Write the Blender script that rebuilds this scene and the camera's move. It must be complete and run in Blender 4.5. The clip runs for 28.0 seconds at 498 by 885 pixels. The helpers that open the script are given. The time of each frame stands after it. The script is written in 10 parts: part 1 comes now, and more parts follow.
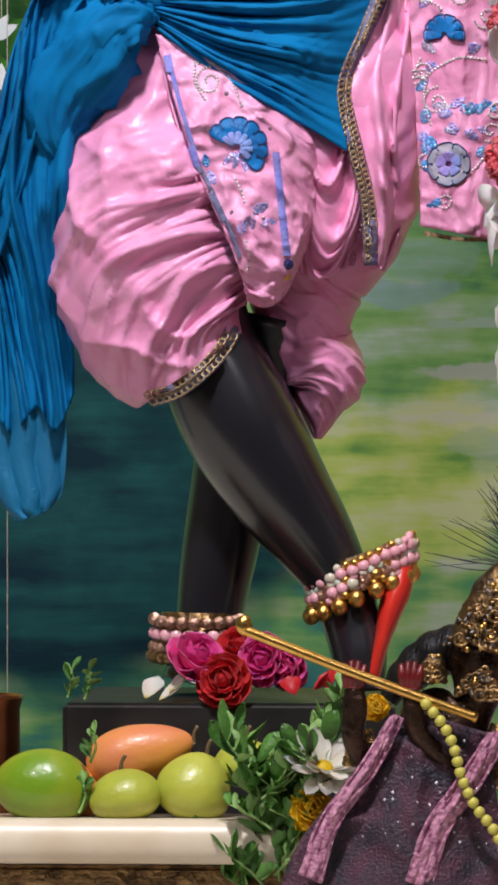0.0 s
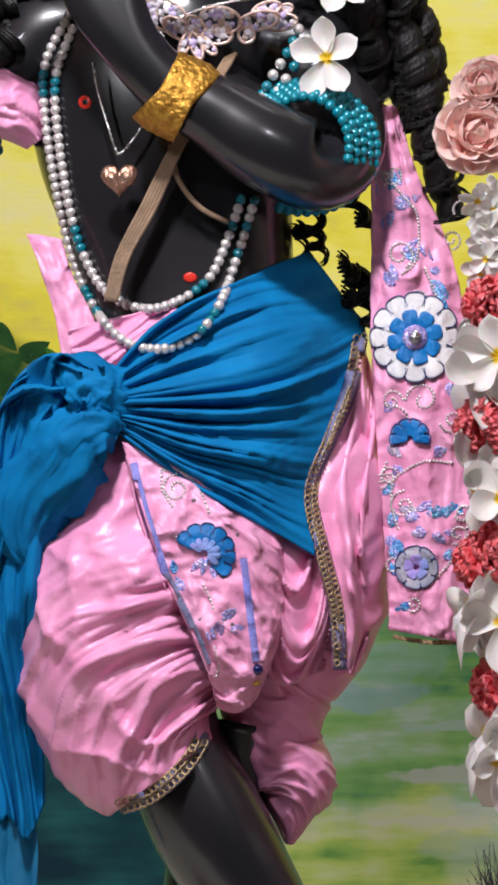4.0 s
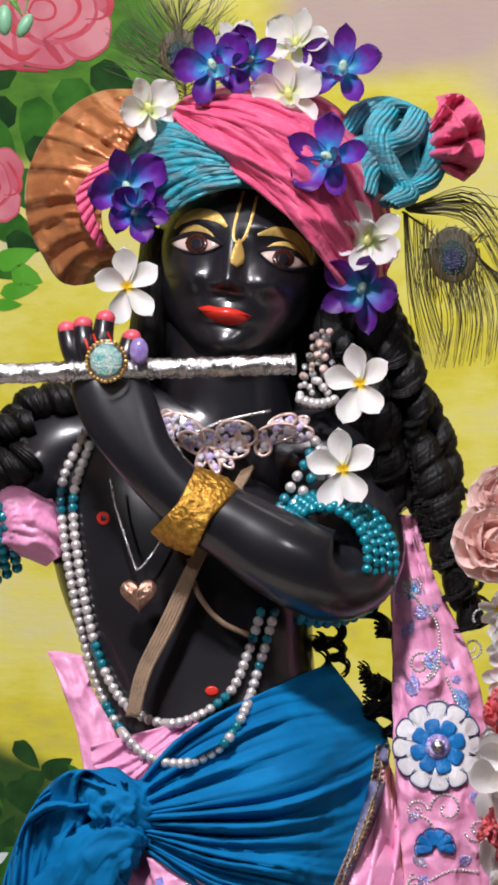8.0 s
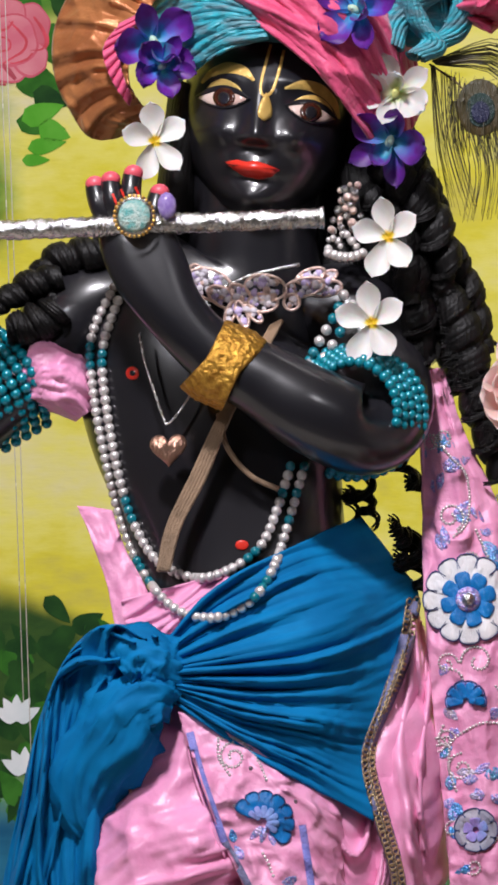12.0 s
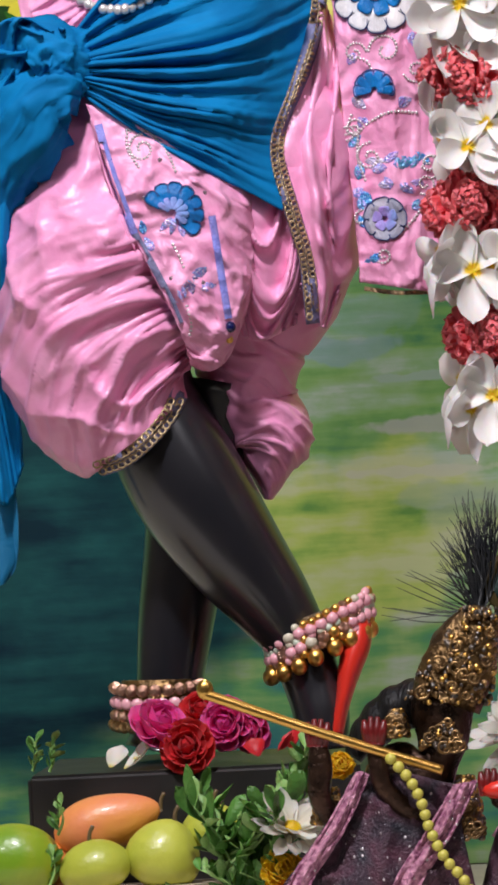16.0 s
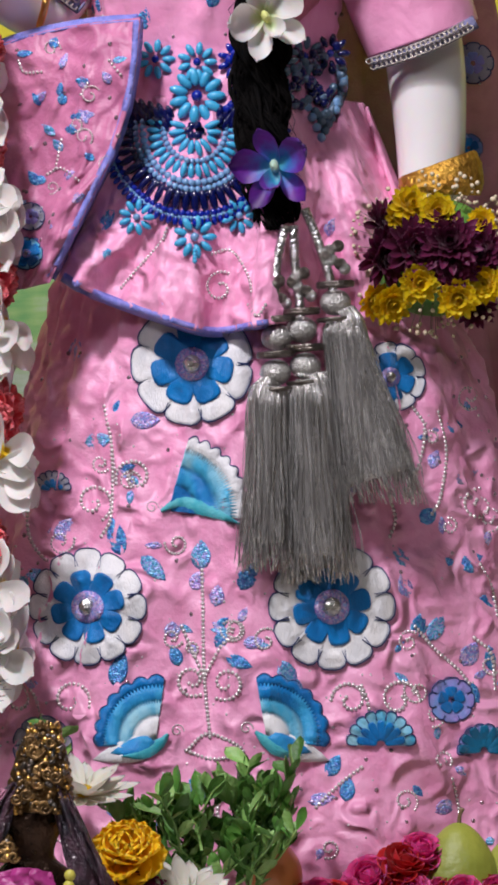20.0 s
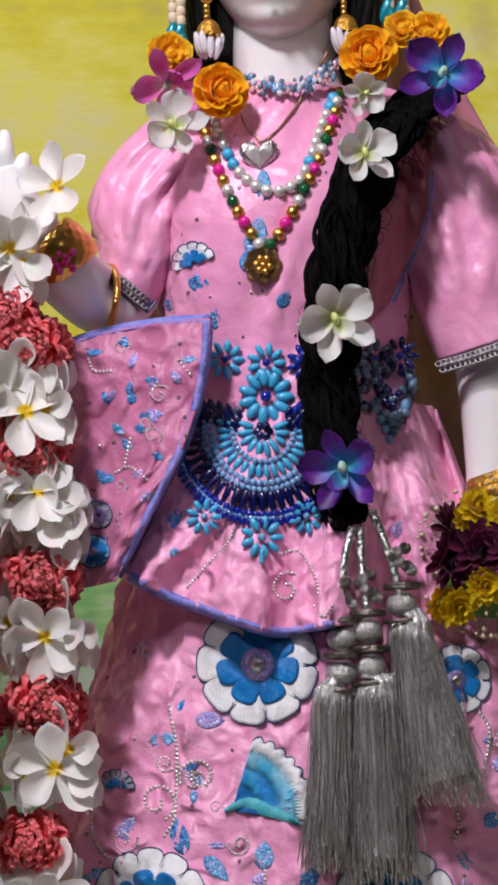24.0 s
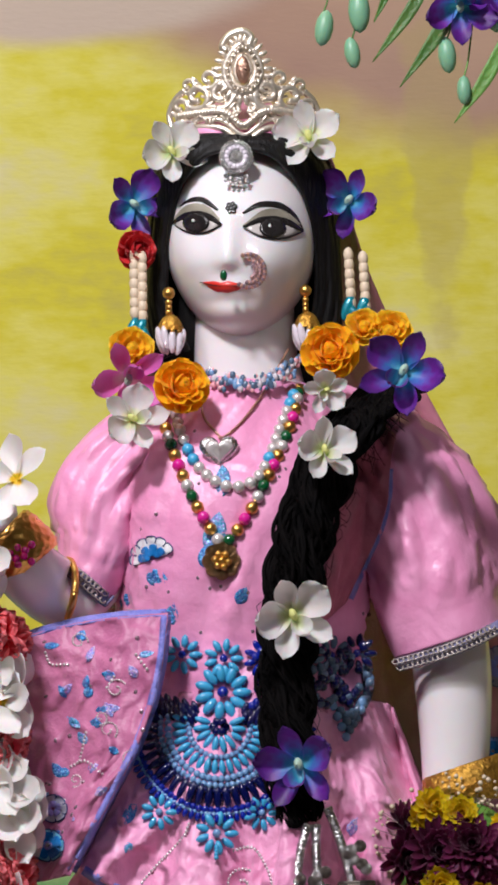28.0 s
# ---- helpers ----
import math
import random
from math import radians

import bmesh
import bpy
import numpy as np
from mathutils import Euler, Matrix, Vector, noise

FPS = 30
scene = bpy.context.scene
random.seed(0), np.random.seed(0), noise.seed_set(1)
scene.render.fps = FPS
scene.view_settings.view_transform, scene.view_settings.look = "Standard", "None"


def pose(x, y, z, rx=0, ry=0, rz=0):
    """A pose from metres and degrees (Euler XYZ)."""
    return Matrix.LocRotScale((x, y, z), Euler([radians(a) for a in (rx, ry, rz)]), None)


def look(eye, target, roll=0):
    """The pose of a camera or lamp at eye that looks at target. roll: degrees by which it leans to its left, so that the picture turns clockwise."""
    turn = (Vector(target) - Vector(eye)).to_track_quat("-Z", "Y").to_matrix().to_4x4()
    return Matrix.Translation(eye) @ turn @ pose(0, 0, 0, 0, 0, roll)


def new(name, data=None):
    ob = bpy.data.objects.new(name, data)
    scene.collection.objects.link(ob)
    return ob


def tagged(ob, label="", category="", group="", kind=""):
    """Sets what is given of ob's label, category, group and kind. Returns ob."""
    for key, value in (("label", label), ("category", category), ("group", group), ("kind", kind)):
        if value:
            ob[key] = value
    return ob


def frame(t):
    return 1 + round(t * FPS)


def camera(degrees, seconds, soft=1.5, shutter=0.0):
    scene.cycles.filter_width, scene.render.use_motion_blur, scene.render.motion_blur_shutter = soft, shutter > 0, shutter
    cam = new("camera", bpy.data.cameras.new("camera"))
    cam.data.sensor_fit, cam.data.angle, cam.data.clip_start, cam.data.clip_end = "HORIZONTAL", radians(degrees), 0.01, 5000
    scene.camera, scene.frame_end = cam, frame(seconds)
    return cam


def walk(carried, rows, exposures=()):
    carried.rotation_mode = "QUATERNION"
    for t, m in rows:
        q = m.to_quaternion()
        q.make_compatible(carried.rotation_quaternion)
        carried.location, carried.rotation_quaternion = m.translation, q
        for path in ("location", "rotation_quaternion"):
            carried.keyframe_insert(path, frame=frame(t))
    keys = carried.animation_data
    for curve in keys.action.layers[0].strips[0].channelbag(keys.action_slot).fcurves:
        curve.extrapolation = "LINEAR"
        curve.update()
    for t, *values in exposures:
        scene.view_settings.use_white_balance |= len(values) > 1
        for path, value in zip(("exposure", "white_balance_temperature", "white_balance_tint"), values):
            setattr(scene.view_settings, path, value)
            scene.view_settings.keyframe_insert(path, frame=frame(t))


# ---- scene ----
# a long lens on a hand-held camera that stands still and turns
EYE = (0.0, -5.05, 1.45)
cam = camera(5.0, 28.0, soft=3.2)
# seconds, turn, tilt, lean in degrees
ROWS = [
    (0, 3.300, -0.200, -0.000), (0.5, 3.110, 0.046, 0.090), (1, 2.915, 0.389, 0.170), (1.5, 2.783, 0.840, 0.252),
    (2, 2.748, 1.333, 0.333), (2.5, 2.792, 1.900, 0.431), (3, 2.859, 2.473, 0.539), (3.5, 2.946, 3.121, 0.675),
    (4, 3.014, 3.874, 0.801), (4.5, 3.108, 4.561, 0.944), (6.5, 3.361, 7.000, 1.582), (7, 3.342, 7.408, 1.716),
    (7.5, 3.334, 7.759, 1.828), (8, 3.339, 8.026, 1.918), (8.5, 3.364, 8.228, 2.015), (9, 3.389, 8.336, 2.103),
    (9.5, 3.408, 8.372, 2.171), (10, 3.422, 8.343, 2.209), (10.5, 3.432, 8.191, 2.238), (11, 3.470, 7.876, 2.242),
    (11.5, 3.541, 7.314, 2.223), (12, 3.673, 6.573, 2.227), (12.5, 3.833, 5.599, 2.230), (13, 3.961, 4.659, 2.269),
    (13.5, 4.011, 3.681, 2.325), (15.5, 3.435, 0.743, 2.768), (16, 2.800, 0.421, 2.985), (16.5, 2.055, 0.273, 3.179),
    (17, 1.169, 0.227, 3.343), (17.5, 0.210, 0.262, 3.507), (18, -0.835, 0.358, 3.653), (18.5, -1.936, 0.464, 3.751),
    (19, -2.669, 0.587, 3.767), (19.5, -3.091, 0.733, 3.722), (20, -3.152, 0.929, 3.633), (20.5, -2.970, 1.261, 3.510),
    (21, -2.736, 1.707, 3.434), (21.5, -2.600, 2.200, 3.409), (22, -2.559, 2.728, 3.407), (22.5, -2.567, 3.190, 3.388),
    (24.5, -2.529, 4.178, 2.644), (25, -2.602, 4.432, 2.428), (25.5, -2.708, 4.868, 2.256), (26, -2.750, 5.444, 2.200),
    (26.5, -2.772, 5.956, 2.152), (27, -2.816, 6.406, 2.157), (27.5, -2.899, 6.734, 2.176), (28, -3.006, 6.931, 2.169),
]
walk(cam, [(t, pose(*EYE, 90 + tilt, lean, turn)) for t, turn, tilt, lean in ROWS],
     [(0, 0.06), (4.5, 0.02), (7, -0.15), (13.5, -0.17), (16, 0.06), (19, 0.0), (22, -0.26), (25, -0.31), (28, -0.27)])


# ---- light: warm-white temple lamps over the altar front, added backdrop fill, a dim hall ----
world = bpy.data.worlds.new("hall_air")
scene.world = world
world.use_nodes = True
world.node_tree.nodes["Background"].inputs[0].default_value = (0.80, 0.82, 0.88, 1)
world.node_tree.nodes["Background"].inputs[1].default_value = 0.030


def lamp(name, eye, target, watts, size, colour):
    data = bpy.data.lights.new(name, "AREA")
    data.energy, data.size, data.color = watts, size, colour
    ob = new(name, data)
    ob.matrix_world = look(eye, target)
    return tagged(ob, "unseen lamp lighting the altar and its backdrop", "lamp")


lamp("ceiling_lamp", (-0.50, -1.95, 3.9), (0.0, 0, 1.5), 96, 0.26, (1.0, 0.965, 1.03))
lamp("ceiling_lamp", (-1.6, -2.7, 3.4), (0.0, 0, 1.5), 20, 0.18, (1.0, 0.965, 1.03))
# weak fill added for the figures' right side
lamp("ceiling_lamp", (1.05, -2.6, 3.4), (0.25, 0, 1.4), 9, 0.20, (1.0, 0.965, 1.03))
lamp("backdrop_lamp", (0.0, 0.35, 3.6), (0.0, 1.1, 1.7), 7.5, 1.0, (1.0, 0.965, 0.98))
# unseen fill added behind the pedestal to brighten the lower backdrop
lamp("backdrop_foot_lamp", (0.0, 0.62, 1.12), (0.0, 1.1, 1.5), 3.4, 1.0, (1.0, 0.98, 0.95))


# ---- tools ----
from mathutils.bvhtree import BVHTree

UNIT = 0.0005      # half a millimetre: one picture unit at the statues' distance
FAR = 10100.0      # focal length in picture units
TAU = math.tau


class CamView:
    """The camera's picture at one pose: x right, y down, d towards the hall."""

    def __init__(self, turn, tilt, lean):
        self.m = pose(0, 0, 0, 90 + tilt, lean, turn).to_3x3()

    def way(self, x, y):
        return (self.m @ Vector((x - 441, 784 - y, -FAR))).normalized()

    def at(self, x, y, d=0.0):
        w = self.way(x, y)
        return Vector(EYE) + w * ((-d * UNIT - EYE[1]) / w.y)

    def hit(self, tree, x, y, lift=1.0, d=0.0):
        w = self.way(x, y)
        place = tree.ray_cast(Vector(EYE), w)[0]
        if place is None:
            near = tree.find_nearest(self.at(x, y, d))[0]
            place = self.at(x, y, -(near.y / UNIT)) if near else self.at(x, y, d)
        return place - w * lift * UNIT


# camera poses out of ROWS; things below are placed to fit these views
Z = CamView(3.300, -0.200, -0.000)
T = CamView(2.859, 2.473, 0.539)
A = CamView(3.339, 8.026, 1.918)
M = CamView(3.961, 4.659, 2.269)
G = CamView(1.169, 0.227, 3.343)
L = CamView(-3.152, 0.929, 3.633)
W = CamView(-2.567, 3.190, 3.388)
R = CamView(-3.006, 6.931, 2.169)


def spline(points, n):
    """n points along a smooth curve through the given ones."""
    p = np.array(points, float)
    if len(p) == 2:
        return p[0] + (p[1] - p[0]) * np.linspace(0, 1, n)[:, None]
    q = np.vstack([2 * p[0] - p[1], p, 2 * p[-1] - p[-2]])
    s = np.linspace(0, len(p) - 1 - 1e-9, n)
    i = s.astype(int)
    f = (s - i)[:, None]
    a, b, c, d = q[i], q[i + 1], q[i + 2], q[i + 3]
    return 0.5 * (2 * b + (c - a) * f + (2 * a - 5 * b + 4 * c - d) * f ** 2 + (3 * b - a - 3 * c + d) * f ** 3)


def even(points, n):
    """n points along a smooth curve at equal steps of length."""
    c = spline(points, max(60, n * 4))
    s = np.concatenate([[0], np.cumsum(np.linalg.norm(np.diff(c, axis=0), axis=1))])
    t = np.linspace(0, s[-1], n)
    return np.stack([np.interp(t, s, c[:, k]) for k in range(c.shape[1])], axis=1)


def skin(bm, rows, loop=False, cap=False, slot=0):
    """Quads over a grid of points."""
    vs = [[bm.verts.new(p) for p in row] for row in rows]
    m = len(vs[0])
    for i in range(len(vs) - 1):
        for j in range(m if loop else m - 1):
            k = (j + 1) % m
            f = bm.faces.new((vs[i][j], vs[i][k], vs[i + 1][k], vs[i + 1][j]))
            f.material_index, f.smooth = slot, True
    if cap:
        for row in (vs[0], vs[-1]):
            c = bm.verts.new(sum((v.co for v in row), Vector()) / m)
            for j in range(m):
                f = bm.faces.new((row[j], row[(j + 1) % m], c))
                f.material_index, f.smooth = slot, True
    return vs


def loft(bm, cam_view, rings, n=40, seg=32, fold=None, slot=0, cap=True):
    """A limb, bag or trunk through rings of x, y, d, half width, half depth, square to its way."""
    r = spline(rings, n)
    g = np.gradient(r[:, :2], axis=0)
    g /= np.maximum(np.linalg.norm(g, axis=1), 1e-6)[:, None]
    rows = []
    for i in range(n):
        x, y, d, hw, hd = r[i, :5]
        nx, ny = -g[i, 1], g[i, 0]
        row = []
        for j in range(seg):
            a = TAU * j / seg
            k = 1 + (fold(i / (n - 1), a) if fold else 0)
            c, s = math.cos(a) * k, math.sin(a) * k
            row.append(cam_view.at(x + nx * hw * c, y + ny * hw * c, d + hd * s))
        rows.append(row)
    skin(bm, rows, True, cap, slot)


def drape(bm, cam_view, curves, n=40, m=60, fold=None, slot=0):
    """Cloth through a list of curves of x, y, d. fold(u, v): units by which it stands forward, u along a curve, v across them."""
    c = np.array([even(k, m) for k in curves])
    g = np.array([spline(c[:, j], n) for j in range(m)])
    rows = []
    for i in range(n):
        row = []
        for j in range(m):
            x, y, d = g[j, i]
            row.append(cam_view.at(x, y, d + (fold(j / (m - 1), i / (n - 1)) if fold else 0)))
        rows.append(row)
    return skin(bm, rows, slot=slot)


def tube(bm, points, radius, n=24, seg=10, slot=0, flat=1.0):
    """A round bar along world points; radius: one number or a list, in metres."""
    p = spline([tuple(q) for q in points], n)
    rad = np.interp(np.linspace(0, 1, n), np.linspace(0, 1, len(radius)), radius) if isinstance(radius, (list, tuple)) else np.full(n, radius)
    g = np.gradient(p, axis=0)
    rows = []
    side = None
    for i in range(n):
        w = Vector(g[i]).normalized()
        if side is None:
            side = w.orthogonal().normalized()
        side = (side - w * side.dot(w)).normalized()
        up = w.cross(side)
        rows.append([Vector(p[i]) + (side * math.cos(TAU * j / seg) + up * math.sin(TAU * j / seg) * flat) * rad[i] for j in range(seg)])
    skin(bm, rows, True, True, slot)


def ball(bm, centre, r, rings=6, seg=10, stretch=(1, 1, 1), slot=0):
    rows = []
    for i in range(rings + 1):
        b = math.pi * (0.02 + 0.96 * i / rings)
        rows.append([Vector(centre) + Vector((math.sin(b) * math.cos(TAU * j / seg) * stretch[0], math.sin(b) * math.sin(TAU * j / seg) * stretch[1], math.cos(b) * stretch[2])) * r for j in range(seg)])
    skin(bm, rows, True, True, slot)


def decal(bm, cam_view, tree, outline, lift=1.5, dome=0.0, slot=0, rings=3, d=0.0, rim=True):
    """A thin raised piece with the given outline, lying on the surface behind it."""
    o = np.array(outline, float)
    c = o.mean(axis=0)
    last = None
    mid = bm.verts.new(cam_view.hit(tree, c[0], c[1], lift + dome, d))
    for k in range(1, rings + 1):
        f = k / rings
        row = [bm.verts.new(cam_view.hit(tree, *(c + (q - c) * f), lift + dome * (1 - f * f), d)) for q in o]
        for j in range(len(row)):
            h = (j + 1) % len(row)
            fc = bm.faces.new((mid, row[j], row[h])) if last is None else bm.faces.new((last[j], row[j], row[h], last[h]))
            fc.material_index, fc.smooth = slot, True
        last = row
    if not rim:
        return
    low = [bm.verts.new(v.co + Vector((0, 1, 0)) * (lift + 1) * UNIT) for v in last]
    for j in range(len(low)):
        h = (j + 1) % len(low)
        fc = bm.faces.new((last[j], low[j], low[h], last[h]))
        fc.material_index = slot


def stroke(bm, cam_view, tree, points, width, lift=1.5, slot=0, n=24, d=0.0):
    """A painted or sewn line on a surface; width: a number or a list."""
    p = even(points, n)
    w = np.interp(np.linspace(0, 1, n), np.linspace(0, 1, len(width)), width) if isinstance(width, (list, tuple)) else np.full(n, width)
    g = np.gradient(p, axis=0)
    g /= np.maximum(np.linalg.norm(g, axis=1), 1e-6)[:, None]
    rows = []
    for i in range(n):
        a = np.array((-g[i, 1], g[i, 0]))
        rows.append([cam_view.hit(tree, *(p[i] + a * w[i] * k), lift * (1 if k == 0 else 0.5), d) for k in (-0.5, 0, 0.5)])
    skin(bm, rows, slot=slot)


def leafline(x, y, angle, length, width, n=14, blunt=0.6):
    """The outline of a petal or leaf from x, y towards the angle (0: right, 90: up)."""
    a = math.radians(angle)
    ax, ay = math.cos(a), -math.sin(a)
    out = []
    for i in range(n):
        s = i / n * 2
        t = s if s <= 1 else 2 - s
        w = width / 2 * math.sin(math.pi * t ** blunt) ** 0.8 * (1 if s <= 1 else -1)
        out.append((x + ax * length * t - ay * w, y + ay * length * t + ax * w))
    return out


def oval(x, y, rx, ry, n=18, turn=0.0):
    a = math.radians(turn)
    return [(x + rx * math.cos(TAU * i / n) * math.cos(a) - ry * math.sin(TAU * i / n) * math.sin(a),
             y + rx * math.cos(TAU * i / n) * math.sin(a) + ry * math.sin(TAU * i / n) * math.cos(a)) for i in range(n)]


def thing(name, place, label, category, group="", kind=""):
    ob = new(name)
    ob.location = place
    ob.empty_display_size = 0.02
    return tagged(ob, label, category, group, kind)


def part(name, bm, mats, parent=None, label="", solid=0.0, facing=None, kind=""):
    mesh = bpy.data.meshes.new(name)
    if facing is not None:
        bmesh.ops.recalc_face_normals(bm, faces=bm.faces)
    bm.to_mesh(mesh)
    bm.free()
    for mt in (mats if isinstance(mats, (list, tuple)) else [mats]):
        mesh.materials.append(mt)
    ob = new(name, mesh)
    if parent is not None:
        ob.parent = parent
        top = parent
        base = Vector(parent.location)
        while top.parent is not None:
            top = top.parent
            base += Vector(top.location)
        ob.matrix_parent_inverse = Matrix.Translation(-base)
    if label:
        ob["label"] = label
    if kind:
        ob["kind"] = kind
    if solid:
        s = ob.modifiers.new("thickness", "SOLIDIFY")
        s.thickness, s.offset = solid, 0
    return ob


def piece(name, mesh, parent, m):
    """One more object on a shared mesh under a thing, at the pose m in the thing's own space."""
    ob = new(name, mesh)
    ob.parent = parent
    ob.matrix_basis = m
    return ob


def meshed(name, bm, mats):
    mesh = bpy.data.meshes.new(name)
    bm.to_mesh(mesh)
    bm.free()
    for mt in (mats if isinstance(mats, (list, tuple)) else [mats]):
        mesh.materials.append(mt)
    return mesh


def tree_of(ob):
    bm = bmesh.new()
    bm.from_mesh(ob.data)
    t = BVHTree.FromBMesh(bm)
    bm.free()
    return t


def wave(x, seed=0.0):
    return noise.noise(Vector((x, seed, 0.37)))


def wrinkle(u, v, seed=0.0):
    return noise.noise(Vector((u, v, seed)))


def crumple(u, v, seed=0.0):
    """Sharp creases between soft facets, about -0.5 to 0.5."""
    a = 1 - 2 * abs(noise.noise(Vector((u, v, seed))))
    b = 1 - 2 * abs(noise.noise(Vector((u * 2.1 + 5, v * 2.1, seed + 3))))
    return 0.7 * a ** 3 + 0.3 * b ** 3 - 0.35


def ridge(x):
    """Soft pleats: round tops, narrow valleys."""
    return abs(math.sin(math.pi * x)) ** 0.7


# ---- materials ----
def surface(name, c1, c2=None, scale=8.0, rough=0.5, bump=0.0, bscale=40.0, metal=0.0, coat=0.0, sheen=0.0, sub=0.0, stretch=(1, 1, 1), fine=0.0, alpha=1.0, vary=0.0, distort=0.3, spec=0.5, crease=0.0, cscale=14.0):
    """Two mixed tones with grain, stains and fine relief."""
    mt = bpy.data.materials.new(name)
    mt.use_nodes = True
    nt = mt.node_tree
    nd, ln = nt.nodes, nt.links
    b = nd["Principled BSDF"]
    b.inputs["Roughness"].default_value, b.inputs["Metallic"].default_value = rough, metal
    b.inputs["Coat Weight"].default_value, b.inputs["Coat Roughness"].default_value = coat, 0.12
    b.inputs["Sheen Weight"].default_value, b.inputs["Sheen Roughness"].default_value = sheen, 0.4
    b.inputs["Subsurface Weight"].default_value, b.inputs["Subsurface Scale"].default_value = sub, 0.006
    b.inputs["Alpha"].default_value, b.inputs["Specular IOR Level"].default_value = alpha, spec
    tc = nd.new("ShaderNodeTexCoord")
    mp = nd.new("ShaderNodeMapping")
    mp.inputs["Scale"].default_value = stretch
    ln.new(tc.outputs["Object"], mp.inputs[0])
    n1 = nd.new("ShaderNodeTexNoise")
    n1.inputs["Scale"].default_value, n1.inputs["Detail"].default_value, n1.inputs["Distortion"].default_value = scale, 5, distort
    ln.new(mp.outputs[0], n1.inputs[0])
    rp = nd.new("ShaderNodeValToRGB")
    rp.color_ramp.elements[0].position, rp.color_ramp.elements[1].position = 0.35, 0.65
    rp.color_ramp.elements[0].color, rp.color_ramp.elements[1].color = (*c1, 1), (*(c2 or [k * 0.8 for k in c1]), 1)
    ln.new(n1.outputs[0], rp.inputs[0])
    colour = rp.outputs[0]
    if vary:
        oi = nd.new("ShaderNodeObjectInfo")
        mr = nd.new("ShaderNodeMapRange")
        mr.inputs[3].default_value, mr.inputs[4].default_value = 1 - vary, 1 + vary * 0.4
        ln.new(oi.outputs["Random"], mr.inputs[0])
        hv = nd.new("ShaderNodeHueSaturation")
        ln.new(mr.outputs[0], hv.inputs["Value"])
        ln.new(colour, hv.inputs["Color"])
        colour = hv.outputs[0]
    ln.new(colour, b.inputs["Base Color"])
    rr = nd.new("ShaderNodeMapRange")
    rr.inputs[3].default_value, rr.inputs[4].default_value = max(0.02, rough - 0.08), min(1, rough + 0.1)
    ln.new(n1.outputs[0], rr.inputs[0])
    ln.new(rr.outputs[0], b.inputs["Roughness"])
    if bump:
        n2 = nd.new("ShaderNodeTexNoise")
        n2.inputs["Scale"].default_value, n2.inputs["Detail"].default_value = bscale, 6
        ln.new(mp.outputs[0], n2.inputs[0])
        bp = nd.new("ShaderNodeBump")
        bp.inputs["Strength"].default_value, bp.inputs["Distance"].default_value = bump, 0.004
        ln.new(n2.outputs[0], bp.inputs["Height"])
        ln.new(bp.outputs[0], b.inputs["Normal"])
        if crease:
            n3 = nd.new("ShaderNodeTexNoise")
            n3.noise_type, n3.normalize = "RIDGED_MULTIFRACTAL", True
            n3.inputs["Scale"].default_value, n3.inputs["Detail"].default_value, n3.inputs["Distortion"].default_value = cscale, 2, 0.8
            ln.new(mp.outputs[0], n3.inputs[0])
            b2 = nd.new("ShaderNodeBump")
            b2.inputs["Strength"].default_value, b2.inputs["Distance"].default_value = crease, 0.02
            ln.new(n3.outputs[0], b2.inputs["Height"])
            ln.new(bp.outputs[0], b2.inputs["Normal"])
            ln.new(b2.outputs[0], b.inputs["Normal"])
    return mt


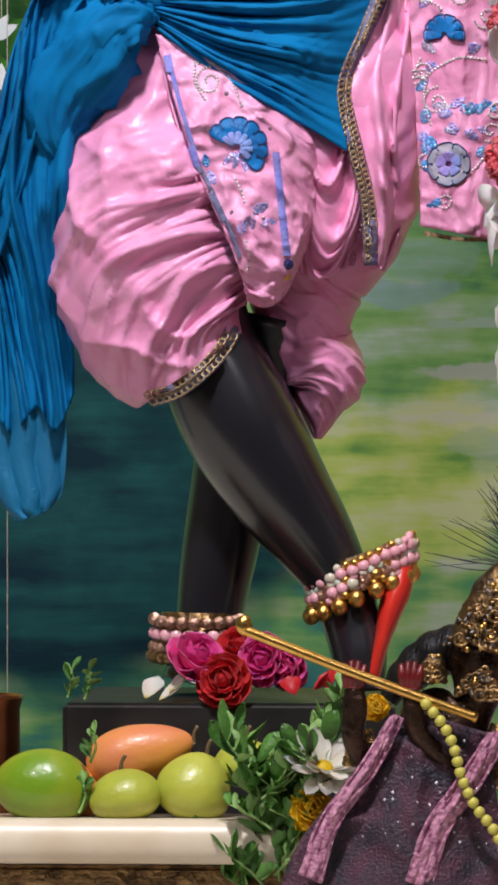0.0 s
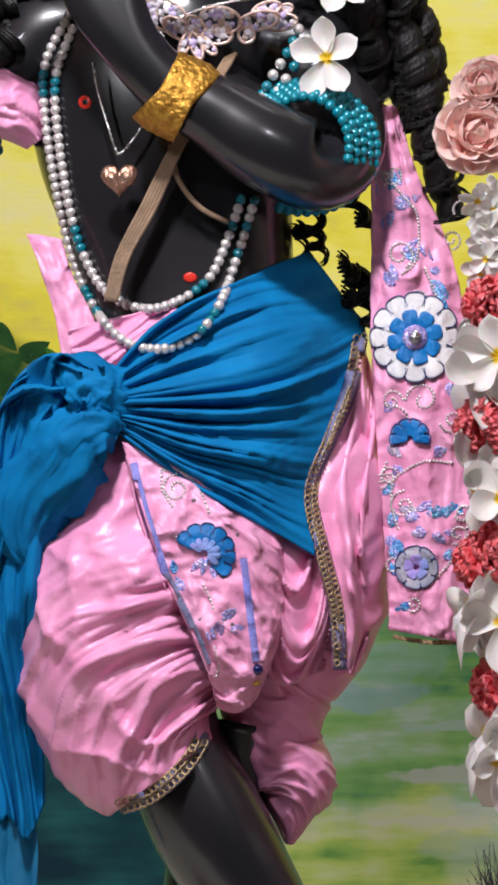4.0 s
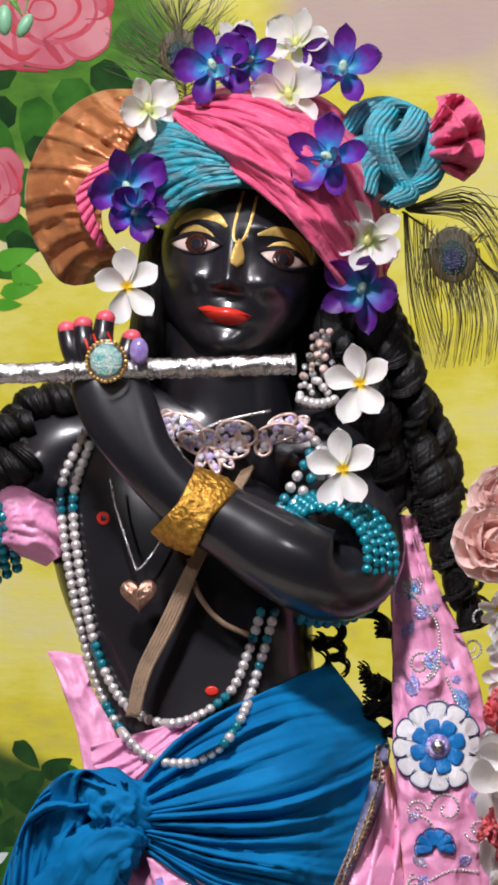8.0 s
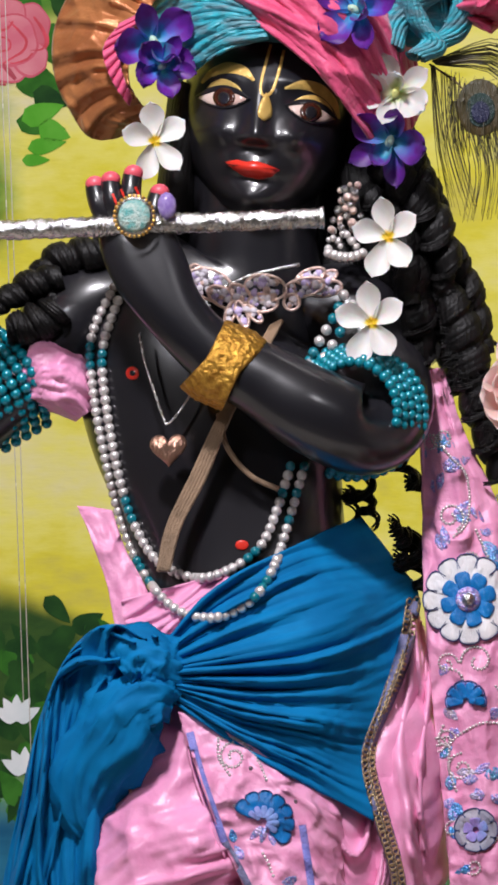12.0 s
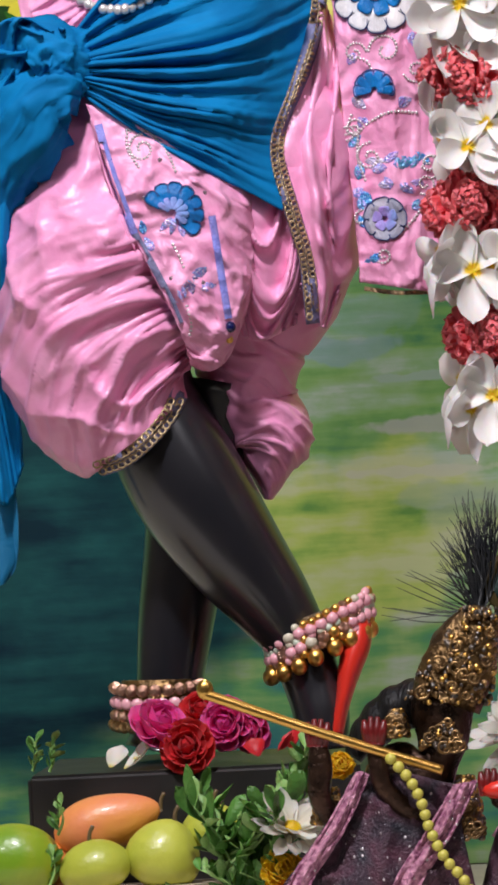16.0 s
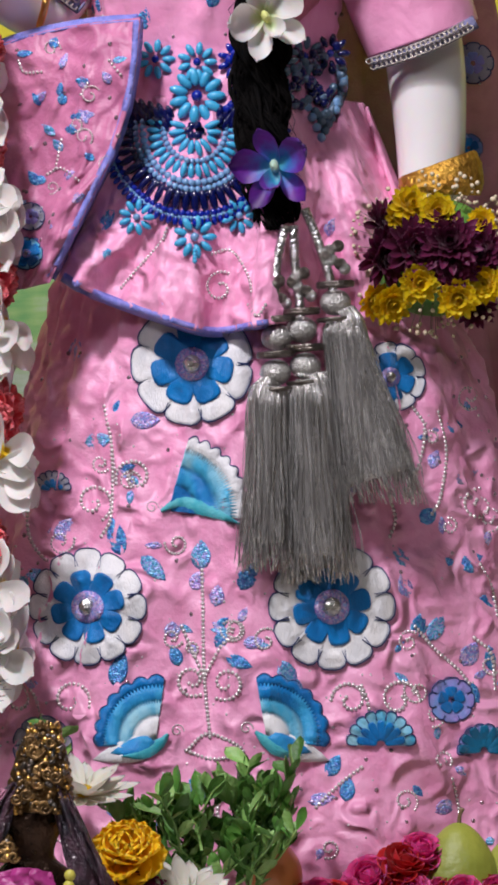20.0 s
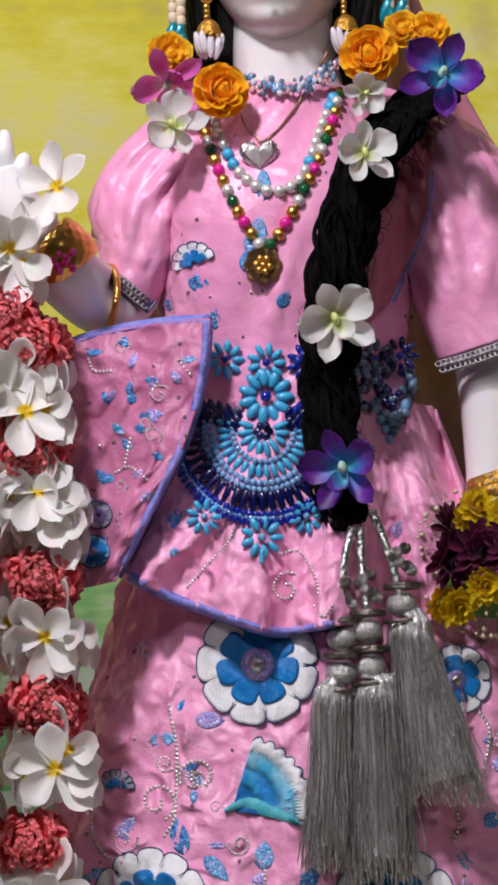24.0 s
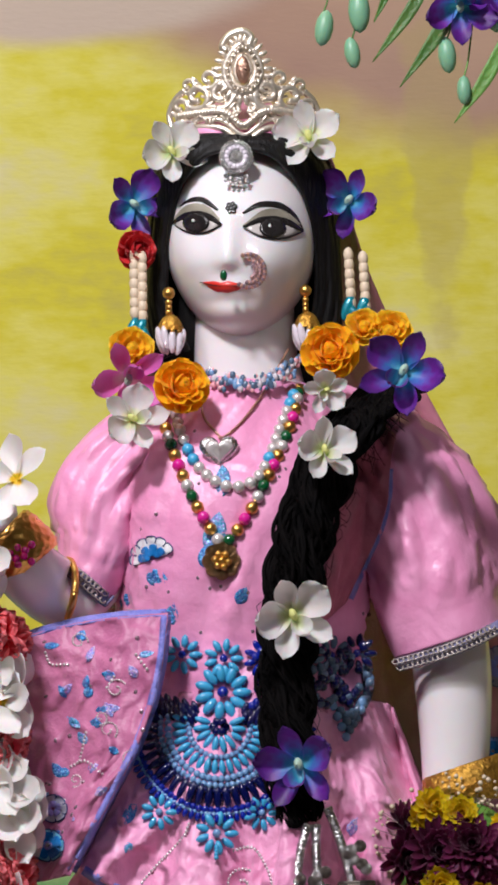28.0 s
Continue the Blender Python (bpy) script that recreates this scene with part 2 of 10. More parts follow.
def radial(name, stops, reach, rough=0.5, sub=0.1, sheen=0.1, streak=0.0, vary=0.12, thin=0.3):
    """A petal whose colour runs outwards from its flower's heart; stops: (part of the reach, colour)."""
    mt = bpy.data.materials.new(name)
    mt.use_nodes = True
    nt = mt.node_tree
    nd, ln = nt.nodes, nt.links
    b = nd["Principled BSDF"]
    b.inputs["Roughness"].default_value, b.inputs["Sheen Weight"].default_value = rough, sheen
    b.inputs["Subsurface Weight"].default_value, b.inputs["Subsurface Scale"].default_value = sub, 0.004
    tc = nd.new("ShaderNodeTexCoord")
    ln_ = nd.new("ShaderNodeVectorMath")
    ln_.operation = "LENGTH"
    ln.new(tc.outputs["Object"], ln_.inputs[0])
    nz = nd.new("ShaderNodeTexNoise")
    nz.inputs["Scale"].default_value = 120
    ln.new(tc.outputs["Object"], nz.inputs[0])
    ma = nd.new("ShaderNodeMath")
    ma.operation = "MULTIPLY_ADD"
    ma.inputs[1].default_value = 1 / reach
    ln.new(ln_.outputs["Value"], ma.inputs[0])
    mb = nd.new("ShaderNodeMath")
    mb.operation = "MULTIPLY_ADD"
    mb.inputs[1].default_value, mb.inputs[2].default_value = 0.25 + streak, -0.125 - streak / 2
    ln.new(nz.outputs[0], mb.inputs[0])
    ln.new(mb.outputs[0], ma.inputs[2])
    rp = nd.new("ShaderNodeValToRGB")
    el = rp.color_ramp.elements
    el[0].position, el[0].color = stops[0][0], (*stops[0][1], 1)
    el[1].position, el[1].color = stops[-1][0], (*stops[-1][1], 1)
    for s, c in stops[1:-1]:
        e = el.new(s)
        e.color = (*c, 1)
    ln.new(ma.outputs[0], rp.inputs[0])
    oi = nd.new("ShaderNodeObjectInfo")
    mr = nd.new("ShaderNodeMapRange")
    mr.inputs[3].default_value, mr.inputs[4].default_value = 1 - vary, 1.05
    ln.new(oi.outputs["Random"], mr.inputs[0])
    hv = nd.new("ShaderNodeHueSaturation")
    ln.new(mr.outputs[0], hv.inputs["Value"])
    ln.new(rp.outputs[0], hv.inputs["Color"])
    ln.new(hv.outputs[0], b.inputs["Base Color"])
    wv = nd.new("ShaderNodeTexNoise")
    wv.inputs["Scale"].default_value = 260
    ln.new(tc.outputs["Object"], wv.inputs[0])
    bp = nd.new("ShaderNodeBump")
    bp.inputs["Strength"].default_value, bp.inputs["Distance"].default_value = 0.15, 0.002
    ln.new(wv.outputs[0], bp.inputs["Height"])
    ln.new(bp.outputs[0], b.inputs["Normal"])
    tl = nd.new("ShaderNodeBsdfTranslucent")
    ln.new(hv.outputs[0], tl.inputs["Color"])
    ms = nd.new("ShaderNodeMixShader")
    ms.inputs[0].default_value = thin
    ln.new(b.outputs[0], ms.inputs[1])
    ln.new(tl.outputs[0], ms.inputs[2])
    ln.new(ms.outputs[0], nd["Material Output"].inputs["Surface"])
    return mt


BLACK = surface("polished_black_stone", (0.010, 0.010, 0.013), (0.015, 0.014, 0.017), 6, 0.30, 0.04, 60, coat=0.5)
MARBLE = surface("polished_white_marble", (0.86, 0.82, 0.82), (0.80, 0.76, 0.77), 7, 0.30, 0.02, 60, coat=0.8, sub=0.2)
PINK = surface("pink_satin", (0.87, 0.37, 0.59), (0.81, 0.30, 0.52), 30, 0.34, 0.15, 220, sheen=0.05, crease=0.30, cscale=22, spec=0.5)
# sheer scarf cloth; its pink is darkened for the shade below arm and garland
SHADED_ORGANZA = surface("thin_shaded_rose_organza", (0.66, 0.22, 0.40), (0.54, 0.16, 0.32), 40, 0.40, 0.3, 260, alpha=0.88, sheen=0.1, crease=0.4, cscale=24)
PINK_DUPION = surface("pink_slubbed_silk", (0.87, 0.39, 0.60), (0.79, 0.29, 0.50), 40, 0.42, 0.3, 160, sheen=0.05, crease=0.85, cscale=30)
ROSE_CLOTH = surface("rose_pink_turban_cloth", (0.74, 0.095, 0.22), (0.60, 0.06, 0.16), 40, 0.55, 0.35, 260, sheen=0.3)
TEAL = surface("teal_cotton_crepe", (0.0, 0.180, 0.425), (0.0, 0.134, 0.335), 25, 0.75, 0.12, 900, spec=0.15)
TEAL_SILK = surface("teal_streaked_raw_silk", (0.02, 0.42, 0.52), (0.09, 0.20, 0.24), 55, 0.34, 0.6, 200, sheen=0.2, stretch=(0.5, 1, 2.2), distort=0.6)
CHASED_GOLD = surface("chased_gold", (0.70, 0.40, 0.07), (0.42, 0.20, 0.03), 160, 0.42, 1.0, 170, metal=0.85)
BRONZE_SILK = surface("bronze_orange_silk", (0.52, 0.21, 0.075), (0.38, 0.13, 0.045), 30, 0.30, 0.2, 300, metal=0.35, sheen=0.2, crease=0.25, cscale=26)
LILAC_TRIM = surface("lilac_blue_braid", (0.18, 0.20, 0.62), (0.30, 0.28, 0.70), 90, 0.55, 0.6, 500)
GOLD_TRIM = surface("tarnished_gold_braid", (0.42, 0.30, 0.15), (0.12, 0.09, 0.07), 200, 0.4, 0.8, 500, metal=0.6)
GOLD = surface("gold", (0.85, 0.52, 0.14), (0.68, 0.38, 0.09), 60, 0.3, 0.12, 250, metal=1.0)
BRASS = surface("old_brass", (0.36, 0.22, 0.09), (0.10, 0.06, 0.03), 60, 0.32, 0.6, 200, metal=0.9)
SILVER = surface("chased_silver", (0.74, 0.72, 0.70), (0.42, 0.41, 0.41), 120, 0.25, 0.5, 320, metal=1.0)
PEARL = surface("cream_pearl", (0.80, 0.76, 0.74), (0.66, 0.62, 0.60), 50, 0.24, metal=0.45, coat=0.5)
TEAL_BEAD = surface("teal_bead", (0.005, 0.20, 0.26), (0.004, 0.13, 0.18), 40, 0.2, coat=0.6)
HAIR = surface("black_hair", (0.004, 0.0038, 0.004), (0.008, 0.007, 0.007), 60, 0.46, 0.5, 300, stretch=(1, 1, 0.15), spec=0.25)
RED_PAINT = surface("red_paint", (0.70, 0.035, 0.02), (0.60, 0.025, 0.015), 30, 0.3)
CREAM = surface("cream_enamel", (0.76, 0.66, 0.50), (0.66, 0.54, 0.38), 12, 0.35, 0.1, 60)
COPPER = surface("copper", (0.55, 0.24, 0.13), (0.36, 0.14, 0.07), 14, 0.3, 0.2, 60, metal=1.0)
EBONY = surface("black_lacquer", (0.012, 0.011, 0.011), (0.022, 0.020, 0.019), 14, 0.35, 0.15, 80)
PLASTER = surface("cream_plaster", (0.30, 0.26, 0.22), (0.24, 0.21, 0.18), 3, 0.8, 0.3, 30)
FLOORING = surface("grey_marble_floor", (0.16, 0.15, 0.14), (0.10, 0.10, 0.09), 2, 0.3, 0.05, 20)
CLOTH_WHITE = surface("white_altar_cloth", (0.70, 0.66, 0.60), (0.60, 0.55, 0.50), 10, 0.8, 0.3, 90)


# ---- the place ----
def slab(name, lo, hi, mt, label, bevel=0.004, kind="structure"):
    bm = bmesh.new()
    bmesh.ops.create_cube(bm, size=1)
    for v in bm.verts:
        v.co = Vector([lo[k] + (v.co[k] + 0.5) * (hi[k] - lo[k]) for k in range(3)])
    if bevel:
        bmesh.ops.bevel(bm, geom=bm.edges[:], offset=bevel, segments=2, affect="EDGES")
    return tagged(part(name, bm, mt), label, name.split("_")[0], kind=kind)


slab("floor", (-4, -9, -0.1), (4, 1.6, 0), FLOORING, "grey marble hall floor", 0)
slab("ceiling", (-4, -9, 4.2), (4, 1.6, 4.3), PLASTER, "cream plaster hall ceiling", 0)
slab("wall_north", (-4, 1.6, 0), (4, 1.7, 4.2), PLASTER, "cream plaster wall behind the altar", 0)
slab("wall_south", (-4, -9.1, 0), (4, -9, 4.2), PLASTER, "cream plaster wall of the hall", 0)
slab("wall_west", (-4.1, -9, 0), (-4, 1.6, 4.2), PLASTER, "cream plaster side wall", 0)
slab("wall_east", (4, -9, 0), (4.1, 1.6, 4.2), PLASTER, "cream plaster side wall", 0)
slab("altar_step", (-2.2, -0.34, 0.0), (2.2, 1.09, 1.03), CLOTH_WHITE, "upper altar step under a pale cloth", 0.01)
slab("altar_front", (-2.2, -1.0, 0.0), (2.2, -0.345, 0.90), CLOTH_WHITE, "lower altar step under a pale cloth", 0.01)


def painting():
    """Meadow light above, a lily pond below, brown dusk at the top."""
    mt = bpy.data.materials.new("painted_canvas")
    mt.use_nodes = True
    nt = mt.node_tree
    nd, ln = nt.nodes, nt.links
    b = nd["Principled BSDF"]
    b.inputs["Roughness"].default_value, b.inputs["Specular IOR Level"].default_value = 0.8, 0.12
    tc = nd.new("ShaderNodeTexCoord")
    sp = nd.new("ShaderNodeSeparateXYZ")
    ln.new(tc.outputs["Object"], sp.inputs[0])

    def brush(scale, stretch, detail=4):
        mp = nd.new("ShaderNodeMapping")
        mp.inputs["Scale"].default_value = stretch
        ln.new(tc.outputs["Object"], mp.inputs[0])
        n = nd.new("ShaderNodeTexNoise")
        n.inputs["Scale"].default_value, n.inputs["Detail"].default_value = scale, detail
        ln.new(mp.outputs[0], n.inputs[0])
        return n.outputs[0]

    def calc(op, *ins):
        m = nd.new("ShaderNodeMath")
        m.operation = op
        for k, v in enumerate(ins):
            if isinstance(v, (int, float)):
                m.inputs[k].default_value = v
            else:
                ln.new(v, m.inputs[k])
        return m.outputs[0]

    def ramp(v, stops):
        r = nd.new("ShaderNodeValToRGB")
        el = r.color_ramp.elements
        el[0].position, el[0].color = stops[0][0], (*stops[0][1], 1)
        el[1].position, el[1].color = stops[-1][0], (*stops[-1][1], 1)
        for s, c in stops[1:-1]:
            el.new(s).color = (*c, 1)
        ln.new(v, r.inputs[0])
        return r.outputs[0]

    def mix(f, a, c):
        m = nd.new("ShaderNodeMix")
        m.data_type = "RGBA"
        for k, v in ((0, f), (6, a), (7, c)):
            if isinstance(v, tuple):
                m.inputs[k].default_value = (*v, 1)
            else:
                ln.new(v, m.inputs[k])
        return m.outputs[2]

    def spot(x, z, rx, rz, rough=0.5, scale=6.0):
        """A soft patch with a ragged edge."""
        x, z, rx, rz = x * 1.116, 1.45 + (z - 1.45) * 1.116, rx * 1.116, rz * 1.116
        dx = calc("DIVIDE", calc("SUBTRACT", sp.outputs[0], x), rx)
        dz = calc("DIVIDE", calc("SUBTRACT", sp.outputs[2], z), rz)
        q = calc("SQRT", calc("ADD", calc("MULTIPLY", dx, dx), calc("MULTIPLY", dz, dz)))
        q = calc("ADD", q, calc("MULTIPLY", calc("SUBTRACT", brush(scale, (1, 1, 1)), 0.5), rough * 2))
        r = nd.new("ShaderNodeMapRange")
        r.interpolation_type = "SMOOTHSTEP"
        r.inputs[1].default_value, r.inputs[2].default_value, r.inputs[3].default_value, r.inputs[4].default_value = 1.15, 0.75, 0, 1
        ln.new(q, r.inputs[0])
        return r.outputs[0]

    soft = brush(4, (1, 1, 1.6))
    fine = brush(30, (1, 1, 2))
    meadow = ramp(calc("ADD", calc("MULTIPLY", soft, 0.75), calc("MULTIPLY", fine, 0.25)),
                  [(0.3, (0.45, 0.39, 0.11)), (0.44, (0.61, 0.545, 0.05)), (0.54, (0.67, 0.62, 0.14)), (0.7, (0.63, 0.58, 0.34))])
    strokes = calc("ADD", calc("MULTIPLY", brush(6, (1.0, 1, 5.0), 6), 0.72), calc("MULTIPLY", brush(9, (2.0, 1, 0.7), 5), 0.28))
    streak = nd.new("ShaderNodeMapRange")
    streak.inputs[1].default_value, streak.inputs[2].default_value = 0.38, 0.62
    ln.new(calc("ADD", calc("MULTIPLY", brush(5, (0.8, 1, 6.5), 6), 0.7), calc("MULTIPLY", brush(14, (1.6, 1, 2.2), 4), 0.3)), streak.inputs[0])
    streak = streak.outputs[0]
    pond = ramp(strokes, [(0.30, (0.02, 0.12, 0.17)), (0.40, (0.05, 0.19, 0.15)), (0.48, (0.11, 0.29, 0.11)), (0.56, (0.24, 0.38, 0.15)), (0.64, (0.36, 0.43, 0.35)), (0.72, (0.54, 0.55, 0.52))])
    level = nd.new("ShaderNodeMapRange")
    level.interpolation_type = "SMOOTHSTEP"
    ln.new(calc("ADD", sp.outputs[2], calc("MULTIPLY", calc("SUBTRACT", soft, 0.5), 0.10)), level.inputs[0])
    level.inputs[1].default_value, level.inputs[2].default_value = 1.80, 1.96
    c = mix(level.outputs[0], pond, meadow)
    c = mix(spot(-0.50, 1.37, 0.25, 0.20, 0.35), c, mix(streak, (0.003, 0.018, 0.028), (0.010, 0.066, 0.066)))
    c = mix(spot(-0.64, 1.64, 0.24, 0.11, 0.3), c, mix(streak, (0.008, 0.07, 0.15), (0.02, 0.14, 0.24)))
    c = mix(calc("MULTIPLY", spot(-0.12, 1.50, 0.16, 0.17, 0.6, 5), 0.85), c, ramp(streak, [(0.0, (0.05, 0.20, 0.11)), (0.3, (0.16, 0.34, 0.10)), (0.52, (0.22, 0.40, 0.14)), (0.78, (0.28, 0.44, 0.26)), (1.0, (0.40, 0.50, 0.44))]))
    c = mix(calc("MULTIPLY", spot(-0.14, 1.385, 0.12, 0.085, 1.2, 9), 0.8), c, ramp(streak, [(0.0, (0.14, 0.30, 0.06)), (0.35, (0.30, 0.44, 0.09)), (0.65, (0.46, 0.54, 0.13)), (1.0, (0.52, 0.56, 0.28))]))
    c = mix(calc("MULTIPLY", spot(-0.05, 1.405, 0.06, 0.030, 1.4, 12), 0.35), c, (0.50, 0.50, 0.48))
    c = mix(calc("MULTIPLY", spot(-0.10, 1.455, 0.08, 0.006, 1.6, 22), 0.7), c, (0.50, 0.52, 0.44))
    c = mix(spot(-0.09, 1.546, 0.05, 0.006, 1.6, 22), c, (0.30, 0.42, 0.34))
    c = mix(calc("MULTIPLY", spot(-0.13, 1.61, 0.05, 0.018, 1.8, 16), 0.4), c, (0.20, 0.36, 0.34))
    c = mix(calc("MULTIPLY", spot(-0.05, 1.43, 0.07, 0.012, 1.8, 16), 0.5), c, (0.34, 0.42, 0.34))
    c = mix(spot(-0.56, 1.86, 0.11, 0.09, 0.5), c, mix(fine, (0.010, 0.035, 0.012), (0.05, 0.11, 0.02)))
    c = mix(spot(0.62, 2.57, 0.42, 0.17, 0.5, 3), c, mix(soft, (0.30, 0.17, 0.15), (0.52, 0.36, 0.24)))
    c = mix(calc("MULTIPLY", spot(0.51, 2.38, 0.03, 0.16, 1.2, 12), 0.45), c, (0.42, 0.34, 0.14))
    c = mix(spot(0.12, 2.58, 0.22, 0.06, 0.5, 3), c, (0.52, 0.42, 0.34))
    c = mix(spot(-0.12, 2.66, 0.17, 0.09, 0.5, 3), c, mix(soft, (0.42, 0.30, 0.27), (0.56, 0.46, 0.40)))
    c = mix(calc("MULTIPLY", spot(-0.04, 1.50, 0.10, 0.008, 1.6, 18), 0.8), c, (0.40, 0.42, 0.40))
    c = mix(calc("MULTIPLY", spot(-0.16, 1.575, 0.06, 0.014, 1.7, 18), 0.6), c, (0.22, 0.34, 0.40))
    c = mix(spot(-0.68, 2.43, 0.13, 0.18, 0.5, 9), c, mix(fine, (0.012, 0.06, 0.012), (0.16, 0.36, 0.04)))
    c = mix(spot(-0.58, 2.62, 0.25, 0.13, 0.45, 7), c, mix(fine, (0.012, 0.06, 0.012), (0.14, 0.34, 0.04)))
    ln.new(c, b.inputs["Base Color"])
    bp = nd.new("ShaderNodeBump")
    bp.inputs["Strength"].default_value, bp.inputs["Distance"].default_value = 0.2, 0.003
    ln.new(brush(60, (1, 1, 3)), bp.inputs["Height"])
    ln.new(bp.outputs[0], b.inputs["Normal"])
    return mt


CANVAS = painting()
backdrop = slab("backdrop", (-2.2, 1.10, 1.03), (2.2, 1.115, 3.9), CANVAS, "painted canvas of a yellow meadow and a lily pond", 0)


# ---- the black statue ----
def black_statue():
    bm = bmesh.new()
    # trunk and neck
    loft(bm, A, [(400, 560, 20, 110, 110), (398, 660, 10, 112, 110), (392, 740, 0, 135, 115), (352, 800, -5, 215, 130), (330, 880, 0, 250, 150),
                 (335, 1000, 0, 235, 155), (352, 1120, 0, 205, 145), (372, 1240, 0, 190, 140), (385, 1360, 0, 195, 145), (380, 1500, 0, 210, 150)], 60, 40)
    # shoulders
    loft(bm, A, [(200, 780, -10, 60, 80), (110, 790, -10, 82, 90), (50, 850, 0, 80, 80), (-40, 950, 10, 68, 66), (-150, 1040, 20, 62, 60), (-215, 1030, 60, 60, 60), (-235, 900, 120, 52, 52), (-200, 780, 170, 42, 40), (-160, 700, 190, 40, 32), (-140, 640, 195, 34, 24)], 60, 24)
    loft(bm, A, [(480, 790, -10, 60, 80), (560, 820, 0, 95, 95), (610, 900, 40, 92, 90), (630, 985, 120, 86, 86), (590, 1020, 200, 82, 80), (500, 985, 240, 78, 74), (410, 930, 250, 66, 62), (330, 885, 255, 56, 52), (262, 815, 262, 55, 44), (215, 735, 265, 68, 34), (185, 665, 262, 64, 28), (165, 620, 255, 40, 22)], 70, 28)
    # fingers on the flute
    for x0, y0, x1, y1, d in ((150, 660, 118, 585, 275), (168, 650, 146, 577, 285), (190, 650, 186, 566, 285), (225, 680, 232, 600, 270)):
        tube(bm, [A.at(x0, y0, d - 15), A.at((x0 + x1) / 2 - 6, (y0 + y1) / 2, d), A.at(x1, y1, d - 12), A.at(x1 + 3, y1 + 2, d - 20)], [0.010, 0.0095, 0.0085, 0.004], 14, 10)
        ball(bm, A.at(x1 + 1, y1 - 2, d - 6), 0.0088, stretch=(1.0, 0.9, 0.85), slot=6)
    for x0, y0, x1, y1, d in ((-150, 680, -165, 600, 220), (-120, 680, -130, 590, 222), (-90, 690, -95, 600, 215)):
        tube(bm, [A.at(x0, y0, d), A.at(x1, y1, d + 5), A.at(x1 + 3, y1 + 8, d - 8)], [0.010, 0.009, 0.004], 12, 10, slot=2)
    # legs: the crossed one in front, the standing one behind it
    loft(bm, Z, [(350, 470, 40, 70, 90), (362, 600, 70, 90, 100), (418, 735, 80, 104, 104), (492, 862, 80, 92, 92), (556, 955, 75, 74, 76), (600, 1030, 70, 58, 62), (622, 1100, 70, 52, 58), (636, 1160, 75, 50, 62), (640, 1225, 85, 42, 55)], 60, 28)
    loft(bm, Z, [(470, 560, -40, 110, 110), (440, 700, -50, 84, 90), (412, 850, -55, 74, 82), (385, 1000, -55, 66, 70), (370, 1100, -50, 58, 62), (362, 1170, -40, 58, 70), (350, 1215, -10, 66, 90)], 50, 28)
    # painted sole of the raised foot
    loft(bm, Z, [(716, 985, 60, 16, 40), (712, 1010, 80, 22, 42), (704, 1045, 92, 25, 44), (690, 1085, 100, 21, 42), (678, 1130, 104, 15, 40), (668, 1165, 106, 14, 34), (658, 1200, 106, 16, 30)], 24, 16, slot=2)
    # head: a smooth egg with brow, nose, lips and chin
    up = Vector((0.10, 1.0))
    c0 = (422, 462)
    tilt = math.radians(6)

    def face(a, b):
        """Picture place of face co-ordinates (a right, b up, -1 to 1)."""
        x, y = a * 150, -b * 194
        return c0[0] + x * math.cos(tilt) - y * math.sin(tilt), c0[1] + x * math.sin(tilt) + y * math.cos(tilt)

    rows = []
    n, m = 90, 110
    for i in range(n + 1):
        th = math.pi * (0.01 + 0.98 * i / n)
        row = []
        for j in range(m):
            ph = TAU * j / m
            b = math.cos(th)
            w = math.sin(th)
            jaw = 1.0 - 0.07 * max(0, -b - 0.1) ** 1.2
            a = w * math.cos(ph) * jaw
            f = w * math.sin(ph)
            d = f * 165
            if b < 0 and w > 0:
                d = math.sin(ph) * 165 * (1 - abs(b) ** 3.2) ** 0.3125
            if f > 0:
                aa = a + 0.10          # the face looks a little to its right
                d += 40 * math.exp(-(aa / 0.12) ** 2) * math.exp(-((b + 0.20) / (0.24 if b > -0.20 else 0.06)) ** 2)
                for e in (-0.15, 0.15):
                    d += 15 * math.exp(-((aa - e) / 0.07) ** 2) * math.exp(-((b + 0.22) / 0.06) ** 2)
                d += 8 * math.exp(-(aa / 0.11) ** 2) * math.exp(-((b - 0.16) / 0.18) ** 2)
                for e in (-0.44, 0.44):
                    d -= 9 * math.exp(-((aa - e) / 0.17) ** 2) * math.exp(-((b - 0.16) / 0.09) ** 2)
                    d += 9 * math.exp(-((aa - e * 1.02) / 0.24) ** 2) * math.exp(-((b - 0.33) / 0.06) ** 2)
                    d += 25 * math.exp(-((aa - e) / 0.23) ** 2) * math.exp(-((b + 0.18) / 0.14) ** 2)
                d += 11 * math.exp(-(aa / 0.26) ** 2) * math.exp(-((b + 0.48) / 0.09) ** 2)
                d -= 6 * math.exp(-(aa / 0.3) ** 2) * math.exp(-((b + 0.60) / 0.05) ** 2)
                d += 22 * math.exp(-(aa / 0.30) ** 2) * math.exp(-((b + 0.80) / 0.13) ** 2)
            row.append(A.at(*face(a, b), d + 25))
        rows.append(row)
    skin(bm, rows, True, True)
    tree = BVHTree.FromBMesh(bm)
    # paint: lips, eyes, gold brows and the two-stroke mark
    decal(bm, A, tree, [(350, 545), (370, 541), (388, 545), (402, 543), (424, 550), (446, 560), (432, 572), (408, 577), (382, 571), (362, 558)], 1.5, 7, 2)
    stroke(bm, A, tree, [(350, 549), (380, 553), (402, 555), (444, 560)], [1, 3, 3, 1], 6, 0)
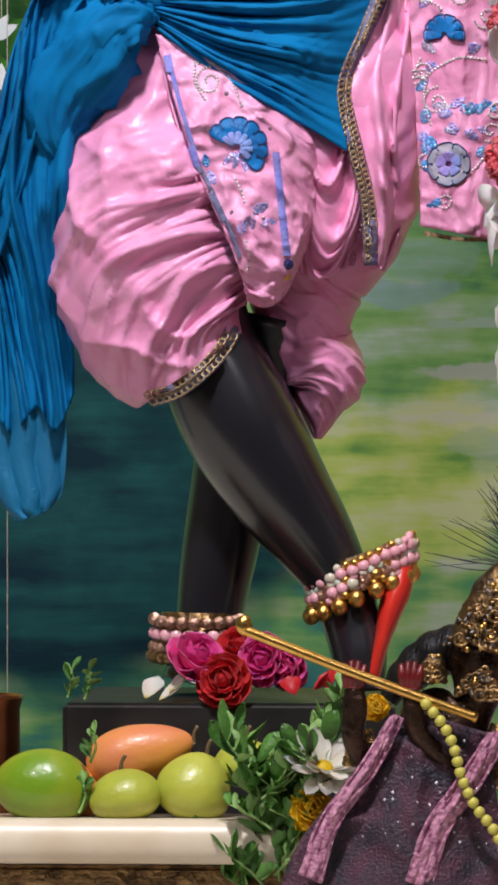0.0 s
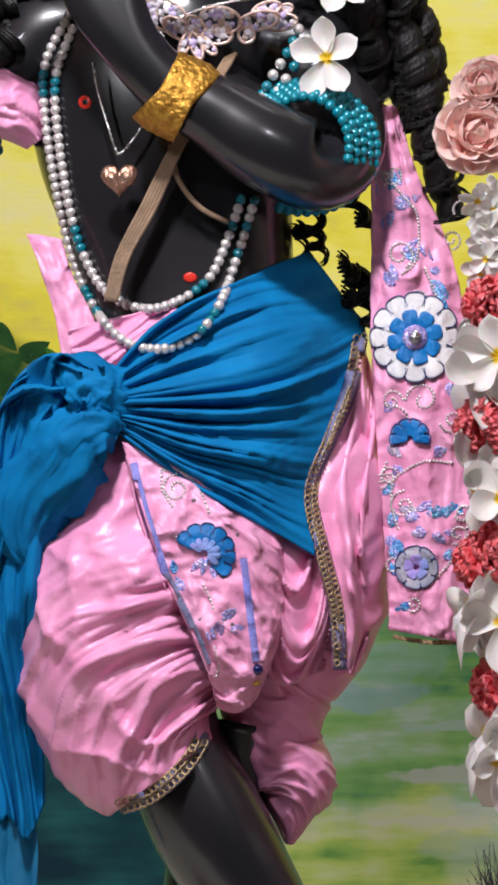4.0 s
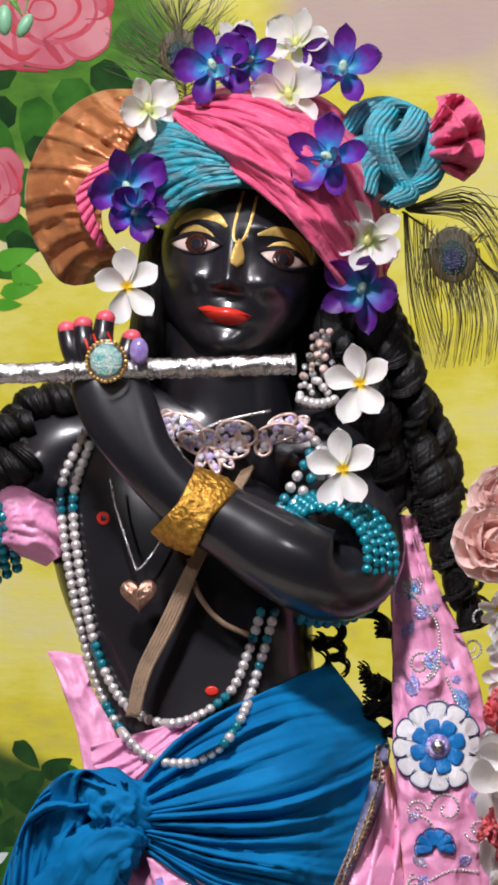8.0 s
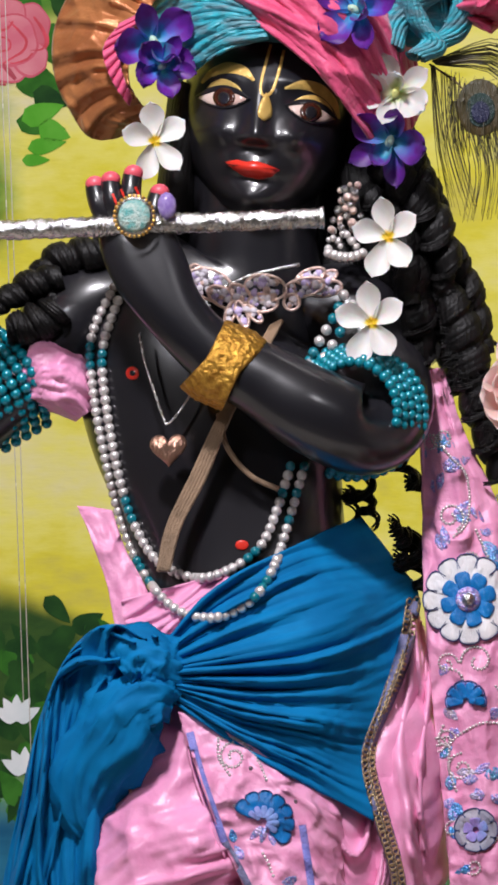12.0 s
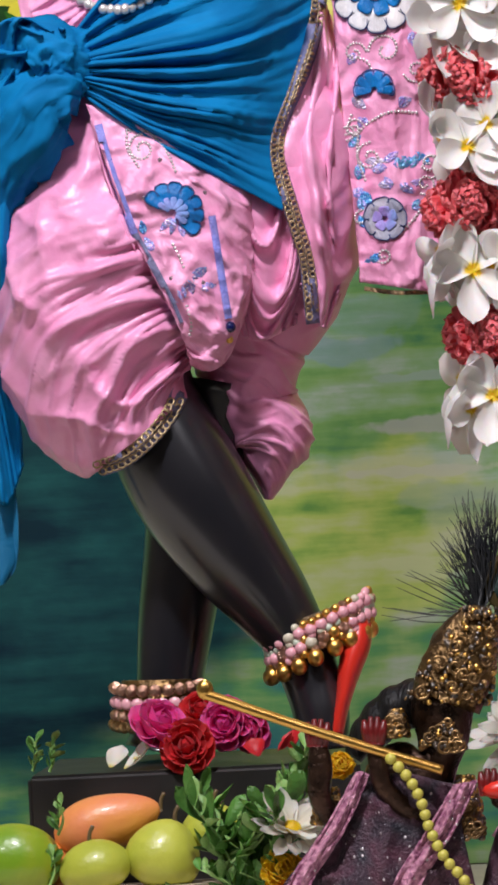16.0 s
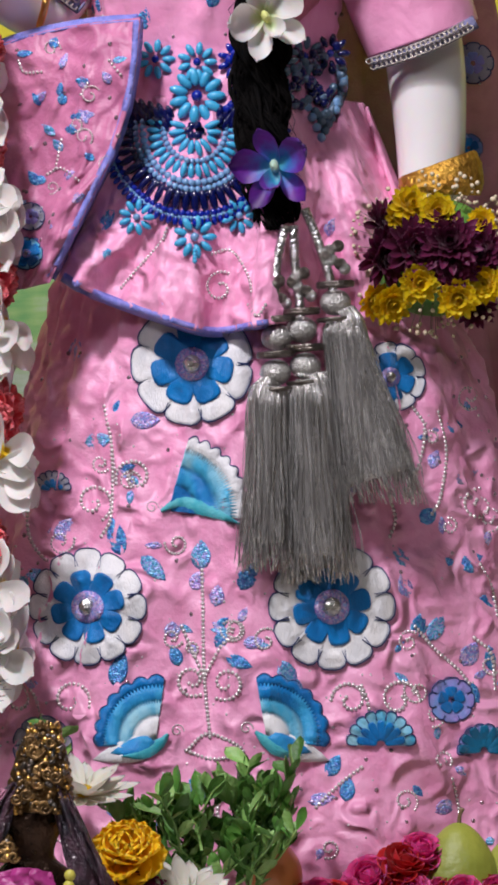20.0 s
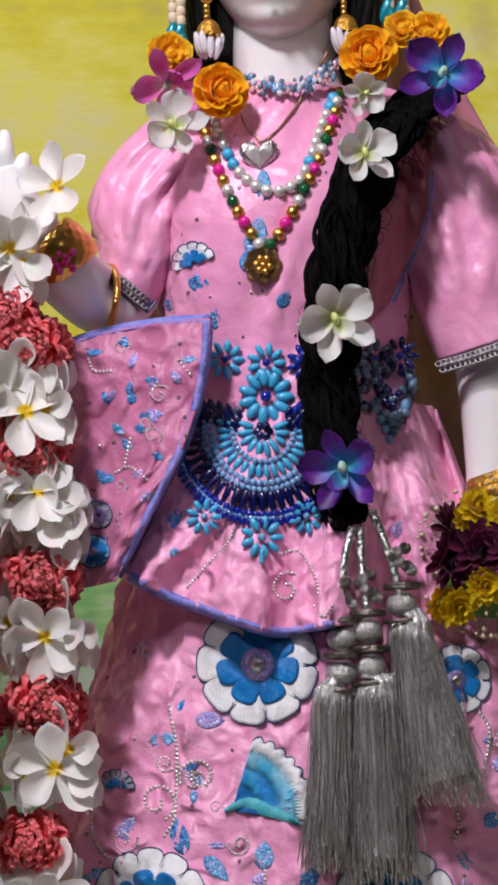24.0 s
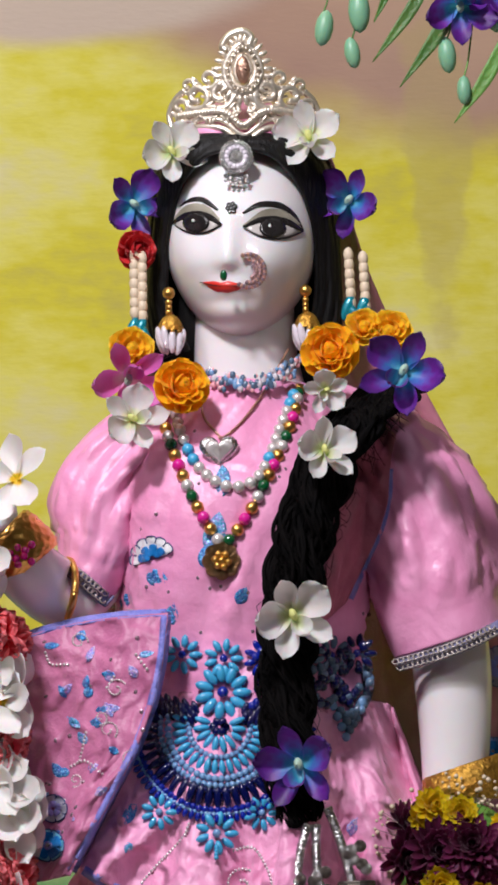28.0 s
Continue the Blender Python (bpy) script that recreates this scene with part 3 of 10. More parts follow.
    for ex, ey, tl, ix in ((346, 432, 2, 348), (503, 459, 16, 502)):
        decal(bm, A, tree, oval(ex, ey, 42, 16, 20, tl), 1.0, 5, 3)
        decal(bm, A, tree, oval(ix, ey - 1, 20, 17, 16), 6.0, 2, 5)
        decal(bm, A, tree, oval(ix, ey, 11, 11, 12), 8.5, 1, 0)
        q = math.radians(tl)
        for s, wd in ((-1, [3, 10, 12, 10, 4]), (1, [2, 4, 5, 4, 2])):
            stroke(bm, A, tree, [(ex + math.cos(q) * u * 48 - math.sin(q) * s * 16.5 * (1 - u * u), ey + math.sin(q) * u * 48 + math.cos(q) * s * 16.5 * (1 - u * u)) for u in (-1, -0.5, 0, 0.5, 1)], wd, 6, 0)
    stroke(bm, A, tree, [(309, 406), (324, 390), (352, 379), (382, 384), (402, 402)], [4, 14, 20, 18, 4], 3, 4)
    stroke(bm, A, tree, [(456, 416), (490, 410), (520, 420), (542, 442), (552, 470)], [4, 17, 20, 15, 4], 3, 4)
    stroke(bm, A, tree, [(314, 424), (326, 411), (345, 405), (366, 411), (382, 424)], [2, 9, 14, 9, 2], 3, 4)
    stroke(bm, A, tree, [(464, 446), (486, 435), (508, 435), (530, 448), (546, 474)], [2, 9, 14, 9, 2], 3, 4)
    stroke(bm, A, tree, [(432, 338), (420, 380), (413, 415), (420, 430), (434, 420), (446, 385), (455, 348)], 5, 2, 4)
    decal(bm, A, tree, leafline(419, 474, 85, 52, 26), 2, 3, 4)
    # painted marks on chest, belly and knuckles
    decal(bm, A, tree, oval(183, 918, 12, 12), 1.5, 1, 2)
    decal(bm, A, tree, oval(183, 918, 5, 5), 3, 1, 0)
    decal(bm, A, tree, oval(375, 1224, 12, 9), 1.5, 1, 2)
    for x0, y0, x1, y1 in ((150, 600, 165, 640), (165, 592, 180, 630), (190, 588, 205, 620)):
        stroke(bm, A, tree, [(x0, y0), (x1, y1)], 4, 1, 2, 8)
    ob = part("flute_player_statue", bm, [BLACK, PINK, RED_PAINT, EYE_WHITE, GOLD_PAINT, EYE_BROWN, FINGER_PINK], None)
    return tagged(ob, "polished black stone statue of a flute player standing cross-legged", "statue")


FINGER_PINK = surface("coral_pink_paint", (0.78, 0.12, 0.16), (0.68, 0.08, 0.12), 40, 0.35)
EYE_WHITE = surface("painted_eye_white", (0.66, 0.52, 0.46), (0.54, 0.36, 0.31), 40, 0.25, coat=0.4)
EYE_BROWN = surface("painted_brown_iris", (0.06, 0.016, 0.008), (0.03, 0.008, 0.006), 200, 0.2, coat=0.5)
GOLD_PAINT = surface("gold_paint", (0.74, 0.52, 0.16), (0.56, 0.34, 0.08), 60, 0.35, 0.3, 200, metal=0.25)
black_figure = black_statue()


# ---- cloth on the black statue ----
def crest(x, y, seed):
    """Narrow crests between broad hollows, 0 to 1."""
    return max(0.0, 1 - 2 * abs(noise.noise(Vector((x, y, seed))))) ** 3


def gathers(c, v, seed, fine=1.0):
    """Sharp pulled folds that run across: narrow crests between broad hollows."""
    w = 0.10 * wrinkle(c * 1.3, v * 4, seed + 40)
    a = 1 - 2 * abs(noise.noise(Vector(((v + w) * 6.5 * fine, c * 0.55, seed))))
    b = 1 - 2 * abs(noise.noise(Vector(((v + w * 0.7) * 13 * fine, c * 0.9, seed + 7))))
    d = 1 - 2 * abs(noise.noise(Vector((v * 24 * fine, c * 1.6, seed + 13))))
    return 0.105 * a ** 3 + 0.055 * b ** 3 + 0.018 * d ** 2 - 0.06


def trousers():
    top = thing("dhoti", Z.at(400, 720, 0), "pleated pink satin dhoti tied over the black statue's hips", "garment")

    def near_leg(s, a):
        c = -math.cos(a)
        q = 1.25 * gathers(c, s + c * (0.06 + 0.19 * s), 3) + 0.07 * wrinkle(c * 1.2, s * 2.4, 5) + 0.10 * crest(c * 1.2 + s * 1.6, s * 4.2 - c * 1.2, 33) - 0.03
        return q * (0.5 + 0.5 * abs(math.sin(a))) * min(1, s * 8) * min(1, (1 - s) / 0.14 + 0.12)

    def far_leg(s, a):
        c = -math.cos(a)
        sag = 0.16 * (1 - c * c) if s < 0.55 else 0.0
        q = gathers(c, s - c * 0.13 * min(1, s * 2) - sag * (1 - s / 0.55), 21, 0.9) + 0.05 * wrinkle(c * 1.5, s * 3, 8)
        return q * 1.15 * min(1, s * 5)

    bm = bmesh.new()
    loft(bm, Z, [(410, 20, 0, 150, 150), (360, 110, 10, 190, 180), (308, 240, 30, 200, 200), (276, 375, 50, 192, 205), (276, 500, 66, 170, 190), (302, 596, 75, 148, 152), (342, 652, 80, 116, 122)], 260, 200, near_leg, cap=False)
    leg = part("leg_cloth", bm, PINK, top, solid=0.003)
    bm = bmesh.new()
    loft(bm, T, [(560, 480, -10, 60, 90), (548, 590, -10, 110, 140), (536, 760, -20, 128, 150), (505, 880, -40, 112, 140), (466, 961, -48, 106, 132), (460, 1021, -50, 92, 122), (464, 1081, -50, 76, 112), (490, 1122, -50, 77, 104), (497, 1155, -50, 67, 90), (490, 1190, -46, 42, 60), (485, 1246, -40, 6, 20)], 230, 160, far_leg)
    part("leg_cloth", bm, PINK, top, solid=0.003)
    # front panel: a tucked apron with a rounded foot
    bm = bmesh.new()
    drape(bm, T, [[(192, 535, 214), (270, 560, 226), (360, 630, 222), (450, 690, 190), (490, 715, 120)], [(226, 650, 262), (300, 675, 262), (400, 705, 245), (462, 745, 205), (488, 770, 130)], [(268, 775, 268), (335, 785, 262), (400, 805, 246), (462, 825, 205), (484, 830, 130)],
                  [(315, 878, 262), (360, 888, 262), (415, 898, 240), (458, 888, 200), (474, 880, 130)], [(346, 955, 240), (380, 965, 240), (420, 962, 220), (444, 942, 190), (452, 930, 130)], [(358, 1004, 190), (384, 1014, 200), (408, 1008, 190), (425, 990, 170), (430, 980, 120)]], 110, 70,
          lambda u, v: 6 * wrinkle(u * 4, v * 6, 8) + 26 * crumple(u * 1.6 + v, v * 3.2 - u, 8) * min(1, 0.35 + v) + 8 * crumple(u * 4, v * 8, 18))
    panel = part("front_panel", bm, PINK_DUPION, top, "embroidered pink silk front panel", solid=0.003)
    # hanging pleats between the panel and the far leg
    bm = bmesh.new()
    drape(bm, T, [[(420, 655, 150), (470, 670, 150), (545, 690, 110)], [(440, 750, 165), (490, 800, 170), (555, 760, 110)], [(446, 850, 160), (495, 885, 160), (562, 850, 100)], [(430, 945, 130), (480, 965, 120), (545, 940, 70)]], 90, 60,
          lambda u, v: 32 * (1 - 2 * abs(noise.noise(Vector((v * 5 - 2.2 * (1 - (2 * u - 1) ** 2), u * 0.6, 91))))) ** 3 - 10)
    part("hip_pleats", bm, PINK, top, solid=0.003)
    return top, panel, leg


dhoti, dhoti_panel, dhoti_leg = trousers()


def sash():
    top = thing("sash", T.at(330, 500, 100), "teal crepe sash wrapped round the waist and knotted at the hip", "sash")
    bm = bmesh.new()

    def pleat(u, v):
        w = v + 0.03 * wave(u * 3, 2)
        q = 30 * crest(w * 8, u * 0.5, 14) + 20 * crest(w * 15 + 3, u * 0.8, 24) + 9 * crest(w * 30, u * 1.2, 34) - 14
        return q * (0.35 + 0.65 * math.sin(math.pi * min(1, max(0, u)) ** 0.7)) * (1 - 0.35 * u) + 5 * wrinkle(u * 2, v * 3, 44)

    drape(bm, T, [[(160, 430, 200), (250, 330, 205), (360, 268, 185), (525, 200, 10)], [(160, 445, 215), (300, 370, 225), (450, 320, 195), (590, 290, 0)], [(165, 465, 225), (320, 450, 240), (480, 430, 212), (622, 350, 0)],
                  [(175, 485, 225), (320, 510, 240), (450, 520, 222), (570, 500, 105)], [(185, 500, 215), (310, 560, 235), (430, 600, 222), (525, 625, 150)], [(190, 520, 205), (300, 600, 220), (420, 672, 210), (532, 738, 170)]], 110, 110, pleat)
    wrap = part("wrap", bm, TEAL, top, solid=0.003)
    # knot and loops
    bm = bmesh.new()

    def knotty(s, a):
        return 0.34 * crest(a * 2.2 + s * 1.5, s * 1.4, 2) + 0.22 * crest(a * 4 - s, s * 2.4, 12) + 0.10 * crest(a * 8, s * 4, 22) - 0.14

    loft(bm, T, [(205, 500, 200, 30, 30), (165, 470, 225, 58, 42), (130, 450, 232, 62, 48), (100, 470, 225, 40, 40)], 40, 56, knotty)
    loft(bm, T, [(185, 520, 215, 26, 26), (160, 515, 245, 44, 36), (115, 530, 240, 62, 40), (75, 580, 225, 70, 40), (30, 640, 200, 62, 34), (20, 710, 180, 40, 26), (36, 760, 170, 10, 10)], 60, 56, knotty)
    part("knot", bm, TEAL, top)
    bm = bmesh.new()

    def fall(u, v):
        k = u + 0.10 * wave(v * 3, 6)
        return 52 * crest(k * 3.4 + v * 0.8, v * 0.9, 6) + 34 * crest(k * 7, v * 1.6, 16) + 14 * crest(k * 13, v * 3, 26) + 20 * wrinkle(u * 2, v * 4, 36) - 18 if v < 0.5 else (52 * crest(k * 3.4 + v * 0.8, v * 0.9, 6) + 34 * crest(k * 7, v * 1.6, 16) + 14 * crest(k * 13, v * 3, 26) - 18) * (1.35 - 0.7 * v) + 20 * wrinkle(u * 2, v * 4, 36)

    drape(bm, M, [[(330, 790, 205), (290, 800, 215), (260, 830, 210), (230, 870, 190)], [(300, 775, 215), (220, 775, 205), (180, 850, 200), (200, 960, 190)], [(280, 850, 215), (170, 850, 190), (120, 960, 170), (170, 1060, 180)],
                  [(240, 960, 205), (160, 1000, 180), (80, 1120, 130), (140, 1200, 150)], [(225, 1160, 190), (160, 1180, 160), (60, 1250, 100), (100, 1330, 110)], [(220, 1320, 110), (180, 1330, 120), (110, 1340, 80), (70, 1300, 70)],
                  [(240, 1480, 60), (190, 1490, 70), (130, 1490, 50), (85, 1480, 40)], [(246, 1560, 40), (215, 1632, 50), (180, 1590, 46), (140, 1640, 30), (104, 1596, 20)]], 110, 90, fall)
    part("tail", bm, TEAL, top, solid=0.002)
    bm = bmesh.new()
    drape(bm, Z, [[(-30, 560, 30), (40, 570, 40), (128, 600, 30)], [(-25, 680, 25), (40, 690, 40), (115, 690, 25)], [(-20, 790, 20), (40, 800, 30), (118, 800, 20)], [(0, 880, 20), (50, 890, 30), (110, 870, 20)], [(30, 925, 20), (60, 915, 24), (90, 900, 20)]], 60, 50,
          lambda u, v: 10 * ridge(u * 3 + 0.4 * wave(v * 4, 3)))
    part("tail_end", bm, TEAL_SHEER, top, "thin see-through end of the teal sash", solid=0.001)
    return top, wrap


TEAL_SHEER = surface("thin_teal_crepe", (0.0, 0.18, 0.36), (0.0, 0.14, 0.30), 25, 0.6, 0.3, 400, alpha=0.86)
waist_sash, sash_wrap = sash()


def jacket():
    top = thing("jacket_flap", T.at(600, 600, 40), "pink silk jacket side with gold-braid edge", "garment")
    bm = bmesh.new()
    drape(bm, T, [[(612, 350, 25), (630, 400, 10), (642, 440, -20)], [(594, 470, 82), (630, 500, 55), (650, 540, 0)], [(525, 630, 160), (600, 640, 130), (655, 650, 10)], [(545, 740, 170), (600, 760, 120), (650, 780, 0)], [(575, 860, 130), (610, 860, 90), (640, 860, -10)], [(578, 940, 100), (590, 945, 80), (600, 950, 20)]], 60, 40,
          lambda u, v: -12 * max(0, 1 - u * 4) + min(1, u * 4) * (8 * math.sin(u * 7 + v * 9) + 50 * crumple(u * 1.1 + v * 1.0, v * 2.2 - u * 1.6, 4) + 20 * crumple(u * 2.4, v * 4 - u * 2, 6)))
    side = part("side_panel", bm, PINK, top, solid=0.003)
    bm = bmesh.new()
    drape(bm, A, [[(84, 1153, 90), (112, 1156, 100), (146, 1162, 100)], [(108, 1210, 110), (138, 1222, 120), (166, 1228, 110)], [(135, 1290, 120), (165, 1296, 130), (200, 1290, 120)], [(152, 1372, 130), (186, 1372, 150), (222, 1350, 140)]], 30, 24, lambda u, v: 4 * wrinkle(u * 5, v * 5, 2))
    part("collar_point", bm, PINK_DUPION, top, solid=0.003)
    bm = bmesh.new()
    drape(bm, A, [[(160, 1322, 130), (215, 1306, 145), (280, 1290, 150), (352, 1262, 145)], [(168, 1370, 135), (222, 1362, 152), (288, 1330, 156), (352, 1290, 150)], [(178, 1425, 140), (232, 1408, 156), (300, 1360, 160), (352, 1310, 152)]], 40, 50, lambda u, v: 16 * crest(v * 3 + u, u * 1.2, 5) + 4 * wrinkle(u * 4, v * 4, 3))
    tuck = part("waist_tuck", bm, PINK, top, solid=0.002)
    return top, side, tuck


jacket_flap, jacket_side, waist_tuck = jacket()


def shawl(name, cam_view, left, right, label, seed):
    """A hanging shawl end between two edges of x, y, d."""
    top = thing(name, cam_view.at(*left[-1]), label, "shawl", "embroidered pink shawl ends")
    bm = bmesh.new()
    mid = [((a[0] + b[0]) / 2, (a[1] + b[1]) / 2, (a[2] + b[2]) / 2 + 25) for a, b in zip(left, right)]
    drape(bm, cam_view, [[a, c, b] for a, c, b in zip(left, mid, right)], 90, 40, lambda u, v: 10 * wrinkle(u * 3, v * 8, seed) + 9 * crumple(u * 4, v * 12, seed))
    panel = part("panel", bm, PINK_DUPION, top, solid=0.003)
    return top, panel


shawl_right, shawl_right_panel = shawl("shawl_end", T, [(640, -60, 40), (638, 60, 40), (636, 200, 50), (634, 330, 60), (640, 480, 60), (650, 640, 55), (660, 760, 50), (664, 870, 45)],
                                       [(680, -60, 40), (715, 60, 40), (775, 200, 40), (800, 330, 40), (815, 480, 40), (815, 640, 40), (810, 760, 40), (800, 895, 40)], "embroidered pink silk shawl end with blue flowers", 21)
shawl_left, shawl_left_panel = shawl("shawl_end", M, [(-120, 500, 20), (-130, 700, 20), (-140, 900, 20), (-150, 1100, 20), (-150, 1310, 20)],
                                     [(42, 480, 20), (40, 700, 20), (42, 900, 20), (40, 1100, 20), (36, 1290, 20)], "faded pink silk shawl end hanging behind the sash", 23)


# ---- the white statue ----
def white_statue():
    bm = bmesh.new()
    loft(bm, R, [(434, 520, 10, 88, 84), (434, 610, 5, 90, 82), (438, 680, 0, 102, 88), (430, 740, -5, 150, 100), (425, 820, 0, 215, 130), (425, 1000, 0, 190, 130), (430, 1200, 0, 170, 120), (430, 1500, 0, 190, 130), (430, 1900, 0, 200, 140), (430, 2560, 0, 200, 140)], 60, 32)
    loft(bm, R, [(680, 810, 0, 52, 60), (735, 910, 10, 60, 66), (780, 1050, 30, 68, 72), (800, 1180, 45, 70, 72), (806, 1320, 60, 62, 62), (800, 1420, 75, 55, 54), (775, 1500, 90, 58, 44), (745, 1570, 100, 40, 34)], 50, 24)
    loft(bm, R, [(250, 815, 0, 50, 60), (185, 905, 10, 58, 64), (165, 1010, 30, 62, 64), (120, 1055, 90, 62, 62), (60, 1020, 150, 60, 60), (0, 960, 190, 52, 50), (-40, 890, 210, 46, 40), (-62, 850, 215, 50, 30), (-72, 815, 215, 40, 24)], 50, 24)
    for x0, y0, x1, y1 in ((-104, 822, -116, 762), (-84, 816, -88, 748), (-62, 820, -62, 760), (-40, 840, -28, 800)):
        tube(bm, [R.at(x0, y0, 212), R.at((x0 + x1) / 2, (y0 + y1) / 2, 220), R.at(x1, y1, 215), R.at(x1, y1 - 4, 210)], [0.009, 0.009, 0.007, 0.003], 12, 10)
    c0 = (428, 420)

    def face(a, b):
        return c0[0] + a * 136, c0[1] - b * 186

    rows = []
    n, m = 90, 110
    for i in range(n + 1):
        th = math.pi * (0.01 + 0.98 * i / n)
        row = []
        for j in range(m):
            ph = TAU * j / m
            b, w = math.cos(th), math.sin(th)
            jaw = 1.0 - 0.20 * max(0, -b - 0.25) ** 1.2
            a = w * math.cos(ph) * jaw
            f = w * math.sin(ph)
            d = f * 155
            if b < 0 and w > 0:
                d = math.sin(ph) * 155 * (1 - abs(b) ** 2.4) ** 0.44
            if f > 0:
                aa = a + 0.19
                d += 20 * math.exp(-(aa / 0.16) ** 2) * math.exp(-((b + 0.22) / (0.26 if b > -0.22 else 0.09)) ** 2)
                d += 5 * math.exp(-(aa / 0.15) ** 2) * math.exp(-((b - 0.08) / 0.20) ** 2)
                for e in (-0.46, 0.50):
                    d -= 7 * math.exp(-((aa - e) / 0.2) ** 2) * math.exp(-((b - 0.12) / 0.09) ** 2)
                    d += 6 * math.exp(-((aa - e * 1.02) / 0.26) ** 2) * math.exp(-((b - 0.29) / 0.06) ** 2)
                    d += 12 * math.exp(-((aa - e) / 0.32) ** 2) * math.exp(-((b + 0.22) / 0.20) ** 2)
                d += 8 * math.exp(-(aa / 0.30) ** 2) * math.exp(-((b + 0.48) / 0.10) ** 2)
                d -= 3 * math.exp(-(aa / 0.3) ** 2) * math.exp(-((b + 0.62) / 0.06) ** 2)
                d += 13 * math.exp(-(aa / 0.32) ** 2) * math.exp(-((b + 0.74) / 0.15) ** 2)
            row.append(R.at(*face(a, b), d + 20))
        rows.append(row)
    skin(bm, rows, True, True)
    tree = BVHTree.FromBMesh(bm)
    decal(bm, R, tree, [(358, 500), (378, 498), (392, 501), (404, 498), (418, 501), (434, 507), (422, 514), (404, 519), (384, 517), (370, 510)], 1.5, 3, 2)
    stroke(bm, R, tree, [(354, 500), (380, 506), (402, 507), (440, 506)], [1, 2, 2, 1], 5.0, 3)
    for ex, ey, tl, rx in ((348, 397, 2, 40), (484, 406, 4, 50)):
        decal(bm, R, tree, oval(ex, ey, rx, 16, 20, tl), 1.0, 4, 4)
        decal(bm, R, tree, oval(ex - 1, ey - 2, 24, 17, 18), 5.0, 2, 3)
        # white dot painted on the iris as its glint
        decal(bm, R, tree, oval(ex - 6, ey - 6, 3, 3, 8), 8.0, 1, 0)
        q = math.radians(tl)
        for s, wd in ((-1, [4, 11, 13, 12, 5]), (1, [1, 3, 4, 4, 3])):
            stroke(bm, R, tree, [(ex + math.cos(q) * u * (rx + 4) - math.sin(q) * s * 17 * (1 - u * u), ey + math.sin(q) * u * (rx + 4) + math.cos(q) * s * 17 * (1 - u * u)) for u in (-1, -0.5, 0, 0.5, 1)], wd, 5, 3)
        stroke(bm, R, tree, [(ex - rx - 2, ey - 6), (ex - 12, ey - 25), (ex + 14, ey - 24), (ex + rx, ey - 8)], [4, 20, 20, 4], 2, 5)
    stroke(bm, R, tree, [(318, 366), (334, 356), (358, 354), (386, 372)], [2, 8, 10, 4], 2, 3)
    stroke(bm, R, tree, [(430, 378), (458, 363), (495, 364), (522, 382), (538, 408)], [4, 10, 11, 7, 2], 2, 3)
    for k in range(7):
        decal(bm, R, tree, oval(410 + (7 * math.cos(k) if k else 0), 368 + (7 * math.sin(k) if k else 0), 4.5, 4.5, 10), 2, 1, 3, 2)
    ob = part("marble_lady_statue", bm, [MARBLE, PINK, RED_PAINT, PAINT_BLACK, EYE_CREAM, EYE_SHADE], None)
    return tagged(ob, "white marble statue of a standing lady with painted face", "statue")


PAINT_BLACK = surface("black_paint", (0.012, 0.010, 0.010), (0.02, 0.018, 0.018), 60, 0.25, coat=0.3)
EYE_CREAM = surface("painted_eye_cream", (0.62, 0.58, 0.55), (0.52, 0.48, 0.45), 40, 0.25, coat=0.4)
EYE_SHADE = surface("olive_eye_paint", (0.26, 0.24, 0.18), (0.36, 0.33, 0.26), 60, 0.4)
white_statue()


def hair_of_white():
    top = thing("hair", R.at(430, 300, 0), "smooth black parted hair of the marble statue", "hair")
    for side in (-1, 1):
        bm = bmesh.new()
        q = [((424, 262, 150), (424, 240, 110), (424, 228, 40)), ((424 + side * 62, 280, 140), (424 + side * 80, 245, 100), (424 + side * 85, 235, 0)), ((426 + side * 108, 340, 105), (428 + side * 142, 295, 60), (430 + side * 150, 300, -40)),
             ((428 + side * 127, 430, 70), (430 + side * 160, 400, 30), (430 + side * 166, 400, -60)), ((428 + side * 130, 530, 50), (432 + side * 166, 530, 20), (432 + side * 170, 540, -60)), ((436 + side * 100, 620, 40), (436 + side * 160, 640, 20), (434 + side * 165, 650, -50))]
        drape(bm, R, q, 50, 30, lambda u, v: 5 * ridge(u * 7 + v) + 3 * wrinkle(u * 30, v * 3, side))
        part("hair_side", bm, HAIR, top, solid=0.004)
    bm = bmesh.new()
    loft(bm, R, [(430, 225, -60, 60, 60), (430, 280, -60, 150, 110), (430, 400, -70, 168, 120), (435, 540, -70, 165, 110), (438, 680, -70, 150, 80)], 30, 30)
    part("hair_back", bm, HAIR, top)
    return top


hair_of_white()


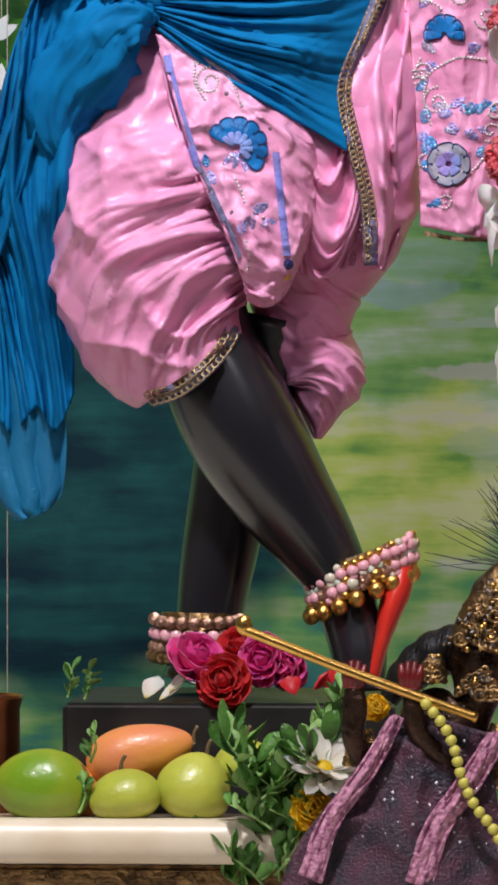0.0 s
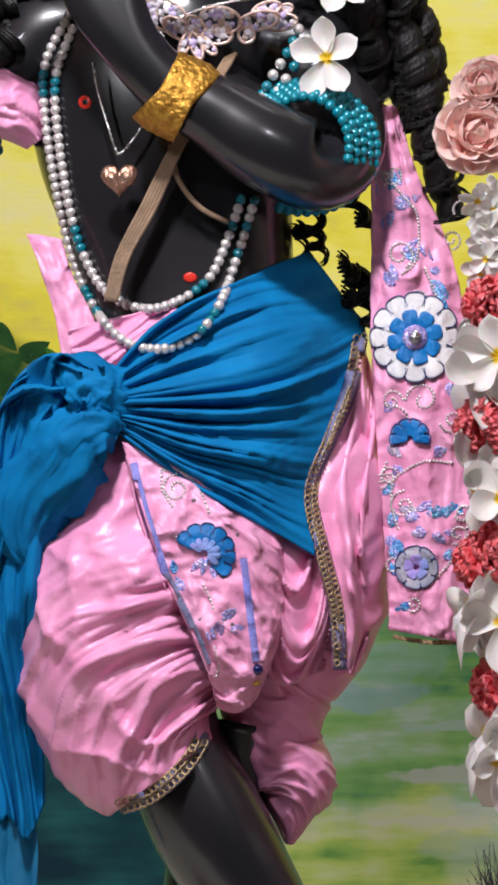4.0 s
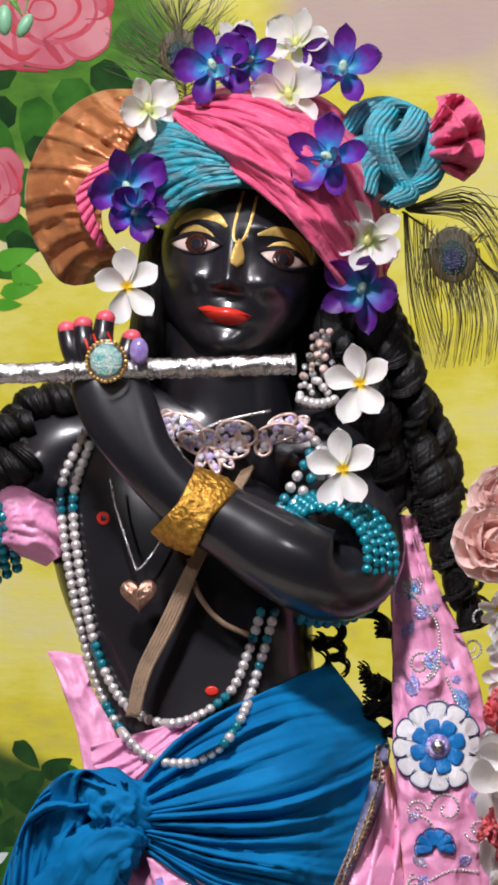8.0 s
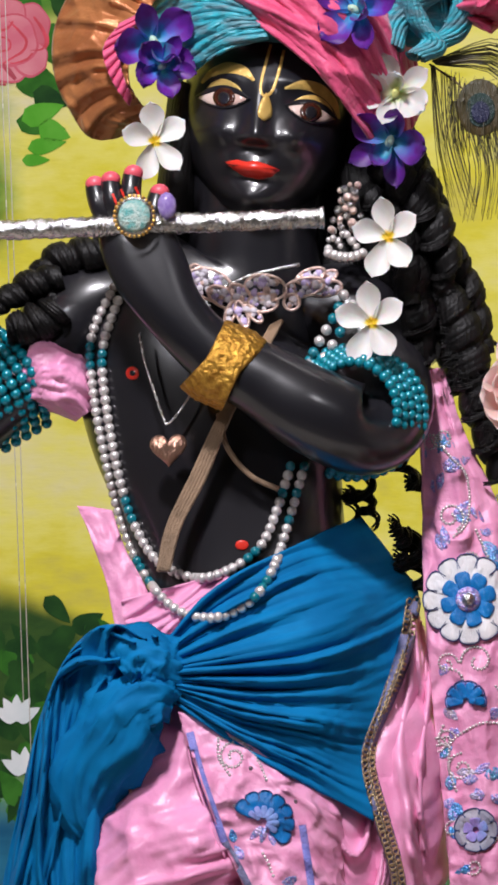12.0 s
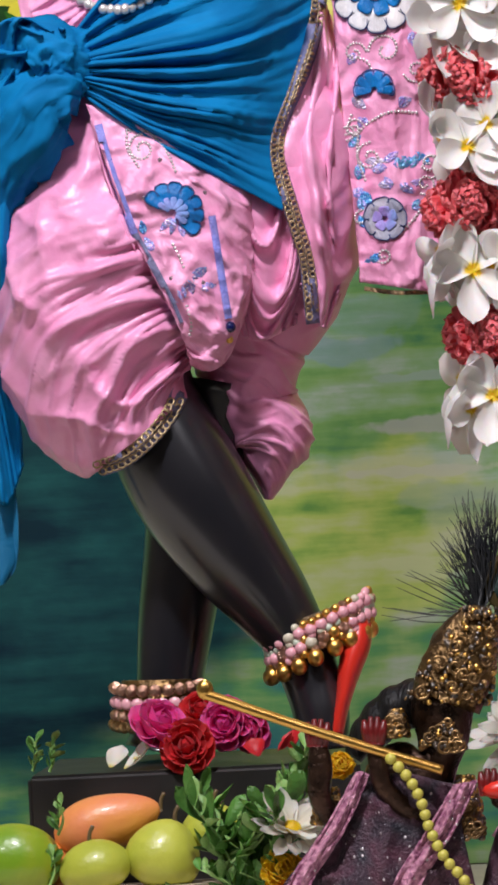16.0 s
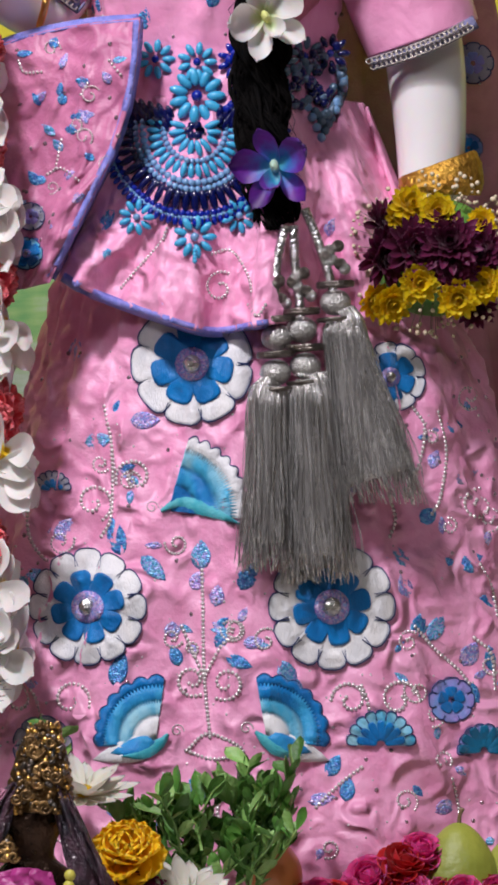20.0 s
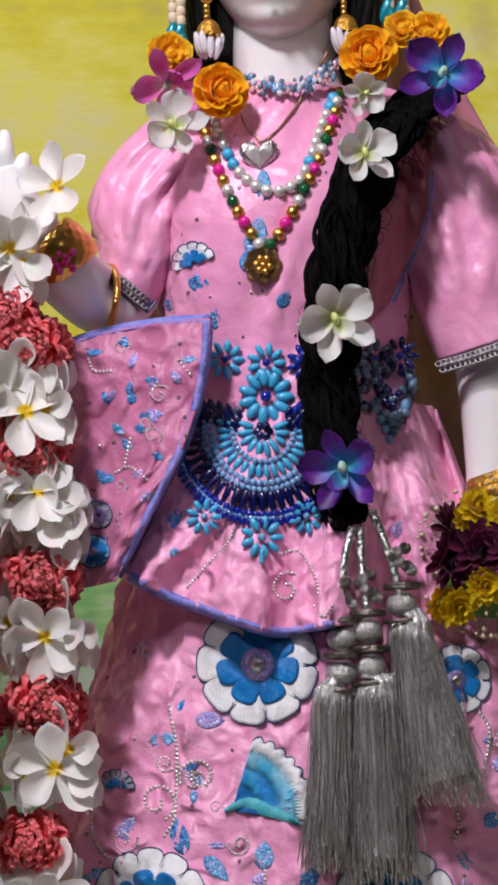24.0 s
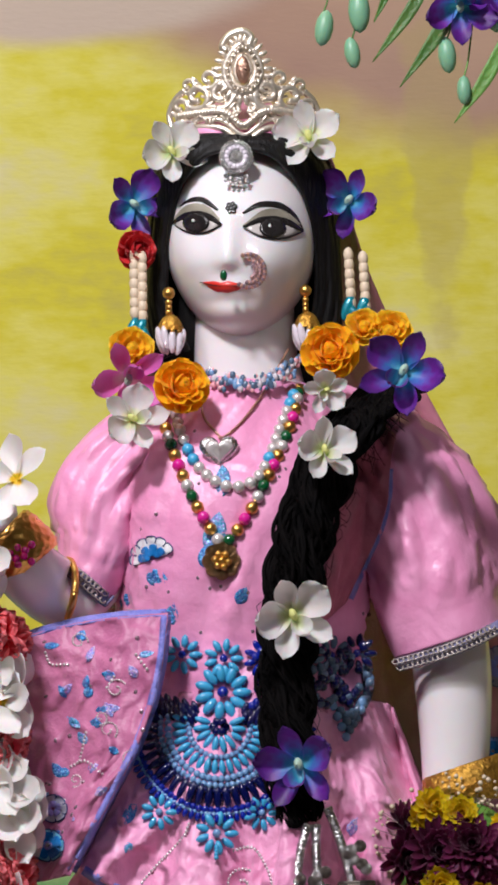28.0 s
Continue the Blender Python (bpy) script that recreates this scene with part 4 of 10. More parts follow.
def bodice():
    top = thing("tunic", R.at(430, 1500, 0), "pink slubbed-silk tunic with puffed sleeves and sewn blue flowers", "garment")

    def crease(s, a):
        return 0.075 * crest(a * 2.0 + s * 3.0, s * 0.8 - a * 0.4, 9) + 0.045 * crest(a * 4.0 + s * 5.0, s * 1.2 - a * 0.6, 19) + 0.012 * crest(a * 11 + s, s * 3, 29) + 0.05 * max(0, s - 0.7) * crest(a * 6, s * 9, 39) - 0.04

    bm = bmesh.new()
    loft(bm, R, [(438, 672, 10, 96, 100), (434, 722, 10, 150, 125), (430, 790, 10, 212, 158), (428, 880, 15, 240, 188), (428, 1000, 15, 225, 190), (430, 1120, 15, 212, 175), (432, 1200, 15, 214, 176), (436, 1300, 15, 216, 180)], 110, 110, crease, cap=False)
    body = part("body_cloth", bm, PINK, top, solid=0.003)
    # flared hem in front with a deep pleat
    bm = bmesh.new()
    drape(bm, L, [[(190, 180, 120), (330, 170, 170), (480, 170, 165), (620, 180, 60), (650, 190, -10)], [(150, 380, 215), (320, 370, 265), (480, 380, 255), (650, 390, 140), (735, 400, 10)],
                  [(108, 488, 205), (160, 518, 245), (270, 560, 285), (372, 590, 300), (480, 575, 280), (640, 565, 190), (790, 560, 10)]], 70, 110,
          lambda u, v: v * (50 * math.sin(u * 26 + 0.6) * (0.4 + u) + (95 * math.exp(-(u - 0.45) / 0.09) if u > 0.45 else 0)) + 26 * crest(u * 5 + v * 0.8, v * 1.1, 3) + 14 * crest(u * 12 - v, v * 2.6, 5) + 6 * crest(u * 22, v * 7, 15) - 10)
    hem = part("flared_hem", bm, PINK_DUPION, top, solid=0.003)

    def puff(s, a):
        return (0.06 * wrinkle(a * 1.6, s * 1.6, 31) + 0.20 * crest(a * 1.7 + s * 1.6, s * 0.7 + a * 0.3, 33) + 0.11 * crest(a * 3.6 - s * 2.0, s * 1.2, 35) + 0.02 * crest(a * 8, s * 3, 37) - 0.05) * math.sin(math.pi * min(1, s + 0.15))

    bm = bmesh.new()
    loft(bm, R, [(310, 765, 10, 50, 90), (245, 800, 15, 72, 96), (185, 880, 20, 84, 98), (176, 955, 30, 72, 88), (162, 1012, 45, 58, 76), (146, 1036, 52, 54, 72)], 70, 70, puff, cap=False)
    left = part("sleeve", bm, PINK, top, solid=0.003)
    bm = bmesh.new()
    loft(bm, R, [(580, 735, 10, 56, 90), (662, 790, 10, 82, 105), (725, 885, 15, 112, 118), (762, 995, 30, 114, 116), (776, 1070, 42, 106, 108), (797, 1135, 48, 100, 104)], 80, 80, puff, cap=False)
    right = part("sleeve", bm, PINK, top, solid=0.003)
    return top, body, hem, left, right


tunic, tunic_body, tunic_hem, sleeve_l, sleeve_r = bodice()


def long_skirt():
    top = thing("skirt", L.at(470, 1640, 0), "long flared pink silk skirt embroidered with flowers and butterflies", "skirt")

    def crease(s, a):
        return s * 0.03 * math.sin(a * 13 + 2 * wave(s * 2, 3)) + 0.03 * wrinkle(a * 5, s * 7, 41) + 0.045 * crest(a * 4.5 + s, s * 5 - a, 43) + 0.030 * crest(a * 9 - s * 2, s * 10, 47) + 0.014 * crest(a * 18, s * 20, 53) - 0.02

    bm = bmesh.new()
    loft(bm, L, [(440, 380, 0, 290, 190), (440, 500, 0, 335, 225), (452, 700, 0, 395, 262), (458, 900, 0, 442, 290), (462, 1100, 0, 490, 312), (470, 1350, 0, 540, 335), (476, 1620, 0, 590, 360)], 120, 170, crease, cap=False)
    cloth = part("skirt_cloth", bm, PINK_DUPION, top, solid=0.003)
    return top, cloth


skirt, skirt_cloth = long_skirt()


def scarf():
    top = thing("scarf", W.at(190, 880, 260), "embroidered pink scarf drawn across to the side with a lilac edge", "scarf")
    bm = bmesh.new()
    drape(bm, W, [[(-80, 560, 120), (60, 490, 150), (200, 445, 200), (355, 425, 250)], [(-80, 640, 120), (60, 600, 160), (200, 560, 215), (345, 530, 275)], [(-70, 740, 120), (60, 720, 170), (180, 700, 230), (310, 650, 290)],
                  [(-40, 840, 120), (60, 830, 180), (150, 810, 235), (262, 755, 300)], [(20, 900, 130), (80, 905, 190), (130, 905, 240), (192, 892, 290)]], 80, 80,
          lambda u, v: 12 * wrinkle(u * 4, v * 4, 51) + 22 * crumple(u * 5, v * 5, 52) + 26 * math.exp(-((u - 0.86) / 0.14) ** 2))
    cloth = part("scarf_cloth", bm, SHADED_ORGANZA, top, solid=0.002)
    return top, cloth


side_scarf, scarf_cloth = scarf()


def veil():
    top = thing("veil", R.at(430, 240, -60), "sheer dusty-pink veil falling behind the hair", "veil")
    bm = bmesh.new()
    drape(bm, R, [[(285, 262, 20), (340, 232, 60), (430, 215, 70), (520, 232, 60), (580, 270, 20)], [(262, 330, -40), (300, 240, -120), (430, 180, -160), (560, 240, -120), (606, 330, -30)],
                  [(258, 470, -50), (300, 400, -160), (430, 380, -200), (580, 400, -150), (646, 460, -50)], [(262, 620, -50), (300, 600, -170), (430, 600, -210), (600, 600, -160), (706, 600, -60)],
                  [(220, 780, -80), (300, 780, -190), (430, 780, -220), (620, 780, -180), (790, 760, -90)], [(160, 1000, -110), (300, 1000, -200), (430, 1000, -230), (680, 1000, -190), (900, 960, -110)],
                  [(180, 1400, -120), (300, 1400, -200), (430, 1400, -240), (700, 1400, -200), (960, 1360, -120)], [(180, 2100, -140), (300, 2100, -220), (430, 2100, -250), (720, 2100, -220), (1000, 2050, -140)]], 70, 90,
          lambda u, v: 16 * ridge(u * 9 + 0.4 * wave(v * 4, 5)))
    part("veil_cloth", bm, VEIL, top, solid=0.001)
    return top


VEIL = surface("sheer_dusty_pink_net", (0.62, 0.22, 0.32), (0.50, 0.16, 0.26), 40, 0.6, 0.4, 400, alpha=0.80, sheen=0.3)
head_veil = veil()


def braid():
    top = thing("braid", R.at(560, 900, 260), "thick wavy black braid falling over the shoulder", "hair")
    path = [(700, 690, 130), (672, 712, 175), (640, 740, 215), (590, 800, 235), (555, 890, 240), (530, 990, 235), (512, 1090, 230), (508, 1190, 238), (512, 1290, 262), (520, 1390, 285), (530, 1460, 290)]
    p = even(path, 90)
    for k in range(3):
        bm = bmesh.new()
        rg = random.Random(k)
        for _ in range(64):
            ang, q = rg.uniform(0, TAU), rg.uniform(0.35, 1.0) * 34
            wob, ph = rg.uniform(4, 11), rg.uniform(0, TAU)
            pts = []
            for i in range(0, 90, 2):
                s = i / 89
                a = s * 19 + k * TAU / 3
                w = 30 * (1 - 0.3 * s)
                f = (1 - 0.35 * s)
                pts.append(R.at(p[i, 0] + w * math.sin(a) + q * f * math.cos(ang) + wob * math.sin(s * 40 + ph), p[i, 1] + 8 * math.cos(a) + 0.3 * q * math.sin(ang), p[i, 2] + 22 * math.cos(a) + q * f * math.sin(ang)))
            tube(bm, pts, [0.0018, 0.0022, 0.0022, 0.0020, 0.0018, 0.0009], 90, 4)
        part("strand", bm, SOFT_HAIR, top, kind="stuff")
    rng = random.Random(5)
    bm = bmesh.new()
    for _ in range(620):
        i = rng.randrange(2, 84)
        x, y, d = p[i]
        ln = rng.uniform(30, 70)
        ox = rng.uniform(-50, 46) * (1 - 0.35 * i / 90)
        tube(bm, [R.at(x + ox, y, d + 26), R.at(x + ox + rng.uniform(-26, 26), y + ln * 0.5, d + 34), R.at(x + ox + rng.uniform(-30, 30), y + ln, d + 24)], 0.0003, 6, 4)
    part("loose_hair", bm, SOFT_HAIR, top, kind="stuff")
    return top


SOFT_HAIR = surface("soft_black_hair", (0.003, 0.0028, 0.003), (0.006, 0.005, 0.005), 60, 0.85, 0.3, 300, spec=0.04)
braid()


# ---- flowers: a kind each, then placed one by one ----
def petal(length, width, cup=0.2, curl=0.2, n=8, m=7, blunt=0.65, frill=0.0, seed=0.0, twist=0.0):
    """A petal from the origin along +y, its face to +z."""
    bm = bmesh.new()
    rows = []
    for i in range(n + 1):
        t = math.sin(math.pi / 2 * i / n)
        w = width / 2 * max(0.05, (0.12 + 0.88 * min(1, t * 1.5) ** blunt) * (1 - min(0.999, t) ** 4) ** 0.5)
        row = []
        for j in range(m):
            u = j / (m - 1) * 2 - 1
            z = cup * width * (u * u - 0.5) * math.sin(math.pi * min(1, t * 1.1)) + curl * length * t * t
            z += frill * length * t * t * math.sin(u * 8 + seed * 5) + twist * u * w * t
            y = length * t * (1 - 0.06 * u * u * t) + frill * length * 0.25 * t * math.sin(u * 13 + seed * 3)
            row.append(Vector((u * w, y, z)))
        rows.append(row)
    skin(bm, rows)
    return bm


def spin(a, tip=0.0, lift=0.0, size=1.0):
    return Matrix.Rotation(math.radians(a), 4, "Z") @ Matrix.Translation((0, 0, lift)) @ Matrix.Rotation(math.radians(tip), 4, "X") @ Matrix.Scale(size, 4)


class Kind:
    """A kind of flower: its first one is placed, the others are copies of it."""

    def __init__(self, name, build, label, category, group):
        self.name, self.build, self.label, self.category, self.group, self.first = name, build, label, category, group, None

    def put(self, cam_view, x, y, d, size=1.0, turn=0.0, yaw=0.0, nod=0.0, label=""):
        m = Matrix.Translation(cam_view.at(x, y, d)) @ pose(0, 0, 0, 90 + nod, 0, yaw) @ Matrix.Rotation(math.radians(turn), 4, "Z") @ Matrix.Scale(size, 4)
        if self.first is None:
            ob = self.first = tagged(new(self.name), self.label, self.category, self.group)
            self.build(ob)
            ob.matrix_basis = m
        else:
            basis, self.first.scale = self.first.matrix_basis.copy(), (1, 1, 1)
            self.first.matrix_basis = basis
            ob = self.first.copy()
            scene.collection.objects.link(ob)
            made = {self.first: ob}
            for o in self.first.children_recursive:
                c = o.copy()
                scene.collection.objects.link(c)
                made[o] = c
                c.parent = made[o.parent]
            ob.matrix_basis = m
        if label:
            ob["label"] = label
        return ob


WHITE = (0.80, 0.77, 0.74)
FRANGI = radial("frangipani_petal", [(0.0, (0.80, 0.50, 0.0)), (0.10, (0.82, 0.56, 0.01)), (0.14, (0.80, 0.72, 0.50)), (0.20, (0.84, 0.81, 0.77)), (1.0, (0.84, 0.80, 0.78))], 0.040, sub=0.2, thin=0.22)
ORCHID_BLUE = radial("dyed_orchid_petal", [(0.0, (0.10, 0.55, 0.70)), (0.25, (0.03, 0.24, 0.62)), (0.45, (0.12, 0.10, 0.56)), (0.68, (0.17, 0.015, 0.36)), (1.0, (0.07, 0.004, 0.20))], 0.034, streak=0.35, vary=0.3)
ORCHID_LIP = radial("dyed_orchid_lip", [(0.0, (0.30, 0.62, 0.70)), (0.3, (0.02, 0.32, 0.50)), (0.6, (0.14, 0.03, 0.36)), (1.0, (0.09, 0.003, 0.12))], 0.03, streak=0.4)
ORCHID_WHITE = radial("white_orchid_petal", [(0.0, (0.50, 0.60, 0.14)), (0.22, (0.70, 0.74, 0.46)), (0.35, WHITE), (1.0, (0.79, 0.77, 0.76))], 0.036, sub=0.25)
HEART_GREEN = surface("white_orchid_heart", (0.58, 0.62, 0.14), (0.66, 0.66, 0.30), 90, 0.5)
HEART_YELLOW = surface("orchid_heart", (0.30, 0.58, 0.56), (0.50, 0.55, 0.30), 90, 0.5)
RED_PETAL = radial("red_carnation_petal", [(0.0, (0.80, 0.03, 0.05)), (0.45, (0.92, 0.08, 0.11)), (1.0, (0.95, 0.20, 0.22))], 0.03, sub=0.2, vary=0.2, thin=0.25)
BLUSH_PETAL = radial("blush_carnation_petal", [(0.0, (0.95, 0.50, 0.46)), (0.5, (0.96, 0.66, 0.60)), (1.0, (0.97, 0.80, 0.74))], 0.03, sub=0.15, vary=0.2)
ORANGE_PETAL = radial("orange_rose_petal", [(0.0, (0.96, 0.36, 0.0)), (0.5, (1.0, 0.46, 0.0)), (1.0, (1.0, 0.56, 0.01))], 0.03, sub=0.35, vary=0.04, thin=0.25)
MAGENTA_PETAL = radial("magenta_rose_petal", [(0.0, (0.50, 0.01, 0.16)), (0.5, (0.86, 0.05, 0.34)), (1.0, (0.95, 0.22, 0.50))], 0.03, sub=0.3, vary=0.2)
CRIMSON_PETAL = radial("crimson_rose_petal", [(0.0, (0.30, 0.004, 0.010)), (0.5, (0.70, 0.015, 0.025)), (1.0, (0.86, 0.06, 0.06))], 0.03, sub=0.3, vary=0.3)
MUM_PURPLE = radial("purple_daisy_petal", [(0.0, (0.03, 0.0, 0.01)), (0.5, (0.13, 0.004, 0.05)), (1.0, (0.24, 0.02, 0.12))], 0.03, vary=0.3)
MUM_YELLOW = radial("yellow_daisy_petal", [(0.0, (0.78, 0.46, 0.0)), (0.4, (0.86, 0.62, 0.0)), (1.0, (0.90, 0.70, 0.01))], 0.03, vary=0.2)
MUM_WHITE = radial("white_daisy_petal", [(0.0, (0.70, 0.55, 0.05)), (0.2, (0.78, 0.74, 0.60)), (1.0, WHITE)], 0.03, sub=0.2)


def build_frangipani(ob):
    shapes = [meshed("petal", petal(0.038 * q, 0.0270, 0.26, c, twist=w, n=10, m=9, blunt=0.85), FRANGI) for q, c, w in ((1.0, 0.14, 0.35), (0.92, -0.12, 0.25), (1.06, 0.26, 0.45))]
    for k in range(5):
        piece("petal", shapes[k % 3], ob, spin(72 * k + 9 * math.sin(k * 3.7), 8 + 15 * math.sin(k * 2.1), 0.001))


def build_orchid(mats, lipmat, broad=0.028, slim=0.018):
    def build(ob):
        wide = meshed("petal", petal(0.035, broad, 0.28, 0.12, blunt=0.8, frill=0.05, twist=0.2), mats)
        thin = meshed("sepal", petal(0.036, slim, 0.30, 0.12), mats)
        lip = meshed("lip", petal(0.025, 0.020, 0.65, 0.30, blunt=0.9, frill=0.05), lipmat)
        for a in (72, -72):
            piece("petal", wide, ob, spin(a, 16, 0.002))
        for a in (0, 138, -146):
            piece("sepal", thin, ob, spin(a, 14 if a else 24, 0))
        piece("lip", lip, ob, spin(180, 40, 0.004))
        bm = bmesh.new()
        ball(bm, (0, 0.001, 0.006), 0.004, stretch=(0.8, 1.3, 1))
        piece("column", meshed("column", bm, HEART_GREEN if mats is ORCHID_WHITE else HEART_YELLOW), ob, Matrix())
    return build


def build_rose(mt, rings=((3, 0.011, 80, 1.3), (3, 0.015, 68, 1.5), (4, 0.019, 52, 1.45), (5, 0.023, 34, 1.35), (6, 0.026, 14, 1.3))):
    def build(ob):
        for r, (count, length, tip, w) in enumerate(rings):
            mesh = meshed("petal", petal(length, length * w * 1.15, 0.42, 0.16 - 0.05 * r, blunt=0.7, frill=0.014, seed=r * 1.7, n=9, m=11), mt)
            for k in range(count):
                piece("petal", mesh, ob, spin(360 / count * k + 37 * r + 9 * math.sin(k * 2.3 + r), tip + 5 * math.sin(k * 1.7 + r), 0.004 - 0.0011 * r))
        bm = bmesh.new()
        ball(bm, (0, 0, 0.006), 0.008, stretch=(1, 1, 1.1))
        piece("bud", meshed("bud", bm, mt), ob, Matrix())
    return build


def build_carnation(mt, count=64, length=0.026, frill=0.16, broad=0.7):
    def build(ob):
        rng = random.Random(3)
        for layer in range(4):
            bm = bmesh.new()
            for k in range(layer, count, 4):
                f = k / count
                q = petal(length * (1 - 0.3 * f), length * broad, 0.15, 0.1, frill=frill, seed=k, blunt=0.9, n=6, m=9)
                q.transform(spin(137.5 * k, -8 + 84 * f + rng.uniform(-8, 8), 0.002 + 0.004 * f) @ Matrix.Rotation(rng.uniform(-0.5, 0.5), 4, "Y"))
                tmp = bpy.data.meshes.new("petals")
                q.to_mesh(tmp)
                q.free()
                bm.from_mesh(tmp)
                bpy.data.meshes.remove(tmp)
            piece("ruffled_petals", meshed("ruffled_petals", bm, mt), ob, Matrix())
    return build


def build_daisy(mt, heart, count=22, rings=3, length=0.024, width=0.0065, open_=12):
    def build(ob):
        jit = random.Random(count)
        for r in range(rings):
            bm = bmesh.new()
            for k in range(count - 3 * r):
                q = petal(length * (1 - 0.2 * r) * jit.uniform(0.85, 1.1), width, 0.25, 0.12, n=6, m=5)
                q.transform(spin(360 / (count - 3 * r) * k + 9 * r + jit.uniform(-6, 6), open_ + 18 * r + jit.uniform(-9, 9), 0.001 * r))
                tmp = bpy.data.meshes.new("ray")
                q.to_mesh(tmp)
                q.free()
                bm.from_mesh(tmp)
                bpy.data.meshes.remove(tmp)
            piece("ray_petals", meshed("ray_petals", bm, mt), ob, Matrix())
        bm = bmesh.new()
        ball(bm, (0, 0, 0.003), 0.005, stretch=(1.2, 1.2, 0.7))
        piece("disc", meshed("disc", bm, heart), ob, Matrix())
    return build


frangi = Kind("frangipani_flower", build_frangipani, "white frangipani flower with a yellow throat", "flower", "frangipani flowers")
orchid = Kind("blue_orchid", build_orchid(ORCHID_BLUE, ORCHID_LIP, 0.030, 0.020), "dyed blue and violet orchid bloom", "flower", "blue orchids")
worchid = Kind("white_orchid", build_orchid(ORCHID_WHITE, ORCHID_WHITE, 0.034, 0.022), "white orchid bloom with a greenish heart", "flower", "white orchids")
redc = Kind("red_carnation", build_carnation(RED_PETAL, 56, 0.029, 0.13, 0.72), "ruffled red carnation head in the hanging garland", "flower", "red garland carnations")
blushc = Kind("blush_rose", build_rose(BLUSH_PETAL), "pale blush-pink rose at the garland's top", "flower", "blush roses")
orose = Kind("orange_rose", build_rose(ORANGE_PETAL, ((3, 0.011, 72, 1.4), (3, 0.015, 58, 1.6), (4, 0.019, 44, 1.6), (5, 0.023, 28, 1.5), (6, 0.026, 8, 1.4))), "full orange-yellow garden rose head", "flower", "orange roses")
mrose = Kind("magenta_rose", build_rose(MAGENTA_PETAL), "magenta rose head laid on the pedestal", "flower", "magenta roses")
crose = Kind("crimson_rose", build_rose(CRIMSON_PETAL), "crimson rose head laid on the pedestal", "flower", "crimson roses")
pmum = Kind("purple_chrysanthemum", build_daisy(MUM_PURPLE, MUM_PURPLE, 26, 4, 0.024, 0.0075, 6), "dark purple chrysanthemum head", "flower", "purple chrysanthemums")
ymum = Kind("yellow_chrysanthemum", build_daisy(MUM_YELLOW, MUM_YELLOW, 18, 4, 0.019, 0.0085, 8), "bright yellow chrysanthemum head", "flower", "yellow chrysanthemums")
wdaisy = Kind("white_daisy", build_daisy(MUM_WHITE, MUM_YELLOW, 16, 2, 0.032, 0.011, 8), "white daisy with a yellow disc", "flower", "white daisies")

# --- on the turban and hair of the black statue
for a in ((375, 120, 160, 1.2, 20, 10, 0), (440, 110, 150, 1.0, -60, 0, 0), (610, 125, 130, 1.2, -10, -10, -10), (585, 280, 225, 1.2, 60, -15, 0), (222, 335, 180, 1.25, 25, 20, 10), (238, 375, 185, 0.9, 120, 20, 10), (645, 510, 130, 1.2, -30, -20, 20)):
    orchid.put(A, a[0], a[1], a[2], a[3], a[4], a[5], a[6])
for a in ((262, 195, 150, 0.95, 30, 20, 0), (512, 170, 170, 1.05, 10, 0, 0), (525, 80, 120, 0.95, -20, 0, -15), (655, 425, 150, 1.05, 160, -10, 0), (420, 80, 100, 0.7, 40, 0, -20)):
    worchid.put(A, *a)
for a in ((225, 508, 200, 0.93, 8, 15, 0), (638, 680, 190, 0.95, 5, -12, 0), (608, 832, 215, 0.98, 2, -8, 0)):
    frangi.put(A, *a)

# --- the hanging garland: two strings of frangipani and red carnations
rng = random.Random(8)


def garland_tier(cam_view, x, y, d, white, spread=62):
    if white:
        for k in range(9):
            a = k * 40 + rng.uniform(-12, 12)
            yaw = -65 * math.sin(math.radians(a))
            dd = spread * math.cos(math.radians(a))
            frangi.put(cam_view, x + spread * math.sin(math.radians(a)), y + rng.uniform(-30, 30), d + dd, rng.uniform(1.0, 1.32), rng.uniform(0, 72), (yaw if dd > -20 else 180 - yaw) + rng.uniform(-18, 18), rng.uniform(-26, 30), "white frangipani flower strung in the hanging garland")
    else:
        for k in range(4):
            a = k * 90 + 45 + rng.uniform(-15, 15)
            redc.put(cam_view, x + 36 * math.sin(math.radians(a)), y + rng.uniform(-8, 8), d + 38 * math.cos(math.radians(a)), rng.uniform(0.95, 1.1), rng.uniform(0, 360), -60 * math.sin(math.radians(a)) + (0 if math.cos(math.radians(a)) > 0 else 180), rng.uniform(-10, 14))


for x, y, white in ((530, -100, 0), (525, 10, 1), (525, 118, 0), (540, 222, 1), (540, 345, 0), (545, 432, 1), (580, 570, 0), (580, 675, 1)):
    garland_tier(G, x, y, 320, white)
for x, y, white in ((690, -90, 0), (690, 20, 1), (690, 108, 0), (700, 190, 1), (715, 330, 0), (718, 425, 1), (728, 555, 0), (735, 650, 1), (700, 790, 0), (705, 890, 1), (730, 960, 1)):
    garland_tier(G, x, y, 300, white)
for x, y, white in ((20, 1400, 1), (-5, 1300, 0), (-5, 1190, 1), (-40, 1080, 0), (-35, 960, 1)):
    garland_tier(R, x - 30, y, 290, white, 56)
frangi.put(R, 30, 850, 300, 1.1, 10, -30, -20, "white frangipani flower strung in the hanging garland")
for a in ((872, 965, 210, 1.5, 0, 10, -10), (892, 885, 195, 1.3, 30, -15, -20), (945, 965, 190, 1.4, 60, 25, 0)):
    blushc.put(A, *a)
for k in range(22):
    bx, by = 850 + 16 * math.sin(k * 2.4), 95 + k * 8
    frangi.put(T, bx + rng.uniform(-10, 10), by, 250 + rng.uniform(0, 40), 0.52, rng.uniform(0, 72), rng.uniform(-50, 50), rng.uniform(-20, 50), "small cream blossom packed in the garland")

